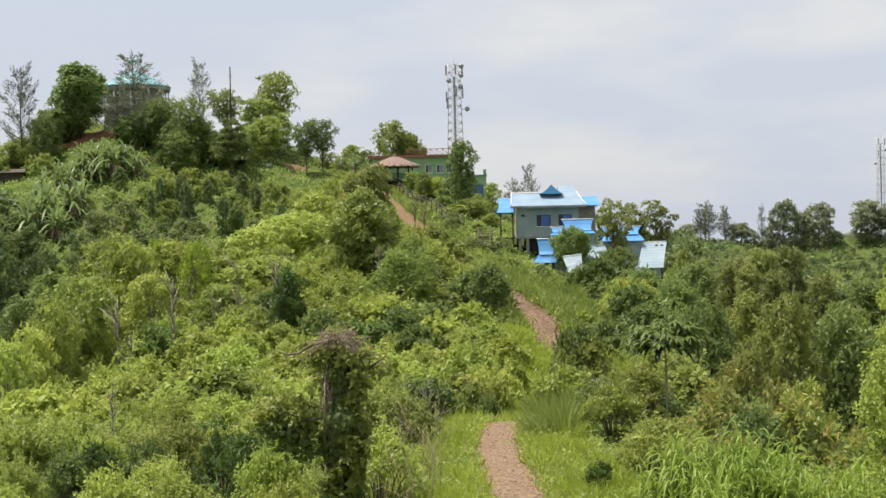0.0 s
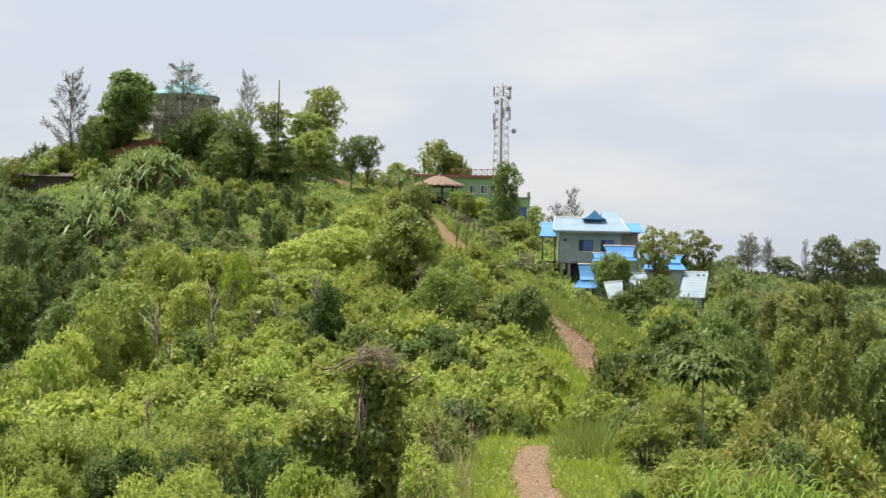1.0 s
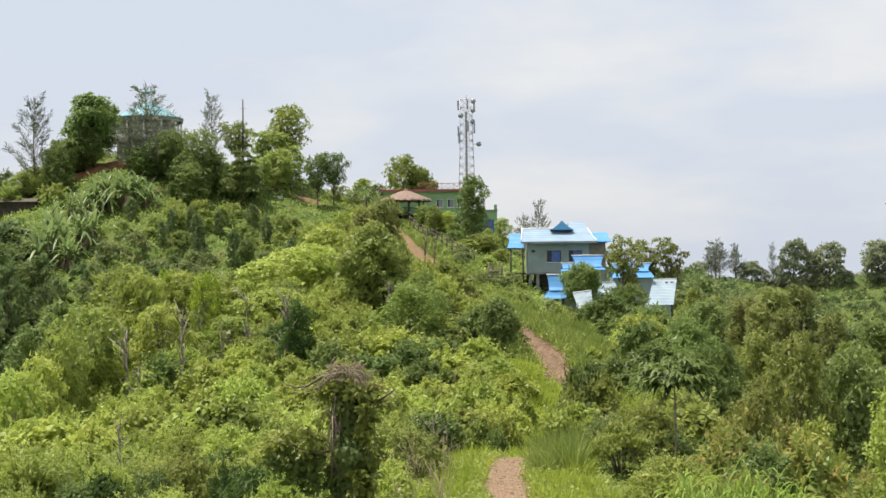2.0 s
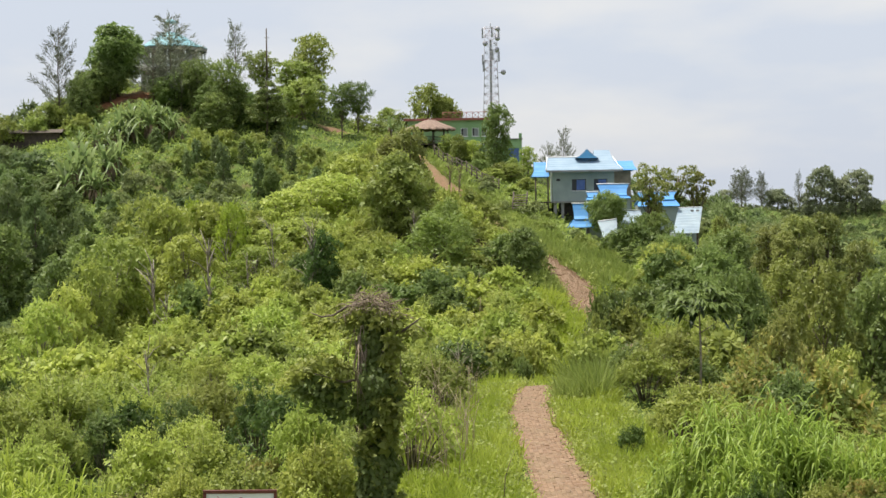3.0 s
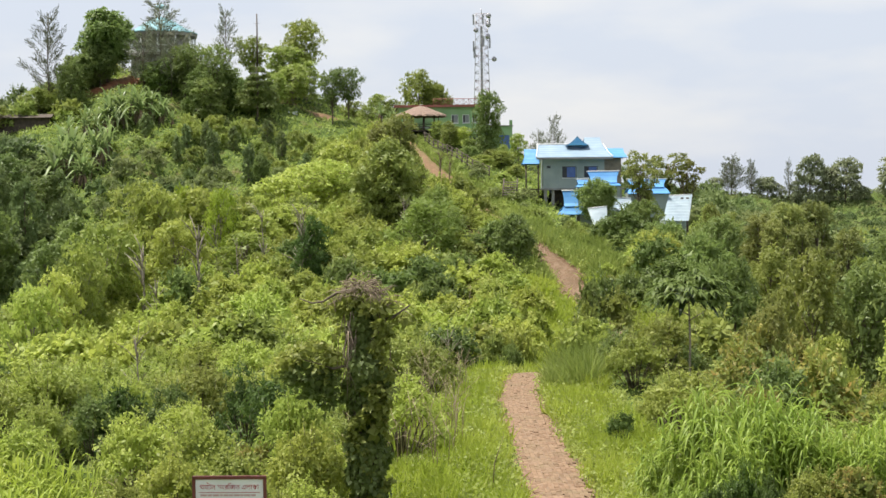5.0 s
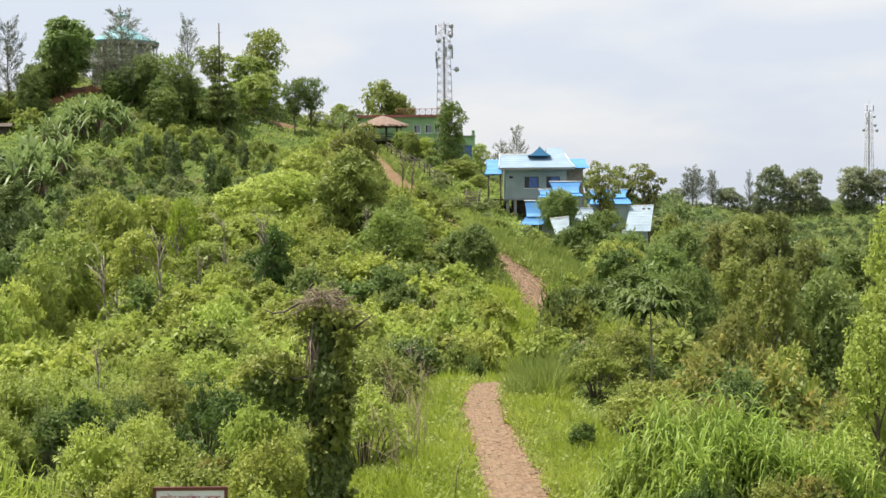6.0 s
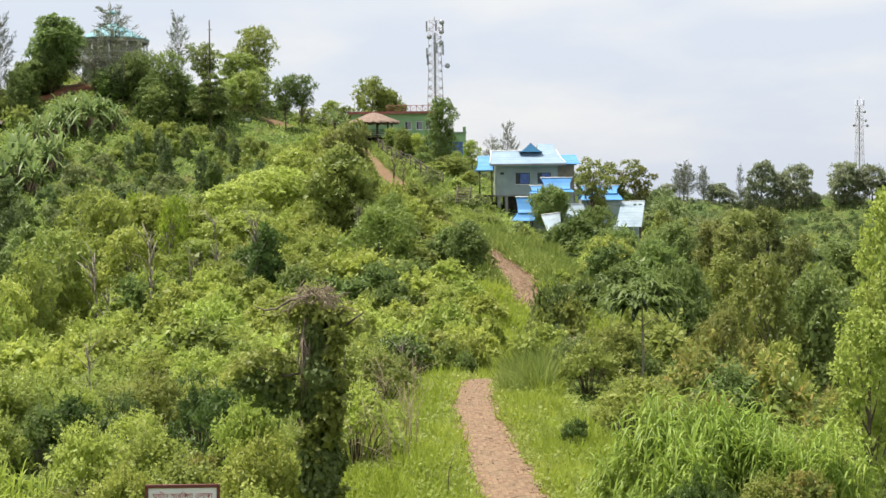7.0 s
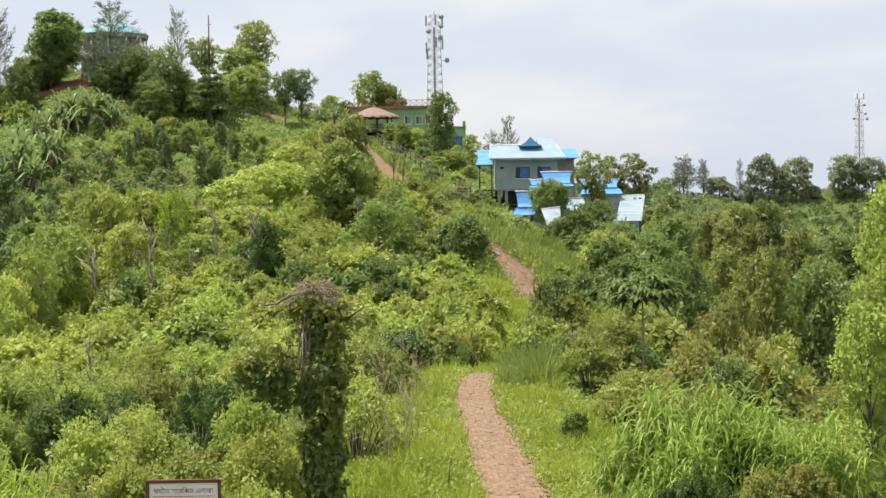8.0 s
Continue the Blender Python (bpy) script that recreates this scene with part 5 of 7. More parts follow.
def far_rule(x, y):
    if grassy(x, y) or on_spur(x, y):
        return None
    if -29 < x < -11 and y > 182:
        return None
    q = patch(x, y, 0.9) + RNG.normal() * 0.6
    lst = far_dark if (q < -1.25 or (x < -41 and y < 172 + RNG.normal() * 6) or x < -58) else far_fresh if q > -0.3 else far_mid
    k = RNG.uniform(0.4, 1.15) if x < -44 else RNG.uniform(0.3, 0.72)
    if -40 < x < -8 and y > 181:
        k *= 0.45
    if x > -14 and y > 165:
        k *= 0.42
    elif x > -8:
        k *= 0.7
    return pick(lst), k, k * RNG.uniform(0.7, 1.5)


def ridge_rule(x, y):
    k = RNG.uniform(0.9, 1.5)
    if y > 262:
        k *= 0.36 if y < 290 else 0.26
    # towards the right, darker leaves put that slope's shade into the colour
    return pick(far_dark if x > 0.245 * y or patch(x, y, 0.7) < 0.2 else far_mid), k, k * RNG.uniform(0.8, 1.2)


GATHER = []


def gather(me, x, y, s, sz):
    """Keeps a shrub for the joined thicket: its vertices, turned and scaled, on the ground."""
    n = len(me.vertices)
    co = np.empty(n * 3, np.float32)
    me.vertices.foreach_get("co", co)
    tu = np.empty(n, np.float32)
    me.attributes["tuft"].data.foreach_get("value", tu)
    a = RNG.uniform(0, 6.283)
    co = co.reshape(-1, 3) * (s, s, sz)
    c, d = math.cos(a), math.sin(a)
    co = np.stack([co[:, 0] * c - co[:, 1] * d + x, co[:, 0] * d + co[:, 1] * c + y, co[:, 2] + float(height(x, y))], 1)
    GATHER.append((co, tu, RNG.random(), me.name))


def thicket(name, label, mats):
    """Joins the gathered shrubs into one object of uncounted stuff; mats: (mesh lists, material) by kind."""
    slot = {m.name: i for i, (lst, mat) in enumerate(mats) for m in lst}
    v = np.concatenate([c[0] for c in GATHER])
    me = fast_mesh(name, v, np.arange(len(v)).reshape(-1, 3))
    set_attr(me, "tuft", np.concatenate([c[1] for c in GATHER]))
    set_attr(me, "plant", np.concatenate([np.full(len(c[0]), c[2]) for c in GATHER]))
    for lst, mat in mats:
        me.materials.append(mat)
    me.polygons.foreach_set("material_index", np.concatenate([np.full(len(c[0]) // 3, slot[c[3]], np.int32) for c in GATHER]))
    GATHER.clear()
    return tagged(new(name, me), label, "thicket", kind="stuff")


def scatter_all():
    scatter(26, 60, -28, 24, 2.35, near_rule)
    scatter(60, 76, -38, 32, 3.0, slope_rule(mid_light, mid_mid, mid_dark))
    scatter(76, 130, -56, 46, 3.0, slope_rule(thick_light, thick_mid, thick_dark), gather)
    scatter(130, 176, -40, 0, 3.0, spur_rule, gather)
    thicket("slope_thicket", "dense yellow-green and green shrubs covering the slope", [(thick_light, LEAF_LIGHT), (thick_mid, LEAF_MID), (thick_dark, LEAF_DARK)])
    scatter(130, 212, -86, 30, 2.75, far_rule, gather)
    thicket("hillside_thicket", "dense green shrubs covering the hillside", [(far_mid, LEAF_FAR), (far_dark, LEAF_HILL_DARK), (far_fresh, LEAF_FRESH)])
    scatter(130, 262, 22, 104, 7.0, ridge_rule, gather)
    scatter(262, 298, 24, 104, 3.4, ridge_rule, gather)
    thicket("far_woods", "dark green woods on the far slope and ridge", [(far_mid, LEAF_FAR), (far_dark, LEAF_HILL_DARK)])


# ---- single trees and plants: (kind, x, y, scale, height scale) ----
def plant_out(*rows):
    """Stands single plants and keeps the scattered shrubs clear of them."""
    for kind_, x_, y_, k_, kz_ in rows:
        put(kind_, x_, y_, k_, sz=kz_)
        if kind_ in banana:
            for q_ in range(4):
                put(pick(banana), x_ + RNG.uniform(-1.7, 1.7), y_ + RNG.uniform(-2.2, 2.2), k_ * RNG.uniform(0.6, 1.0))
            KEEP_OFF.extend([(x_, y_ - 5.5, 3.0), (x_, y_ - 2.0, 3.0)])
        KEEP_OFF.append((x_, y_, 1.2 if y_ < 60 else 2.3 if kind_ in banana else 2.4 if kind_ in tree_round + tree_dark + tree_dense + tree_parasol + tree_tier + tree_feather else 1.6))


# lower slope, upper hillside, near slope
plant_out(
    (mid_mid[0], 1.0, 88.0, 0.59, 0.98),
    (mid_light[1], 1.8, 78.0, 0.54, 1.19),
    (mid_mid[1], 0.6, 72.0, 0.42, 0.82),
    (mid_dark[0], 1.4, 66.0, 0.28, 0.62),
    (mid_light[0], 3.4, 86.0, 0.36, 0.69),
    (mid_dark[0], 5.0, 74.0, 0.34, 0.85),
    (mid_dark[1], 6.2, 84.0, 0.61, 1.34),
    (mid_dark[0], 5.6, 70.0, 0.49, 1.07),
    (tree_deep[0], -32.4, 173.0, 0.30, 0.60),
    (tree_deep[1], -25.5, 176.0, 0.35, 0.46),
    (tree_deep[0], -23.2, 172.0, 0.32, 0.47),
    (tree_deep[1], -40.1, 176.0, 0.35, 0.45),
    (tree_deep[0], -40.9, 165.0, 0.28, 0.42),
    (tree_deep[1], -45.1, 156.0, 0.52, 0.71),
    (tree_deep[0], -26.3, 166.0, 0.35, 0.70),
    (tree_deep[1], -18.9, 160.0, 0.38, 0.65),
    (tree_round[1], 13.4, 60.0, 0.50, 0.88))
# near slope, lower slope, upper hillside
plant_out(
    (tree_olive[0], 10.2, 52.0, 0.32, 0.60),
    (tree_dark[1], 15.9, 62.0, 0.53, 0.89),
    (tree_light[1], 11.0, 46.0, 0.29, 0.58),
    (tree_dark[0], 12.1, 70.0, 0.51, 0.91),
    (banana[0], -42.2, 181.0, 1.22, 1.22),
    (banana[1], -44.1, 181.0, 1.15, 1.15),
    (banana[0], -40.5, 181.5, 1.05, 1.05),
    (banana[1], -45.4, 180.0, 1.05, 1.05),
    (banana[0], -46.7, 179.0, 0.92, 0.92),
    (banana[1], -48.0, 177.5, 0.75, 0.75),
    (banana[0], -46.7, 168.0, 1.35, 1.35),
    (banana[1], -47.8, 165.0, 1.20, 1.20),
    (banana[0], -44.3, 168.5, 1.15, 1.15),
    (banana[1], -44.5, 163.0, 1.00, 1.00),
    (banana[0], -39.0, 181.0, 0.95, 0.95),
    (tree_deep[0], -34.4, 172.0, 0.30, 0.51),
    (tree_deep[1], -35.2, 170.0, 0.24, 0.48))
# upper hillside, hilltop
plant_out(
    (tree_deep[0], -53.9, 172.0, 0.27, 0.37),
    (tree_deep[0], -30.5, 168.0, 0.42, 0.84),
    (tree_dark[1], -51.5, 158.0, 0.84, 0.82),
    (tree_dark[1], -46.1, 155.0, 0.62, 0.57),
    (tree_deep[1], -29.2, 174.0, 0.28, 0.45),
    (tree_dense[1], -24.6, 165.0, 0.39, 0.61),
    (casuarina[0], -55.8, 190.0, 0.84, 1.12),
    (tree_dense[0], -49.9, 197.0, 1.46, 1.62),
    (tree_round[0], -56.6, 188.0, 0.85, 0.45),
    (casuarina[1], -42.5, 196.0, 1.12, 1.04),
    (tree_sparse[1], -31.7, 207.0, 0.80, 0.82))
# hilltop, upper hillside
plant_out(
    (tree_sparse[0], -24.7, 204.0, 0.98, 1.20),
    (tree_fresh[1], -26.3, 199.0, 1.30, 1.10),
    (tree_dark[0], -52.3, 188.0, 0.62, 0.83),
    (banana[0], -13.0, 194.0, 0.68, 0.68),
    (tree_dense[2], -6.6, 215.0, 0.71, 1.53),
    (tree_round[0], -4.5, 214.0, 0.45, 1.00),
    (tree_dark[1], 0.9, 187.0, 0.64, 1.08),
    (tree_round[0], -3.8, 186.0, 0.44, 0.46),
    (tree_light[0], -2.0, 186.0, 0.40, 0.43),
    (tree_dark[0], -1.1, 178.0, 0.47, 0.31))
# upper hillside, hilltop, middle slope
plant_out(
    (tree_round[1], 2.6, 176.0, 0.62, 0.31),
    (tree_round[0], 0.4, 174.0, 0.61, 0.21),
    (tree_sparse[1], -60.5, 182.0, 0.60, 0.67),
    (casuarina[0], 7.4, 186.0, 0.46, 0.57),
    (casuarina[1], 9.5, 188.0, 0.43, 0.81),
    (tree_light[1], 5.0, 190.0, 0.49, 0.59),
    (tree_deep[0], -50.5, 152.0, 0.71, 1.25),
    (tree_deep[1], -46.2, 148.0, 0.65, 1.30),
    (tree_dark[0], -47.7, 140.0, 0.93, 1.06),
    (tree_round[0], -8.1, 127.0, 1.07, 1.18),
    (tree_round[1], -8.6, 127.0, 0.89, 1.00),
    (tree_round[1], -7.0, 128.0, 0.90, 0.93),
    (tree_round[0], -8.8, 130.0, 0.82, 1.16))
# middle slope, lower slope
plant_out(
    (tree_dark[0], -21.6, 128.0, 0.59, 0.66),
    (tree_dense[0], 2.4, 107.0, 0.57, 0.72),
    (mid_dark[1], 0.5, 117.0, 0.89, 0.61),
    (mid_dark[0], 1.6, 114.0, 0.92, 1.11),
    (mid_mid[1], 3.3, 112.0, 0.65, 1.00),
    (mid_dark[1], -1.1, 118.0, 0.72, 0.35),
    (mid_dark[0], 7.0, 87.0, 0.75, 1.32),
    (mid_mid[1], 7.7, 84.0, 0.73, 1.25),
    (mid_mid[0], 5.8, 80.0, 0.56, 1.24),
    (tree_light[0], -27.2, 118.0, 1.09, 1.66),
    (tree_light[1], -23.9, 122.0, 0.96, 1.20),
    (tree_light[0], -16.2, 137.0, 1.17, 0.89),
    (tree_light[1], -17.9, 132.0, 1.13, 0.89),
    (tree_light[0], -21.1, 122.0, 1.04, 0.93),
    (tree_light[1], -25.4, 116.0, 0.99, 1.47),
    (tree_light[0], -27.5, 100.0, 0.78, 1.30),
    (tree_light[0], -14.4, 140.0, 1.10, 0.84),
    (tree_light[1], -22.5, 108.0, 0.92, 1.01))
# middle slope, lower slope, upper hillside
plant_out(
    (tree_light[1], -18.1, 112.0, 0.88, 0.59),
    (tree_light[0], -15.4, 122.0, 0.96, 0.58),
    (tree_light[1], -13.5, 146.0, 1.04, 0.95),
    (tree_light[0], -27.9, 108.0, 1.00, 1.46),
    (tree_light[1], -17.7, 118.0, 0.84, 0.62),
    (tree_light[1], -27.6, 95.0, 0.81, 1.24),
    (tree_light[0], -30.4, 92.0, 0.85, 1.18),
    (tree_light[1], -27.3, 88.0, 0.75, 1.21),
    (tree_round[0], 21.5, 139.0, 0.60, 0.83),
    (tree_round[1], 23.6, 141.0, 0.69, 0.86))
# middle slope, lower slope, hilltop
plant_out(
    (tree_round[0], 18.9, 96.0, 0.67, 0.76),
    (tree_dark[1], 18.6, 115.0, 0.61, 0.66),
    (tree_olive[0], 14.6, 72.0, 0.59, 0.79),
    (tree_dark[0], 16.9, 70.0, 0.60, 0.77),
    (tree_round[1], 22.1, 84.0, 0.70, 0.92),
    (tree_dark[0], 31.5, 110.0, 0.95, 0.86),
    (tree_round[1], 30.1, 95.0, 0.86, 0.94))
# hilltop, near slope, lower slope, middle slope
plant_out(
    (near_red[0], 8.3, 46.0, 0.99, 1.29),
    (near_red[1], 9.9, 44.0, 1.15, 1.50),
    (near_dark[0], 8.6, 43.0, 0.93, 1.15),
    (near_mid[0], 6.0, 45.5, 0.70, 0.69),
    (near_mid[1], 6.8, 44.0, 0.62, 0.66),
    (near_light[1], 5.3, 43.0, 0.59, 0.55),
    (tree_light[0], -33.4, 100.0, 1.00, 1.10),
    (tree_light[1], -31.8, 104.0, 1.04, 1.25))
# middle slope, lower slope, near slope
plant_out(
    (tree_light[0], -29.5, 107.0, 1.07, 1.10),
    (tree_light[1], -27.3, 111.0, 1.03, 1.01),
    (tree_light[0], -25.1, 115.0, 1.06, 0.81),
    (tree_light[1], -32.6, 92.0, 0.92, 1.25),
    (tree_light[0], -29.6, 94.0, 0.94, 0.88),
    (tree_light[1], -28.8, 99.0, 0.92, 0.88),
    (tree_deep[0], -35.9, 97.0, 0.90, 1.20))
# near slope
plant_out(
    (tree_near[0], 12.4, 40.0, 0.56, 1.23),
    (tree_near[0], 11.9, 36.0, 0.54, 1.12),
    (tree_near[0], 9.8, 33.0, 0.53, 0.81),
    (tree_near[0], 11.7, 37.0, 0.55, 0.91))
# hilltop, spur and gully trees
plant_out(
    (tree_dense[0], -52.6, 193.0, 0.81, 0.82),
    (tree_dense[1], -50.4, 195.0, 0.89, 0.97),
    (casuarina[0], -43.4, 190.0, 0.81, 0.73),
    (casuarina[1], -39.7, 189.0, 0.70, 0.69),
    (tree_parasol[0], -37.7, 188.0, 0.75, 0.82),
    (tree_parasol[1], -33.4, 187.0, 0.72, 1.00),
    (tree_dark[0], -41.5, 190.0, 0.74, 0.51),
    (tree_dark[1], -35.7, 186.0, 0.62, 0.82),
    (casuarina[0], -35.0, 203.0, 0.55, 0.93),
    (tree_tier[0], -28.0, 185.0, 0.95, 0.99),
    (tree_fresh[0], -23.3, 198.0, 0.73, 0.84),
    (tree_parasol[0], -19.0, 190.0, 0.60, 0.80),
    (tree_parasol[1], -17.0, 191.0, 0.56, 0.82),
    (tree_round[1], -8.9, 214.0, 1.00, 1.26),
    (tree_shade[0], -11.9, 105.0, 0.58, 0.83),
    (tree_shade[1], -12.5, 104.0, 0.43, 0.67),
    (tree_feather[0], -4.5, 112.0, 0.96, 0.90),
    (tree_feather[1], -3.7, 118.0, 0.71, 0.89),
    (tree_tall[0], -7.3, 131.0, 0.88, 1.10),
    (tree_tall[1], -9.1, 132.0, 0.78, 1.00),
    (tree_lime[0], -21.0, 118.0, 0.56, 1.22),
    (tree_lime[0], -24.8, 122.0, 0.48, 1.50),
    (tree_tall[2], -32.8, 118.0, 1.13, 1.28),
    (tree_tall[2], -32.9, 112.0, 0.90, 1.19),
    # these two fill a dark gap, its shadow put into their leaf colour
    (tree_shade[1], -19.6, 124.0, 0.42, 0.71),
    (tree_shade[0], -20.3, 120.0, 0.39, 0.74))
# trees round the cottages and the green building
plant_out(
    (casuarina[0], 50.7, 298.0, 0.81, 0.76),
    (casuarina[1], 54.6, 298.0, 0.41, 0.69),
    (casuarina[0], 62.1, 298.0, 0.31, 0.82),
    (tree_ridge[0], 66.3, 298.0, 1.02, 1.43),
    (tree_ridge[1], 73.5, 298.0, 1.09, 1.21),
    (tree_ridge[0], 70.4, 298.0, 0.73, 1.01),
    (tree_ridge[1], 58.0, 298.0, 0.73, 0.56),
    (tree_ridge[0], 83.5, 298.0, 1.27, 1.18),
    (tree_ridge[1], 89.0, 298.0, 1.02, 1.13),
    (tree_ridge[0], 95.3, 298.0, 1.09, 1.14),
    (tree_ridge[1], 47.7, 298.0, 0.55, 0.47),
    (casuarina[1], 51.6, 299.0, 0.66, 0.70),
    (casuarina[1], 50.0, 299.5, 0.60, 0.62),
    (casuarina[0], 54.9, 299.0, 0.36, 0.62),
    (ridge_low[0], 45.6, 298.0, 0.38, 0.45),
    (ridge_low[1], 56.4, 298.5, 0.66, 0.80),
    (ridge_low[0], 59.9, 298.5, 0.62, 0.75),
    (ridge_low[1], 63.2, 298.0, 0.74, 0.95),
    (ridge_low[0], 65.6, 298.5, 0.70, 0.85),
    (ridge_low[1], 69.2, 298.0, 0.78, 1.00),
    (ridge_low[0], 71.9, 298.5, 0.66, 0.85),
    (ridge_low[1], 75.4, 298.0, 0.72, 0.95),
    (ridge_low[0], 77.4, 298.5, 0.50, 0.65),
    (ridge_low[1], 82.4, 298.0, 0.90, 1.15),
    (ridge_low[0], 86.2, 298.5, 0.80, 1.00),
    (ridge_low[1], 91.8, 298.0, 0.86, 1.05),
    (tree_tall[0], 22.0, 105.0, 0.72, 0.77),
    (tree_tall[0], 24.1, 106.0, 0.70, 0.82),
    (tree_tall[0], 20.3, 108.0, 0.62, 0.60),
    (tree_tall[0], 25.3, 102.0, 0.57, 0.76),
    (tree_tall[0], 19.8, 100.0, 0.56, 0.72),
    (tree_tall[0], 21.3, 98.0, 0.62, 0.77),
    (tree_fresh[0], -24.5, 193.0, 1.02, 0.79),
    (tree_fresh[1], -26.3, 190.0, 0.67, 0.64),
    (tree_dark[1], -27.3, 188.0, 0.47, 0.49),
    (tree_dark[0], -54.0, 194.0, 0.60, 0.66),
    (tree_dark[1], -51.5, 195.5, 0.58, 0.73),
    (tree_dense[1], -52.3, 192.0, 0.50, 0.54),
    (front_light[1], -4.2, 33.2, 0.66, 1.25),
    (tree_dark[0], 14.4, 138.5, 0.43, 0.67),
    (tree_dark[1], 15.6, 138.0, 0.44, 0.67),
    (tree_dark[0], 14.2, 134.0, 0.77, 0.38),
    (tree_dark[1], -40.3, 190.0, 0.76, 0.56),
    (tree_dark[0], -36.6, 189.0, 0.80, 0.71),
    (tree_dark[1], -32.7, 188.0, 0.75, 0.75),
    (tree_dark[0], -29.3, 187.0, 0.64, 0.64),
    (tree_dark[1], -34.1, 185.0, 0.74, 0.71),
    (tree_parasol[1], -39.0, 192.0, 0.72, 0.56),
    (tree_dense[2], -42.6, 191.0, 0.62, 0.46),
    (tree_slender[0], 15.1, 142.0, 0.88, 1.00),
    (tree_slender[1], 19.0, 153.5, 1.24, 0.97),
    (tree_slender[2], 21.5, 153.5, 0.89, 1.05),
    (tree_slender[1], 16.1, 143.0, 0.75, 0.93),
    (tree_dome[0], 11.5, 145.8, 0.78, 0.94),
    (tree_dark[0], 13.8, 137.0, 0.55, 0.52),
    (tree_dark[1], 16.0, 136.0, 0.47, 0.44),
    (tree_round[1], 12.4, 131.0, 0.50, 0.16),
    (tree_dark[0], 18.4, 133.0, 0.46, 0.34),
    (tree_round[0], 21.4, 138.0, 0.44, 0.84),
    (front_deep[1], 3.7, 38.8, 0.32, 0.40),
    (tree_fresh[0], -17.1, 200.0, 0.56, 0.37),
    (tree_fresh[1], -14.0, 202.0, 0.71, 0.60),
    (tree_round[0], -12.0, 201.0, 0.56, 0.43),
    (tree_fresh[0], -14.9, 196.0, 0.50, 0.30),
    (tree_round[1], -5.4, 190.0, 0.41, 0.35),
    (tree_round[0], -2.8, 188.0, 0.40, 0.32),
    (tree_fresh[1], -1.3, 182.0, 0.41, 0.38),
    (tree_round[1], 1.4, 178.0, 0.45, 0.31),
    (tree_fresh[0], 2.8, 181.0, 0.41, 0.45),
    (tree_round[0], 4.3, 172.0, 0.39, 0.22))
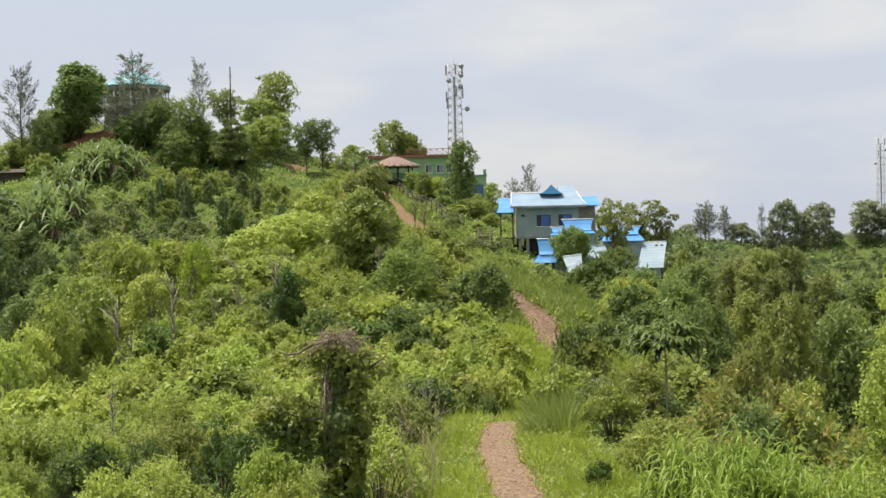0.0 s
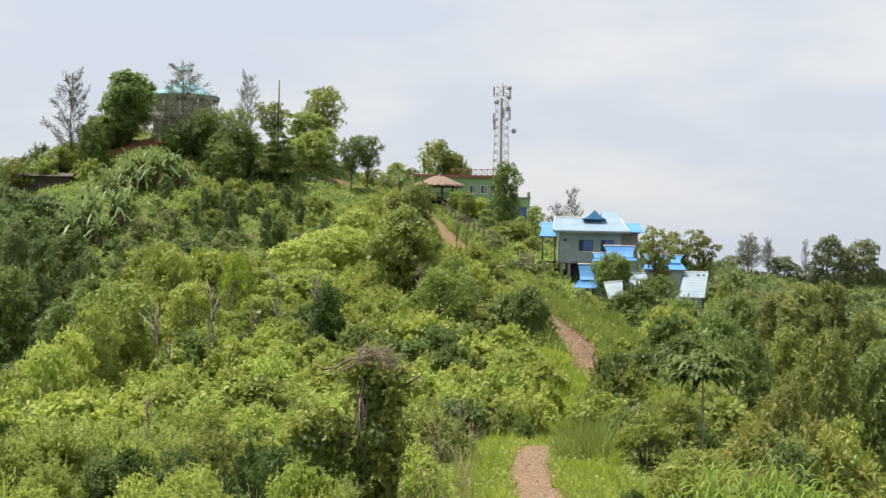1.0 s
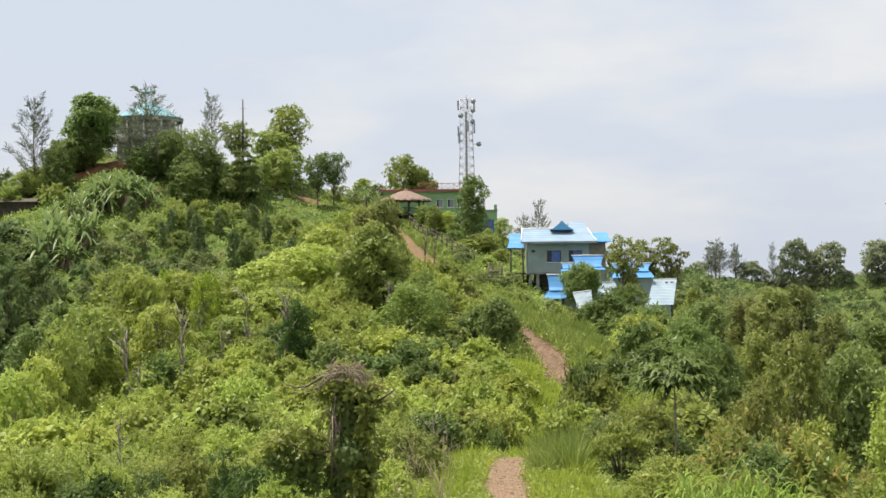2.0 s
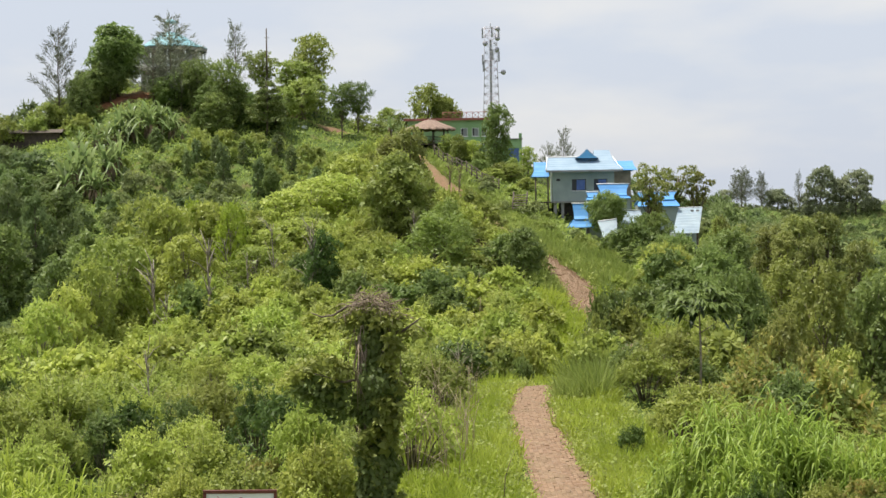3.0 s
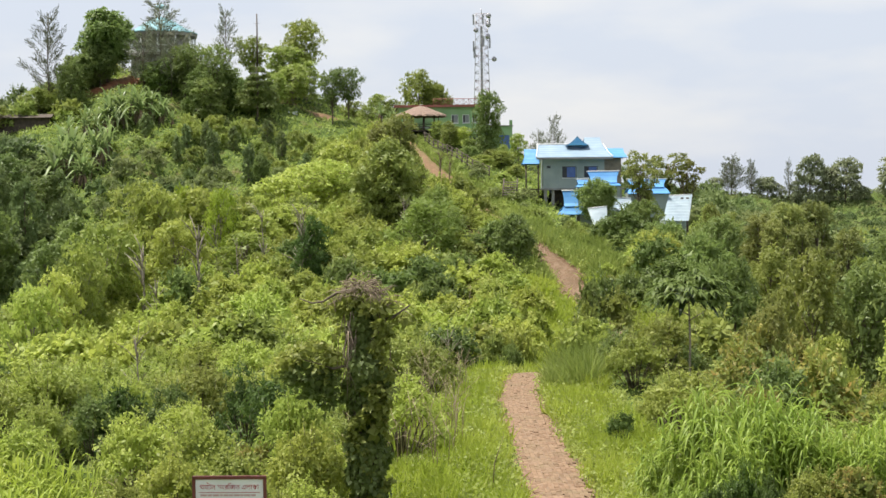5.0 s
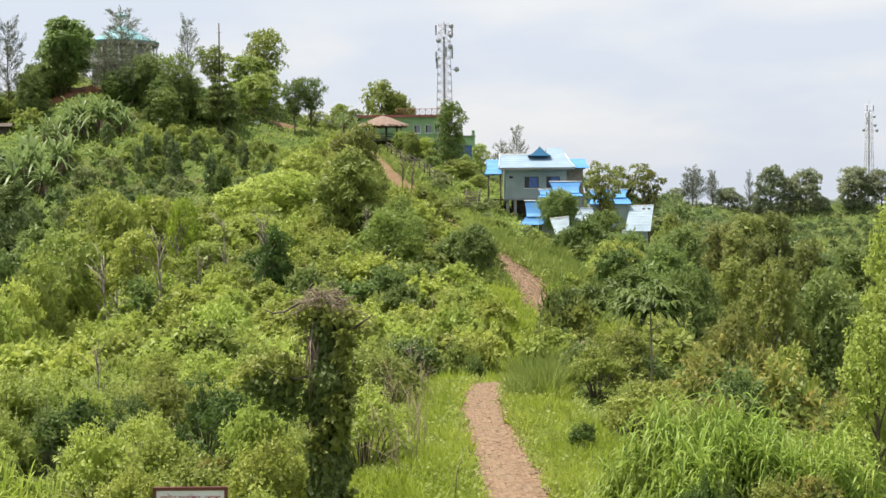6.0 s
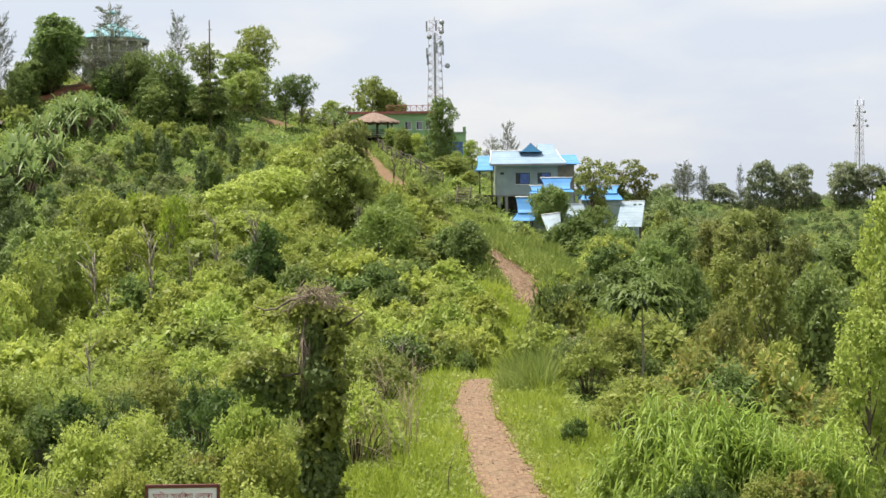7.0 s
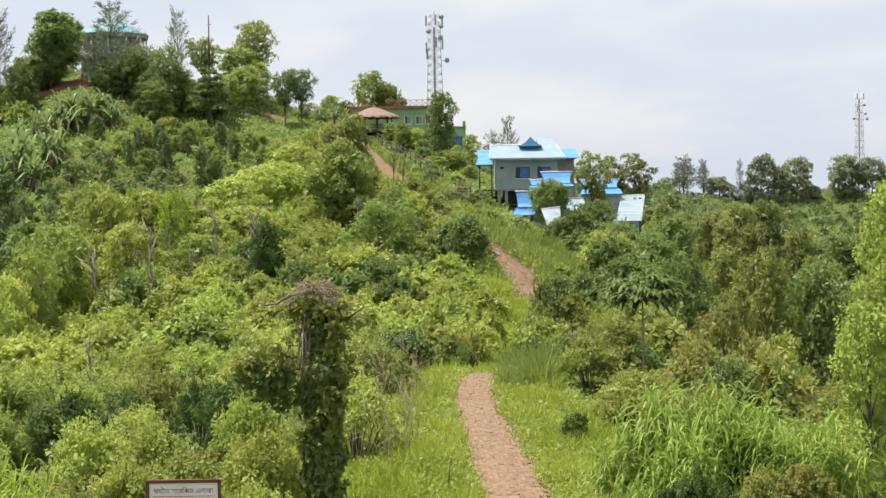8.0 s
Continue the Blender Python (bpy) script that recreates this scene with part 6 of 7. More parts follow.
# cane, shrubs and cane grass nearest to the path
plant_out(
    # near_deep bushes fill shaded gaps between shrubs, the shade being their leaf colour
    (near_deep[0], -6.9, 42.0, 0.62, 0.95),
    (near_deep[1], -10.0, 40.0, 0.70, 0.91),
    (near_dark[0], -8.9, 41.5, 0.60, 0.80),
    (near_dark[1], -10.5, 39.0, 0.61, 0.79),
    (near_mid[0], -8.4, 44.0, 0.75, 0.97),
    (front_light[0], -8.1, 34.5, 0.75, 0.97),
    (front_light[1], -6.6, 33.8, 0.78, 1.02),
    (front_red[1], -5.1, 33.5, 0.62, 0.80),
    (front_mid[1], -5.5, 31.0, 0.69, 0.90),
    (front_light[3], -6.6, 30.5, 0.59, 0.77),
    (front_light[0], -3.8, 31.8, 0.72, 0.98),
    (near_mid[2], -11.2, 37.0, 0.66, 0.86),
    (near_deep[0], -8.3, 50.0, 0.70, 0.66),
    (near_deep[1], -5.6, 46.0, 0.62, 0.80),
    (near_light[2], -8.2, 40.0, 0.62, 0.70),
    (near_light[1], -13.3, 39.0, 0.75, 0.97),
    (front_light[2], -11.3, 35.0, 0.72, 0.94),
    (front_mid[2], -7.2, 29.0, 0.52, 0.67),
    (front_mid[0], -7.3, 27.5, 0.48, 0.63),
    (front_light[3], -7.9, 27.5, 0.48, 0.62),
    (front_light[1], -3.6, 29.5, 0.60, 0.74),
    (front_mid[1], -3.9, 27.5, 0.46, 0.60),
    (front_light[2], -3.8, 33.5, 0.52, 0.68),
    (front_light[1], -4.3, 35.5, 0.58, 0.75),
    (near_deep[1], -5.5, 38.0, 0.77, 1.00),
    (cane[0], -9.4, 27.0, 0.50, 1.47),
    (cane[1], -8.5, 26.0, 0.52, 1.19),
    (cane[0], -7.8, 26.0, 0.52, 1.19),
    (cane[1], -7.6, 27.0, 0.46, 1.27),
    (cane[0], -7.9, 25.0, 0.58, 0.77),
    (cane[1], -8.8, 25.0, 0.58, 0.72),
    (cane[0], -6.9, 25.0, 0.35, 0.76),
    (cane[1], -10.2, 26.0, 0.60, 1.24),
    (front_light[3], -3.1, 27.0, 0.42, 0.52),
    (cane[0], -11.1, 26.0, 0.64, 1.38),
    (reed[0], 4.25, 28.5, 0.77, 1.53),
    (reed[1], 3.75, 29.0, 0.62, 0.92),
    (reed[0], 4.85, 28.0, 0.76, 1.50),
    (reed[1], 5.35, 27.5, 0.74, 1.49),
    (reed[0], 6.05, 28.0, 0.72, 1.35),
    (reed[1], 4.45, 26.5, 0.64, 1.21),
    (reed[0], 6.45, 27.0, 0.65, 1.14),
    (reed[1], 3.75, 27.0, 0.50, 0.62),
    (reed[0], 7.25, 27.0, 0.69, 1.18),
    # dark broad leaves, whose colour also holds the shade under the cane grass
    (front_deep[0], 4.4, 24.8, 0.33, 0.57),
    (front_deep[1], 3.9, 24.4, 0.29, 0.43),
    (front_deep[0], 4.8, 24.6, 0.27, 0.47),
    (front_light[2], 5.0, 24.5, 0.36, 0.31),
    (front_mid[1], 5.9, 26.0, 0.42, 0.55),
    (front_mid[0], 3.5, 26.0, 0.30, 0.30),
    (front_light[0], 3.2, 27.5, 0.32, 0.33),
    (front_red[0], 6.4, 25.5, 0.38, 0.50),
    (front_light[3], 7.3, 28.0, 0.69, 0.90),
    (near_mid[2], 5.7, 45.0, 0.58, 0.67),
    (near_red[1], 9.7, 52.0, 1.08, 1.40),
    (near_dark[1], 9.5, 48.0, 0.91, 1.18),
    (near_red[0], 10.1, 44.0, 0.85, 1.11))
scatter_all()
for spare_ in [e_ for e_ in ORIGINALS if e_.name not in FIRST_USED]:
    for o_ in (*spare_.children_recursive, spare_):
        bpy.data.objects.remove(o_)

# ---- grass and low growth ----
def grass_patch(name, label, rng, boxes_, mat):
    """Blades over strips beside the path: rows of (y0, y1, s0, s1, blades per square metre, length, width)."""
    P, W_, N, L, B, T = [], [], [], [], [], []
    for y0, y1, s0, s1, dens, ln, wd in boxes_:
        n = int((y1 - y0) * (s1 - s0) * dens)
        y = rng.uniform(y0, y1, n)
        s = s0 + (s1 - s0) * rng.random(n)
        x = xc(y) + s
        ragged = 0.82 + 0.2 * np.sin(y * 1.7) * np.sin(y * 0.63 + 1) + 0.1 * np.sin(y * 4.1 + np.sign(s))
        keep = np.abs(s) > path_spread(y) * ragged * rng.uniform(0.85, 1.1, n) * np.where((s > 0) & (y < 62), 1.0 + 0.45 * rng.random(n), 1.0)
        x, y = x[keep], y[keep]
        n = len(x)
        P.append(np.stack([x, y, height(x, y) - 0.02], 1))
        W_.append(unit(np.stack([rng.normal(size=n) * 0.45, rng.normal(size=n) * 0.45, np.ones(n)], 1)))
        N.append(rng.normal(size=(n, 3)))
        tall = 0.7 + 0.5 * (np.sin(x * 1.3 + y * 0.4) * np.sin(y * 0.9 - x * 0.5) > 0.1)
        L.append(ln * rng.uniform(0.5, 1.3, n) * tall)
        B.append(wd * rng.uniform(0.7, 1.3, n))
        T.append(np.clip(0.28 + 0.15 * np.sin(x * 0.8 + 2 * np.sin(y * 0.35)) + rng.normal(size=n) * 0.08, 0, 0.6))
    v, f, t = leaf_quads(np.concatenate(P), np.concatenate(W_), np.concatenate(N), np.concatenate(L), np.concatenate(B), 0.1, 0.25, np.concatenate(T))
    me = fast_mesh(name, v, f)
    set_attr(me, "tuft", t)
    me.materials.append(mat)
    return tagged(new(name, me), label, "grass", kind="stuff")


grass_patch("grass", "bright green uncut grass beside the path", np.random.default_rng(3), [
    (-12, 18, -4.0, 4.0, 60, 0.4, 0.04),
    (18, 40, -3.6, -0.7, 260, 0.42, 0.035), (18, 40, 0.7, 3.2, 260, 0.4, 0.035), (18, 40, -7.5, -3.6, 110, 0.42, 0.045),
    (40, 62, -3.6, -0.6, 150, 0.5, 0.05), (40, 62, 0.6, 3.2, 150, 0.5, 0.05),
    (62, 104, -7.5, -0.6, 75, 0.7, 0.085), (62, 104, 0.6, 3.4, 90, 0.75, 0.085)], GRASS)
grass_patch("tall_grass", "taller soft green grass beside the path and on the upper slope", np.random.default_rng(6), [
    (52, 60, 1.0, 2.9, 190, 1.35, 0.035), (60, 66, 1.0, 3.6, 110, 1.1, 0.05),
    (104, 132, -2.8, -0.6, 55, 0.7, 0.11), (104, 132, 0.6, 7.2, 55, 0.8, 0.10), (132, 150, -2.8, -1.0, 50, 0.5, 0.11), (132, 150, 1.0, 6.0, 50, 0.6, 0.10),
    (150, 190, -6.0, -1.0, 40, 0.45, 0.13), (150, 190, 1.0, 4.0, 45, 0.5, 0.13)], TALL_GRASS)


def broad_weeds():
    """Small leafy weeds and tufts through the grass and on the path's edges, with dry leaf litter on the bricks."""
    rng = np.random.default_rng(18)
    P, L, T = [], [], []
    for y0, y1, dens, ln in ((20, 44, 11, 0.085), (44, 64, 7, 0.11), (64, 104, 3, 0.16), (104, 150, 1, 0.2)):
        k = int((y1 - y0) * 7 * dens)
        y = rng.uniform(y0, y1, k)
        s_ = np.where(rng.random(k) < 0.5, -1, 1) * (0.75 * path_spread(y) + 2.9 * rng.random(k) ** 1.3)
        per = 9
        yy = np.repeat(y, per) + rng.normal(size=k * per) * ln * 1.1
        xx = np.repeat(xc(y) + s_, per) + rng.normal(size=k * per) * ln * 1.1
        P.append(np.stack([xx, yy, height(xx, yy) + 0.06 + rng.random(k * per) * ln * 3.2], 1))
        L.append(ln * rng.uniform(0.6, 1.5, k * per))
        T.append(np.repeat(rng.uniform(0.1, 0.55, k), per))
    p, ln, t = np.concatenate(P), np.concatenate(L), np.concatenate(T)
    n = len(p)
    v, f, t = leaf_quads(p, rng.normal(size=(n, 3)) + [0, 0, 0.3], rng.normal(size=(n, 3)) * 0.5 + [0, 0, 1], ln, ln * 0.6, tuft=t)
    me = fast_mesh("weeds", v, f)
    set_attr(me, "tuft", t)
    me.materials.append(LEAF_FRESH)
    tagged(new("weeds", me), "small leafy weeds along the grassy path edges", "weeds", kind="stuff")
    n = 420
    y = rng.uniform(24, 62, n)
    x = xc(y) + rng.uniform(-0.85, 0.85, n)
    p = np.stack([x, y, height(x, y) + 0.085], 1)
    v, f, t = leaf_quads(p, rng.normal(size=(n, 3)) * [1, 1, 0.25], rng.normal(size=(n, 3)) * 0.3 + [0, 0, 1], rng.uniform(0.04, 0.11, n), rng.uniform(0.02, 0.06, n))
    me = fast_mesh("leaf_litter", v, f)
    me.materials.append(DEAD)
    tagged(new("leaf_litter", me), "dry brown fallen leaves on the brick path", "leaf litter", kind="stuff")


broad_weeds()


def low_growth(name, label, mat, rows):
    """Weeds and seedlings on all the ground between the shrubs."""
    rng = np.random.default_rng(8)
    P, L = [], []
    for y0, y1, x0, x1, dens, ln in rows:
        n = int((y1 - y0) * (x1 - x0) * dens)
        x, y = rng.uniform(x0, x1, n), rng.uniform(y0, y1, n)
        k = (np.abs(x - xc(y)) > 1.2) & (soil_amount(x, y) < 0.5) & (clay_amount(x, y) < 0.3) & (x > -0.4 * y - 3) & (x < 0.35 * y + 3)
        x, y = x[k], y[k]
        P.append(np.stack([x, y, height(x, y) + rng.random(len(x)) * ln * 0.9], 1))
        L.append(ln * rng.uniform(0.6, 1.4, len(x)))
    p, ln = np.concatenate(P), np.concatenate(L)
    n = len(p)
    v, f, t = leaf_quads(p, rng.normal(size=(n, 3)) + [0, 0, 0.4], rng.normal(size=(n, 3)) * 0.5 + [0, 0, 1], ln, ln * 0.55, tuft=rng.uniform(0.1, 0.4, n), tri=True)
    me = fast_mesh(name, v, f)
    set_attr(me, "tuft", t)
    me.materials.append(mat)
    tagged(new(name, me), label, "weeds", kind="stuff")


low_growth("low_growth", "low green weeds covering the ground between shrubs", LEAF_MID, ((20, 60, -27, 23, 8, 0.2), (60, 130, -54, 46, 3, 0.36), (185, 270, 30, 104, 0.8, 1.0)))
low_growth("ridge_weeds", "haze-greyed green weeds on the far ridge", LEAF_FAR, ((262, 312, 30, 108, 4.0, 0.5),))
low_growth("hill_weeds", "fresh green weeds and grass covering the far hillside", LEAF_FRESH, ((130, 212, -86, 34, 8.0, 0.42),))

# ---- the vine-covered stump ----
def vine_stump():
    x, y = -2.45, 31.0
    z0 = g(x, y)
    h = thing("tree_stump", "dead standing tree smothered in climbing vines with a dry twig crown", "tree")
    rng = np.random.default_rng(21)
    limbs = [([(x - 0.05, y, z0 - 0.4), (x - 0.12, y, z0 + 1.6), (x - 0.26, y, z0 + 3.2), (x - 0.34, y, z0 + 5.0)], (0.2, 0.16, 0.1, 0.06)),
             ([(x + 0.05, y, z0 + 1.2), (x + 0.2, y + 0.1, z0 + 2.6), (x + 0.28, y, z0 + 4.8)], (0.14, 0.1, 0.05)),
             ([(x - 0.2, y, z0 + 5.2), (x - 0.6, y - 0.1, z0 + 5.12), (x - 0.9, y, z0 + 4.93), (x - 1.15, y, z0 + 4.9), (x - 1.4, y, z0 + 5.0)], (0.04, 0.03, 0.024, 0.018, 0.008)),
             ([(x + 0.28, y, z0 + 4.5), (x + 0.6, y, z0 + 4.6), (x + 0.95, y, z0 + 4.85)], (0.05, 0.03, 0.012)),
             ([(x - 0.26, y, z0 + 3.6), (x - 0.7, y, z0 + 3.5), (x - 1.0, y, z0 + 3.6), (x - 1.5, y, z0 + 3.75)], (0.035, 0.025, 0.016, 0.008))]
    part("trunk", tubes("trunk", limbs, 8), BARK, h)
    n = 6800
    t = rng.random(n) ** 1.15
    a = rng.uniform(0, 6.283, n)
    zz = z0 + 0.1 + 4.75 * t
    wide = (0.36 + 0.12 * np.sin(zz * 3.1 + 1) + 0.12 * np.sin(a * 2 + zz * 2.6) + 0.07 * np.sin(zz * 7.3 + a)) * (1 - 0.22 * t ** 3)
    rr = wide * rng.uniform(0.7, 1.08, n)
    out_ = np.stack([np.cos(a), np.sin(a), np.zeros(n)], 1)
    p = np.stack([x + rr * np.cos(a), y + rr * np.sin(a), zz], 1)
    ln = 0.105 * rng.uniform(0.6, 1.5, n)
    part("vine", leaf_mesh("vine", [leaf_quads(p, out_ * 0.5 + [0, 0, -1.0] + rng.normal(size=(n, 3)) * 0.35, out_ + rng.normal(size=(n, 3)) * 0.4, ln, ln * 0.8, tuft=np.clip(0.2 + 0.18 * np.sin(zz * 5 + a * 2), 0, 0.5))]), LEAF_DARK, h, "dark green climbing vine leaves")
    ch = [clump_leaves(rng, (x + dx, y + dy, z0 + dz), (rx, 0.4, rz), c, 0.13) for dx, dy, dz, rx, rz, c in (
        (-0.55, 0, 4.78, 0.6, 0.15, 260), (0.25, 0, 4.78, 0.6, 0.15, 260), (0.7, 0.1, 4.5, 0.35, 0.2, 110), (-0.1, 0.1, 4.9, 0.4, 0.14, 90), (-1.25, 0.1, 3.85, 0.5, 0.25, 260),
        (-1.7, 0.1, 3.6, 0.36, 0.25, 150), (-0.8, 0.2, 3.55, 0.35, 0.4, 140), (0.35, -0.2, 3.0, 0.3, 0.7, 160), (-0.2, 0.2, 4.2, 0.5, 0.5, 260))]
    ch += [clump_leaves(rng, (x + rng.uniform(-0.4, 0.4), y - 0.38, z0 + 0.4 + 0.33 * i), (0.24, 0.2, 0.2), 70, 0.14) for i in range(9)]
    ch += [clump_leaves(rng, (x + 0.3 + rng.uniform(-0.1, 0.1), y - 0.3, z0 + 2.2 + 0.28 * i), (0.2, 0.2, 0.24), 80, 0.14) for i in range(9)]
    low = [clump_leaves(rng, (x + dx, y + 0.15, z0 + dz), (0.32, 0.3, 0.32), 150, 0.13) for dx, dz in ((-0.75, 3.2), (-1.05, 3.15), (-1.35, 3.35), (-1.65, 3.2), (-0.8, 2.75), (-1.2, 2.95))]
    part("vine_curtain", leaf_mesh("vine_curtain", low), LEAF_DARK, h, "dark hanging curtain of vine leaves")
    part("vine_crown", leaf_mesh("vine_crown", ch), LEAF_MID, h, "lighter leafy vine sprays on the dead tree")
    rows = []
    for i in range(300):
        q = rng.normal() * 0.27
        f = np.array([x - 0.1 + q, y + rng.normal() * 0.25, z0 + 5.28 - 0.5 * abs(q) ** 1.1 + rng.normal() * 0.1])
        s_ = 1 if q > 0 else -1
        d = np.array([s_ * rng.uniform(-0.12, 0.34), rng.normal() * 0.16, rng.uniform(-0.28, 0.12)])
        rows.append(([f, f + d * 0.5 + [0, 0, 0.05], f + d], (0.009, 0.007, 0.004)))
    for i in range(34):
        f = np.array([x + rng.choice([-0.3, 0.28]) + rng.normal() * 0.08, y - 0.1 + rng.normal() * 0.12, z0 + rng.uniform(3.9, 4.8)])
        rows.append(([f, f + [rng.normal() * 0.1, -0.05, -0.6], f + [rng.normal() * 0.15 - 0.1, 0, -1.2]], (0.011, 0.009, 0.004)))
    tagged(part("twig_tangle", tubes("twig_tangle", rows, 4), DRY_TWIG, h, "tangle of dry brown twigs and hanging stems"), kind="stuff")


vine_stump()


# ---- the small umbrella-crowned tree ----
def umbrella_tree():
    x, y, top = 7.1, 50.5, 7.55
    z0 = g(x, y)
    e = thing("umbrella_tree", "slender small tree with an umbrella of drooping dark leaves", "tree")
    rng = np.random.default_rng(31)
    hh = top - z0 - 0.7
    part("trunk", tubes("trunk", [([(x, y, z0 - 0.3), (x + 0.06, y, z0 + hh * 0.5), (x, y, z0 + hh)], (0.05, 0.04, 0.025))]
                        + [([(x, y, z0 + hh * k), (x + 0.7 * math.cos(a), y + 0.7 * math.sin(a), z0 + hh * k + 0.35)], (0.025, 0.01)) for k, a in ((0.7, 0.4), (0.75, 2.6), (0.85, 4.4), (0.9, 5.6), (0.95, 1.5))], 6), BARK_PALE, e)
    ch = []
    for i in range(190):
        a, q = rng.uniform(0, 6.283), math.sqrt(rng.random())
        f = np.array([x + 1.3 * q * math.cos(a), y + 1.3 * q * math.sin(a), z0 + hh + 0.55 * (1 - q * q) - 0.15 + rng.uniform(-0.75, 0.2) * (1 - 0.3 * q)])
        for k in range(7):
            b = a + rng.normal() * 0.9
            ch.append(blade_strip(rng, f, (math.cos(b), math.sin(b), rng.uniform(-0.5, 0.35)), rng.uniform(0.2, 0.42), 0.10, rng.uniform(0.2, 0.7), 3))
    part("crown", leaf_mesh("crown", ch), LEAF_DARK, e)
    low = []
    for i in range(34):
        a = i * 2.4 + rng.uniform(-0.3, 0.3)
        f = np.array([x + 0.35 * math.cos(a), y + 0.35 * math.sin(a), z0 + hh - rng.uniform(0.0, 0.55)])
        low.append(blade_strip(rng, f, (math.cos(a), math.sin(a), rng.uniform(-0.25, 0.25)), rng.uniform(0.65, 1.0), 0.24, rng.uniform(0.3, 0.75), 5))
    part("drooping_leaves", leaf_mesh("drooping_leaves", low), LEAF_GLOSSY, e, "large dark drooping leaves, coloured darker for the crown's shaded underside")
    fan = [blade_strip(rng, (x - 0.3, y - 0.2, z0 + hh - 0.5), (-math.cos(b) * 0.9, -0.3, math.sin(b)), 0.75, 0.3, 0.35, 5) for b in (0.1, 0.5, 0.9)]
    part("young_leaves", leaf_mesh("young_leaves", fan), LEAF_FRESH, e, "bright green young leaves at the crown's side")


umbrella_tree()


# ---- bare and dead wood ----
def bare_tree(x, y, h, seed, label, stout=1.0):
    rng = np.random.default_rng(seed)
    z0 = g(x, y)
    e = thing("bare_tree", label, "tree")
    rows = [([(x, y, z0 - 0.3), (x + 0.05 * h, y, z0 + h * 0.5), (x + (0.02 if h > 2 else 0.22) * h, y, z0 + h)], (0.013 * h * stout, 0.009 * h * stout, 0.003 * h))]
    for i in range(14 if h > 2 else 0):
        f = np.array([x + 0.04 * h, y, z0 + h * rng.uniform(0.3, 0.92)])
        d = np.array([rng.normal() * 0.5, rng.normal() * 0.4, rng.uniform(0.5, 1.1)]) * 0.26 * h
        rows.append(([f, f + d * 0.5 + [0, 0, 0.03 * h], f + d], (0.006 * h * stout, 0.004 * h * stout, 0.002 * h)))
    part("limb", tubes("limb", rows, 5), DEAD if y > 150 or y < 40 else BARK_PALE, e)


bare_tree(-4.3, 153, 3.6, 1, "small dead brown tree with broken limbs by the track", 2.2)
bare_tree(-3.3, 153.5, 3.2, 2, "small dead brown tree with broken limbs by the track", 2.0)
bare_tree(0.2, 33.0, 1.25, 3, "thin dry sapling standing in the grass")
bare_tree(-9.0, 101, 3.6, 5, "pale leafless sapling among the shrubs")
bare_tree(-17.5, 104, 4.2, 6, "pale leafless sapling among the shrubs")
for x_, y_, h_, i_ in ((-19.6, 100, 6.4, 31), (-23.4, 100, 6.6, 32), (-22.0, 98, 4.4, 33), (-12.9, 104, 5.6, 34)):
    bare_tree(x_, y_, h_, i_, "pale branching leafless young tree among the shrubs", 1.5)
for i_, (x_, y_, h_) in enumerate(((-20.5, 112, 5.2), (-16.6, 110, 5.6), (-14.2, 116, 5.0), (-22.5, 108, 4.8), (-6.5, 122, 4.0), (-1.5, 62, 2.6), (-11, 46, 2.8))):
    bare_tree(x_, y_, h_, 10 + i_, "pale leafless sapling among the shrubs")


def dry_stalks():
    """Dry stems and brown grass standing behind the stump."""
    rng = np.random.default_rng(41)
    rows = []
    for i in range(330):
        x, y = (rng.uniform(-3.7, -0.5), rng.uniform(34, 56)) if i < 260 else (rng.uniform(-2.2, 1.2), rng.uniform(96, 103))
        z = g(x, y)
        hh = rng.uniform(0.8, 2.0)
        rows.append(([(x, y, z - 0.1), (x + rng.normal() * 0.1, y, z + hh * 0.6), (x + rng.normal() * 0.35, y + rng.normal() * 0.2, z + hh)], (0.011, 0.008, 0.004) if y < 60 else (0.02, 0.015, 0.008)))
    me = tubes("dry_stalks", rows, 4)
    me.materials.append(STRAW)
    tagged(new("dry_stalks", me), "dry brown stalks standing among the shrubs", "dry stalks", kind="stuff")


dry_stalks()

# ---- wooden steps and fence below the hut ----
def fence(x0, y0, x1, y1, n, label):
    f = thing("fence", label, "fence")
    for i in range(n):
        t = i / (n - 1)
        x, y = x0 + (x1 - x0) * t, y0 + (y1 - y0) * t
        part("post", tubes("post", [([(x, y, g(x, y) - 0.3), (x, y, g(x, y) + 1.6)], 0.085)]), DARK_WOOD, f)
        if i:
            for k in (0.6, 1.05, 1.5):
                part("rail", tubes("rail", [([(px_, py_, g(px_, py_) + k), (x, y, g(x, y) + k)], 0.045)]), DARK_WOOD, f)
        px_, py_ = x, y


fence(-7.0, 188, 1.0, 160, 14, "weathered dark wooden fence down the slope")
steps = thing("wooden_steps", "weathered grey wooden steps on the slope", "steps")
for i in range(6):
    x_, y_ = 2.9 + 0.05 * i, 149 + 0.35 * i
    part("tread", boxes("tread", [(x_ - 0.7, x_ + 0.7, y_, y_ + 0.3, g(3, 149) + 0.5 + 0.26 * i, g(3, 149) + 0.6 + 0.26 * i)], 0.01), BARK_PALE, steps)
for dx in (-0.7, 0.7):
    part("stringer", tubes("stringer", [([(2.9 + dx, 148.9, g(3, 149) - 0.2), (3.15 + dx, 151.2, g(3, 149) + 2.2)], 0.08)]), DARK_WOOD, steps)

# ---- white strip on the far ridge, standing in for sky under the trees ----
rw = thing("roadside_wall", "long low white strip standing in for bright sky under the ridge trees", "wall")
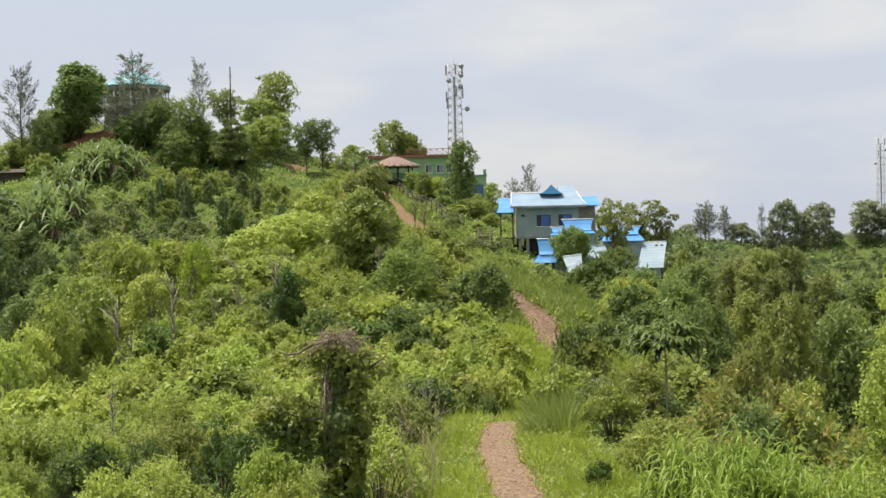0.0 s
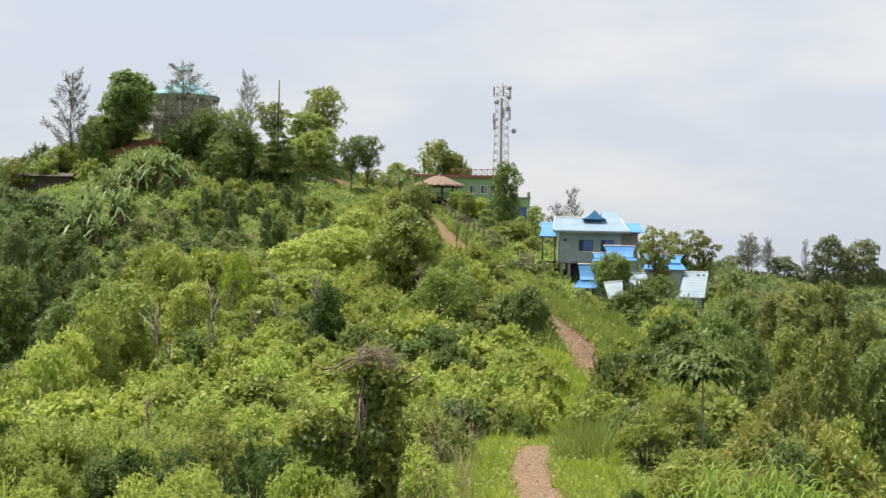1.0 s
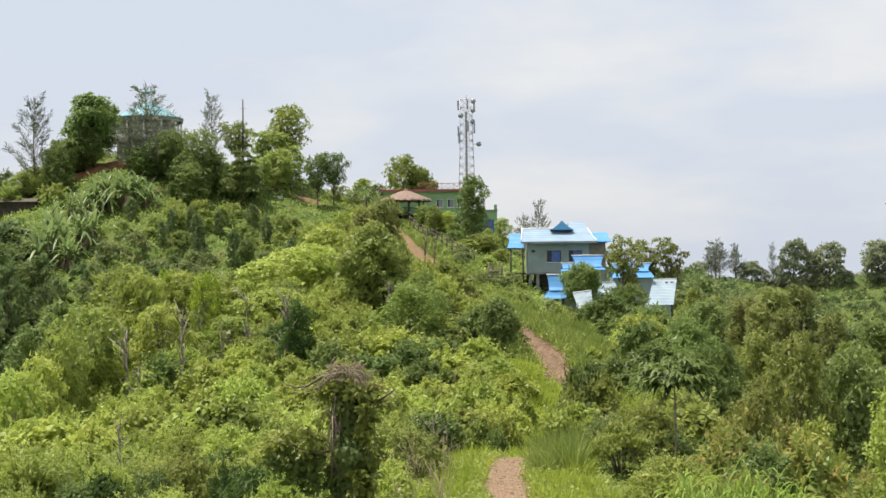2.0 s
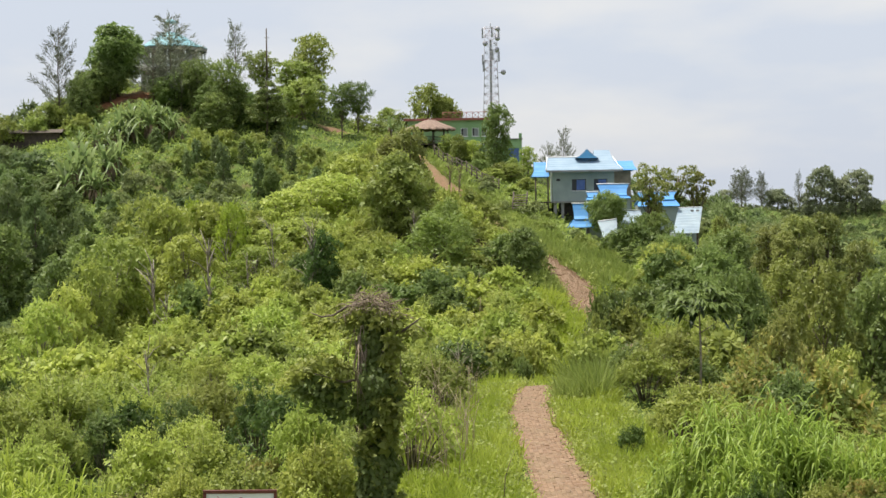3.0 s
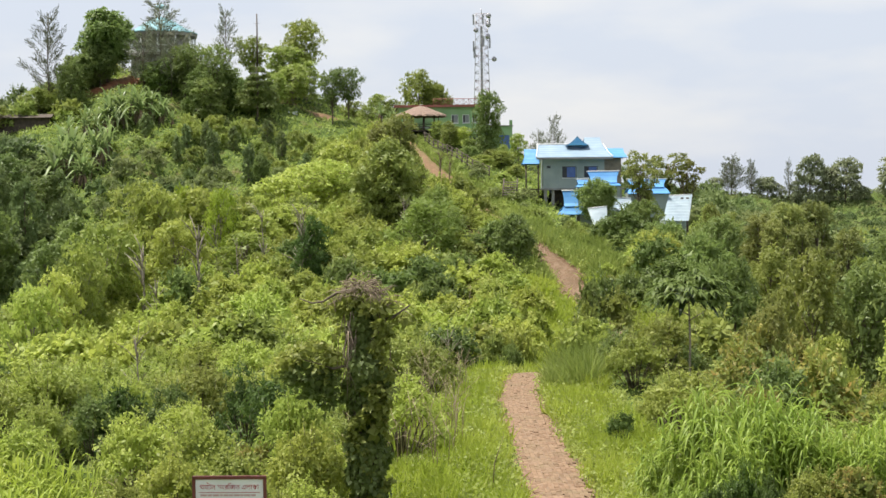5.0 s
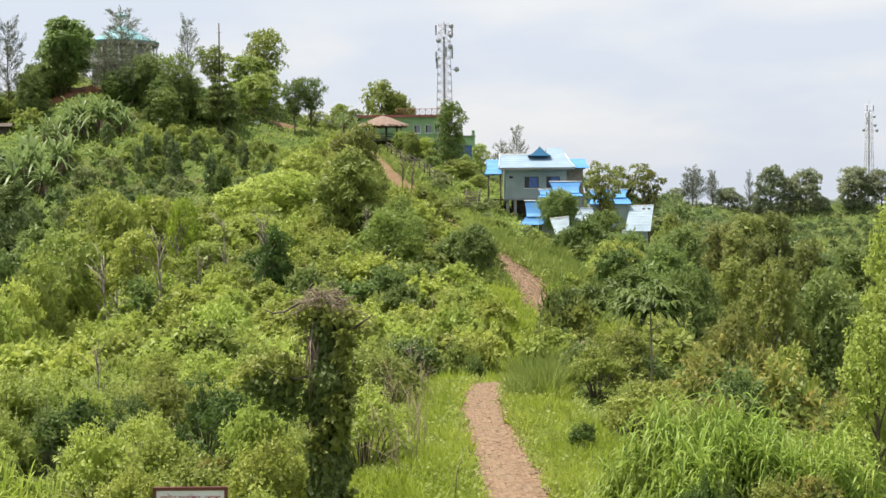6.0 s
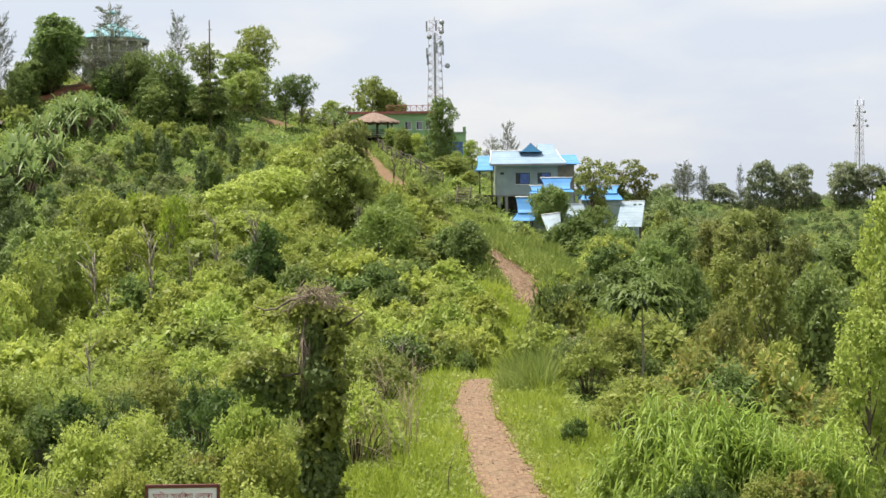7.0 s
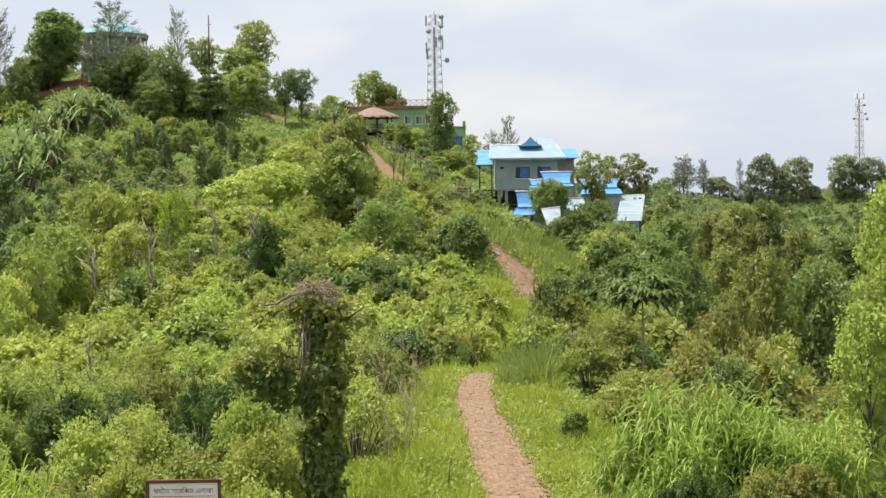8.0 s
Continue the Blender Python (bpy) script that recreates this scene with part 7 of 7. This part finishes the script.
for i in range(22):
    x_ = 50 + i * 2.6
    y_ = 297.5 + (x_ - 38) * 0.135
    part("wall_panel", boxes("wall_panel", [(x_, x_ + 2.5, y_, y_ + 0.2, g(x_ + 1, y_) - 0.5, g(x_ + 1, y_) + 0.45)]), WHITE, rw)

# ---- the sign ----
def stroke_verts(lines, wide):
    """A letter drawn as straight strokes of one width: vertices and faces."""
    V, F = [], []
    for line in lines:
        for (xa, za), (xb, zb) in zip(line, line[1:]):
            k = wide / 2 / math.hypot(xb - xa, zb - za)
            nx, nz, ex, ez = -(zb - za) * k, (xb - xa) * k, (xb - xa) * k * 0.5, (zb - za) * k * 0.5
            F.append([len(V) + i for i in range(4)])
            V += [(xa - nx - ex, za - nz - ez, 0.0), (xb - nx + ex, zb - nz + ez, 0.0), (xb + nx + ex, zb + nz + ez, 0.0), (xa + nx - ex, za + nz - ez, 0.0)]
    return np.array([(x, z, 0.0002 * (i // 4)) for i, (x, z, w) in enumerate(V)]), F


def glyph_verts(body, size):
    """The outline mesh of a run of letters in the built-in font: vertices and faces."""
    if body == "\u09aa":
        return stroke_verts([[(0.003, 0.046), (0.008, 0.058), (0.020, 0.064), (0.034, 0.061), (0.042, 0.050)], [(0.003, 0.046), (0.018, 0.042), (0.018, 0.030)],
                             [(0.043, 0.050), (0.021, 0.027)], [(0.018, 0.029), (0.061, 0.003)], [(0.0595, 0.0), (0.0595, 0.0688)], [(0.053, 0.060), (0.0726, 0.060)]], 0.0075)
    cu = bpy.data.curves.new("lettering_source", "FONT")
    cu.body, cu.size, cu.resolution_u = body, size, 2
    ob = new("lettering_source", cu)
    me = bpy.data.meshes.new_from_object(ob.evaluated_get(bpy.context.evaluated_depsgraph_get()))
    bpy.data.objects.remove(ob)
    v = np.array([tuple(q.co) for q in me.vertices]).reshape(-1, 3)
    f = [list(p.vertices) for p in me.polygons]
    bpy.data.meshes.remove(me)
    return v, f


def lettering(name, pieces, width, tall, spot, mat, parent):
    """A line of joined letters. Each piece: (letters, width factor, step back, mark), where a mark is a slanting stroke above ("over") or below ("under")."""
    V, F, base, x = [], [], 0, 0.0
    for body, wide, back, mark in pieces:
        if body == " ":
            x += 0.035
            continue
        v, f = glyph_verts(body, 0.1)
        v = v * [wide, 1, 1]
        x0, x1 = v[:, 0].min(), v[:, 0].max()
        x -= back
        V.append(v + [x - x0, 0, 0])
        F += [[i + base for i in p] for p in f]
        base += len(v)
        if mark:
            zb = (0.074, 0.104) if mark == "over" else (-0.022, 0.004)
            xa = x + (x1 - x0) * (0.55 if mark == "over" else 0.35)
            V.append(np.array([(xa, zb[1], 0), (xa + 0.012, zb[1], 0), (xa + 0.036, zb[0], 0), (xa + 0.024, zb[0], 0)]))
            F.append([base, base + 1, base + 2, base + 3])
            base += 4
        x += x1 - x0 - 0.002
    v = np.concatenate(V)
    lo, hi = v.min(0), v.max(0)
    v = (v - [(lo[0] + hi[0]) / 2, lo[1], 0]) * [width / (hi[0] - lo[0]), tall / (hi[1] - lo[1]), 1]
    return part(name, mesh_of(name, v, F), mat, parent, at=Matrix.Translation(spot) @ Matrix.Rotation(radians(90), 4, "X"))


def tourist_sign():
    s = thing("sign", "white notice board in a maroon frame with red and black lettering", "sign")
    x0, x1, y, z1 = -4.0, -2.98, 20.0, 6.17
    z0 = z1 - 0.80
    part("panel", boxes("panel", [(x0 + 0.03, x1 - 0.03, y, y + 0.02, z0 + 0.03, z1 - 0.03)]), SIGN_WHITE, s)
    part("frame", boxes("frame", [(x0, x1, y - 0.015, y + 0.03, z1 - 0.045, z1), (x0, x1, y - 0.015, y + 0.03, z0, z0 + 0.035), (x0, x0 + 0.042, y - 0.015, y + 0.03, z0 + 0.035, z1 - 0.035), (x1 - 0.042, x1, y - 0.015, y + 0.03, z0 + 0.035, z1 - 0.035)]), SIGN_FRAME, s, "maroon painted metal frame")
    for x in (x0 + 0.12, x1 - 0.12):
        part("post", tubes("post", [([(x, y + 0.05, g(x, y) - 0.3), (x, y + 0.05, z1 - 0.05)], 0.025)]), SIGN_FRAME, s)
    xm = (x0 + x1) / 2
    tourism = [("\u09aa", 1, 0, ""), ("\u09af", 1, 0, "over"), ("\u099f\u09a8", 1, 0, "")]
    lettering("red_lettering", tourism + [(" ", 1, 0, ""), ("\u09b8\u0982\u09b0", 1, 0, ""), ("\u09bf", 1, 0, ""), ("\u0995", 0.75, 0.042, ""), ("\u09b7", 0.75, 0.018, ""), ("\u09a4", 1, 0, ""), (" ", 1, 0, ""),
                                       ("\u098f\u09b2\u09be\u0995\u09be", 1, 0, "")], 0.82, 0.105, (xm, y - 0.004, z1 - 0.19), PRINT_RED, s)
    lettering("black_lettering", [("[", 1, 0, ""), ("\u09a8\u09c0\u09b2\u09be\u099a\u09b2", 1, 0, ""), (" ", 1, 0, "")] + tourism + [(" ", 1, 0, ""), ("\u09c7\u0995", 1, 0, ""), ("\u09a8", 0.7, 0, ""), ("\u09a6", 0.8, 0.02, "under"), ("]", 1, 0, "")],
              0.75, 0.135, (xm, y - 0.004, z1 - 0.575), PRINT_BLACK, s)
    part("rule_line", boxes("rule_line", [(xm - 0.42, xm + 0.42, y - 0.004, y - 0.001, z1 - 0.232, z1 - 0.224)]), PRINT_RED, s)
    rng = np.random.default_rng(4)
    for zz, w in ((0.265, 0.80), (0.33, 0.56), (0.395, 0.60), (0.62, 0.78), (0.68, 0.42)):
        x = xm - w / 2
        while x < xm + w / 2 - 0.05:
            b = rng.uniform(0.03, 0.09)
            part("print_bar", boxes("print_bar", [(x, min(x + b, xm + w / 2), y - 0.004, y - 0.001, z1 - zz - 0.014, z1 - zz + 0.012)]), PRINT_PINK, s)
            x += b + 0.012


tourist_sign()

# ---- the brick path ----
def path_mat():
    return plain_mat("path_earth", (0.165, 0.108, 0.066), (0.24, 0.16, 0.10), 1.5, 0.95, bump=0.6)



def brick_mat():
    m, n, l, b, o = nodes_of("worn_pinkish_brick")
    oi, ge = n.new("ShaderNodeObjectInfo"), n.new("ShaderNodeNewGeometry")
    sm = n.new("ShaderNodeMath")
    l.new(oi.outputs["Random"], sm.inputs[0])
    l.new(ge.outputs["Random Per Island"], sm.inputs[1])
    fr = n.new("ShaderNodeMath")
    fr.operation = "FRACT"
    l.new(sm.outputs[0], fr.inputs[0])
    r = ramp(n, [(0.0, (0.16, 0.094, 0.052)), (0.5, (0.205, 0.124, 0.07)), (1.0, (0.25, 0.162, 0.097))])
    l.new(fr.outputs[0], r.inputs[0])
    tcn = n.new("ShaderNodeTexCoord")
    nz = n.new("ShaderNodeTexNoise")
    nz.inputs["Scale"].default_value, nz.inputs["Detail"].default_value = 1.3, 6
    l.new(tcn.outputs["Object"], nz.inputs["Vector"])
    mx = n.new("ShaderNodeMixRGB")
    rr = ramp(n, [(0.45, (0, 0, 0)), (0.7, (0.6, 0.6, 0.6))])
    l.new(nz.outputs["Fac"], rr.inputs[0])
    l.new(rr.outputs[0], mx.inputs[0])
    l.new(r.outputs[0], mx.inputs[1])
    mx.inputs[2].default_value = (0.17, 0.128, 0.067, 1)
    l.new(mx.outputs[0], b.inputs["Base Color"])
    b.inputs["Roughness"].default_value = 0.9
    return m


BRICK = brick_mat()


def path_strip(name, y0, y1, half, mat, label, rise):
    ys = np.arange(y0, y1, 0.5)
    cols = np.linspace(-1, 1, 7)
    V = []
    for y in ys:
        half_ = half * float(path_spread(y))
        wl_, wr_ = half_ * (1 + 0.10 * math.sin(y * 0.9) + 0.06 * math.sin(y * 2.3)), half_ * (1 + 0.09 * math.sin(y * 0.7 + 2) + 0.06 * math.sin(y * 2.9))
        for c in cols:
            x = float(xc(y)) + c * (wl_ if c < 0 else wr_)
            V.append((x, y, g(x, y) + rise * (1 - 0.9 * abs(c) ** 4)))
    me = mesh_of(name, V, grid_faces(7, len(ys)))
    for p in me.polygons:
        p.use_smooth = True
    me.materials.append(mat)
    return tagged(new(name, me), label, "path", kind="structure")


path = path_strip("path", -39, 128, 0.86, path_mat(), "worn pinkish brick footpath with grassy edges", 0.05)


def lay_bricks():
    """Bricks in rows across the path: the nearest 300 singly, the rest joined."""
    rng = np.random.default_rng(77)
    bm = bmesh.new()
    bmesh.ops.create_cube(bm, size=1, matrix=Matrix.Diagonal((0.113, 0.232, 0.06, 1)))
    for f in list(bm.faces):
        if f.normal.z < -0.5:
            bm.faces.remove(f)
    bmesh.ops.bevel(bm, geom=[e for e in bm.edges if all(v.co.z > 0 for v in e.verts)], offset=0.012, segments=1, affect="EDGES")
    one = bpy.data.meshes.new("brick")
    bm.to_mesh(one)
    bm.free()
    one.materials.append(BRICK)
    base = np.array([v.co for v in one.vertices])
    polys = [list(p.vertices) for p in one.polygons]
    V, F, count, singles = [], [], 0, 0
    y = -12.0
    while y < 126:
        if not 66 < y < 92:
            for k in range(21):
                s = (k - 10) * 0.122 + rng.normal() * 0.008
                if abs(s) > (0.78 if y < 95 else 1.15) + rng.uniform(-0.12, 0.1) or rng.random() < 0.03:
                    continue
                x, yb = float(xc(y)) + s, y + (0.12 if k % 2 else 0) + rng.normal() * 0.01
                m = pose(x, yb, g(x, yb) + 0.03 + rng.normal() * 0.007, rng.normal() * 1.0, rng.normal() * 1.2, rng.normal() * 3)
                if y > 24.6 and singles < 300:
                    part("brick", one, None, path, at=m)
                    singles += 1
                else:
                    mm = np.array(m)
                    V.append(base @ mm[:3, :3].T + mm[:3, 3])
                    F += [[i + count for i in p] for p in polys]
                    count += len(base)
        y += 0.243
    me = mesh_of("brick_paving", np.concatenate(V), F)
    tagged(part("brick_paving", me, BRICK, path), kind="stuff")


lay_bricks()
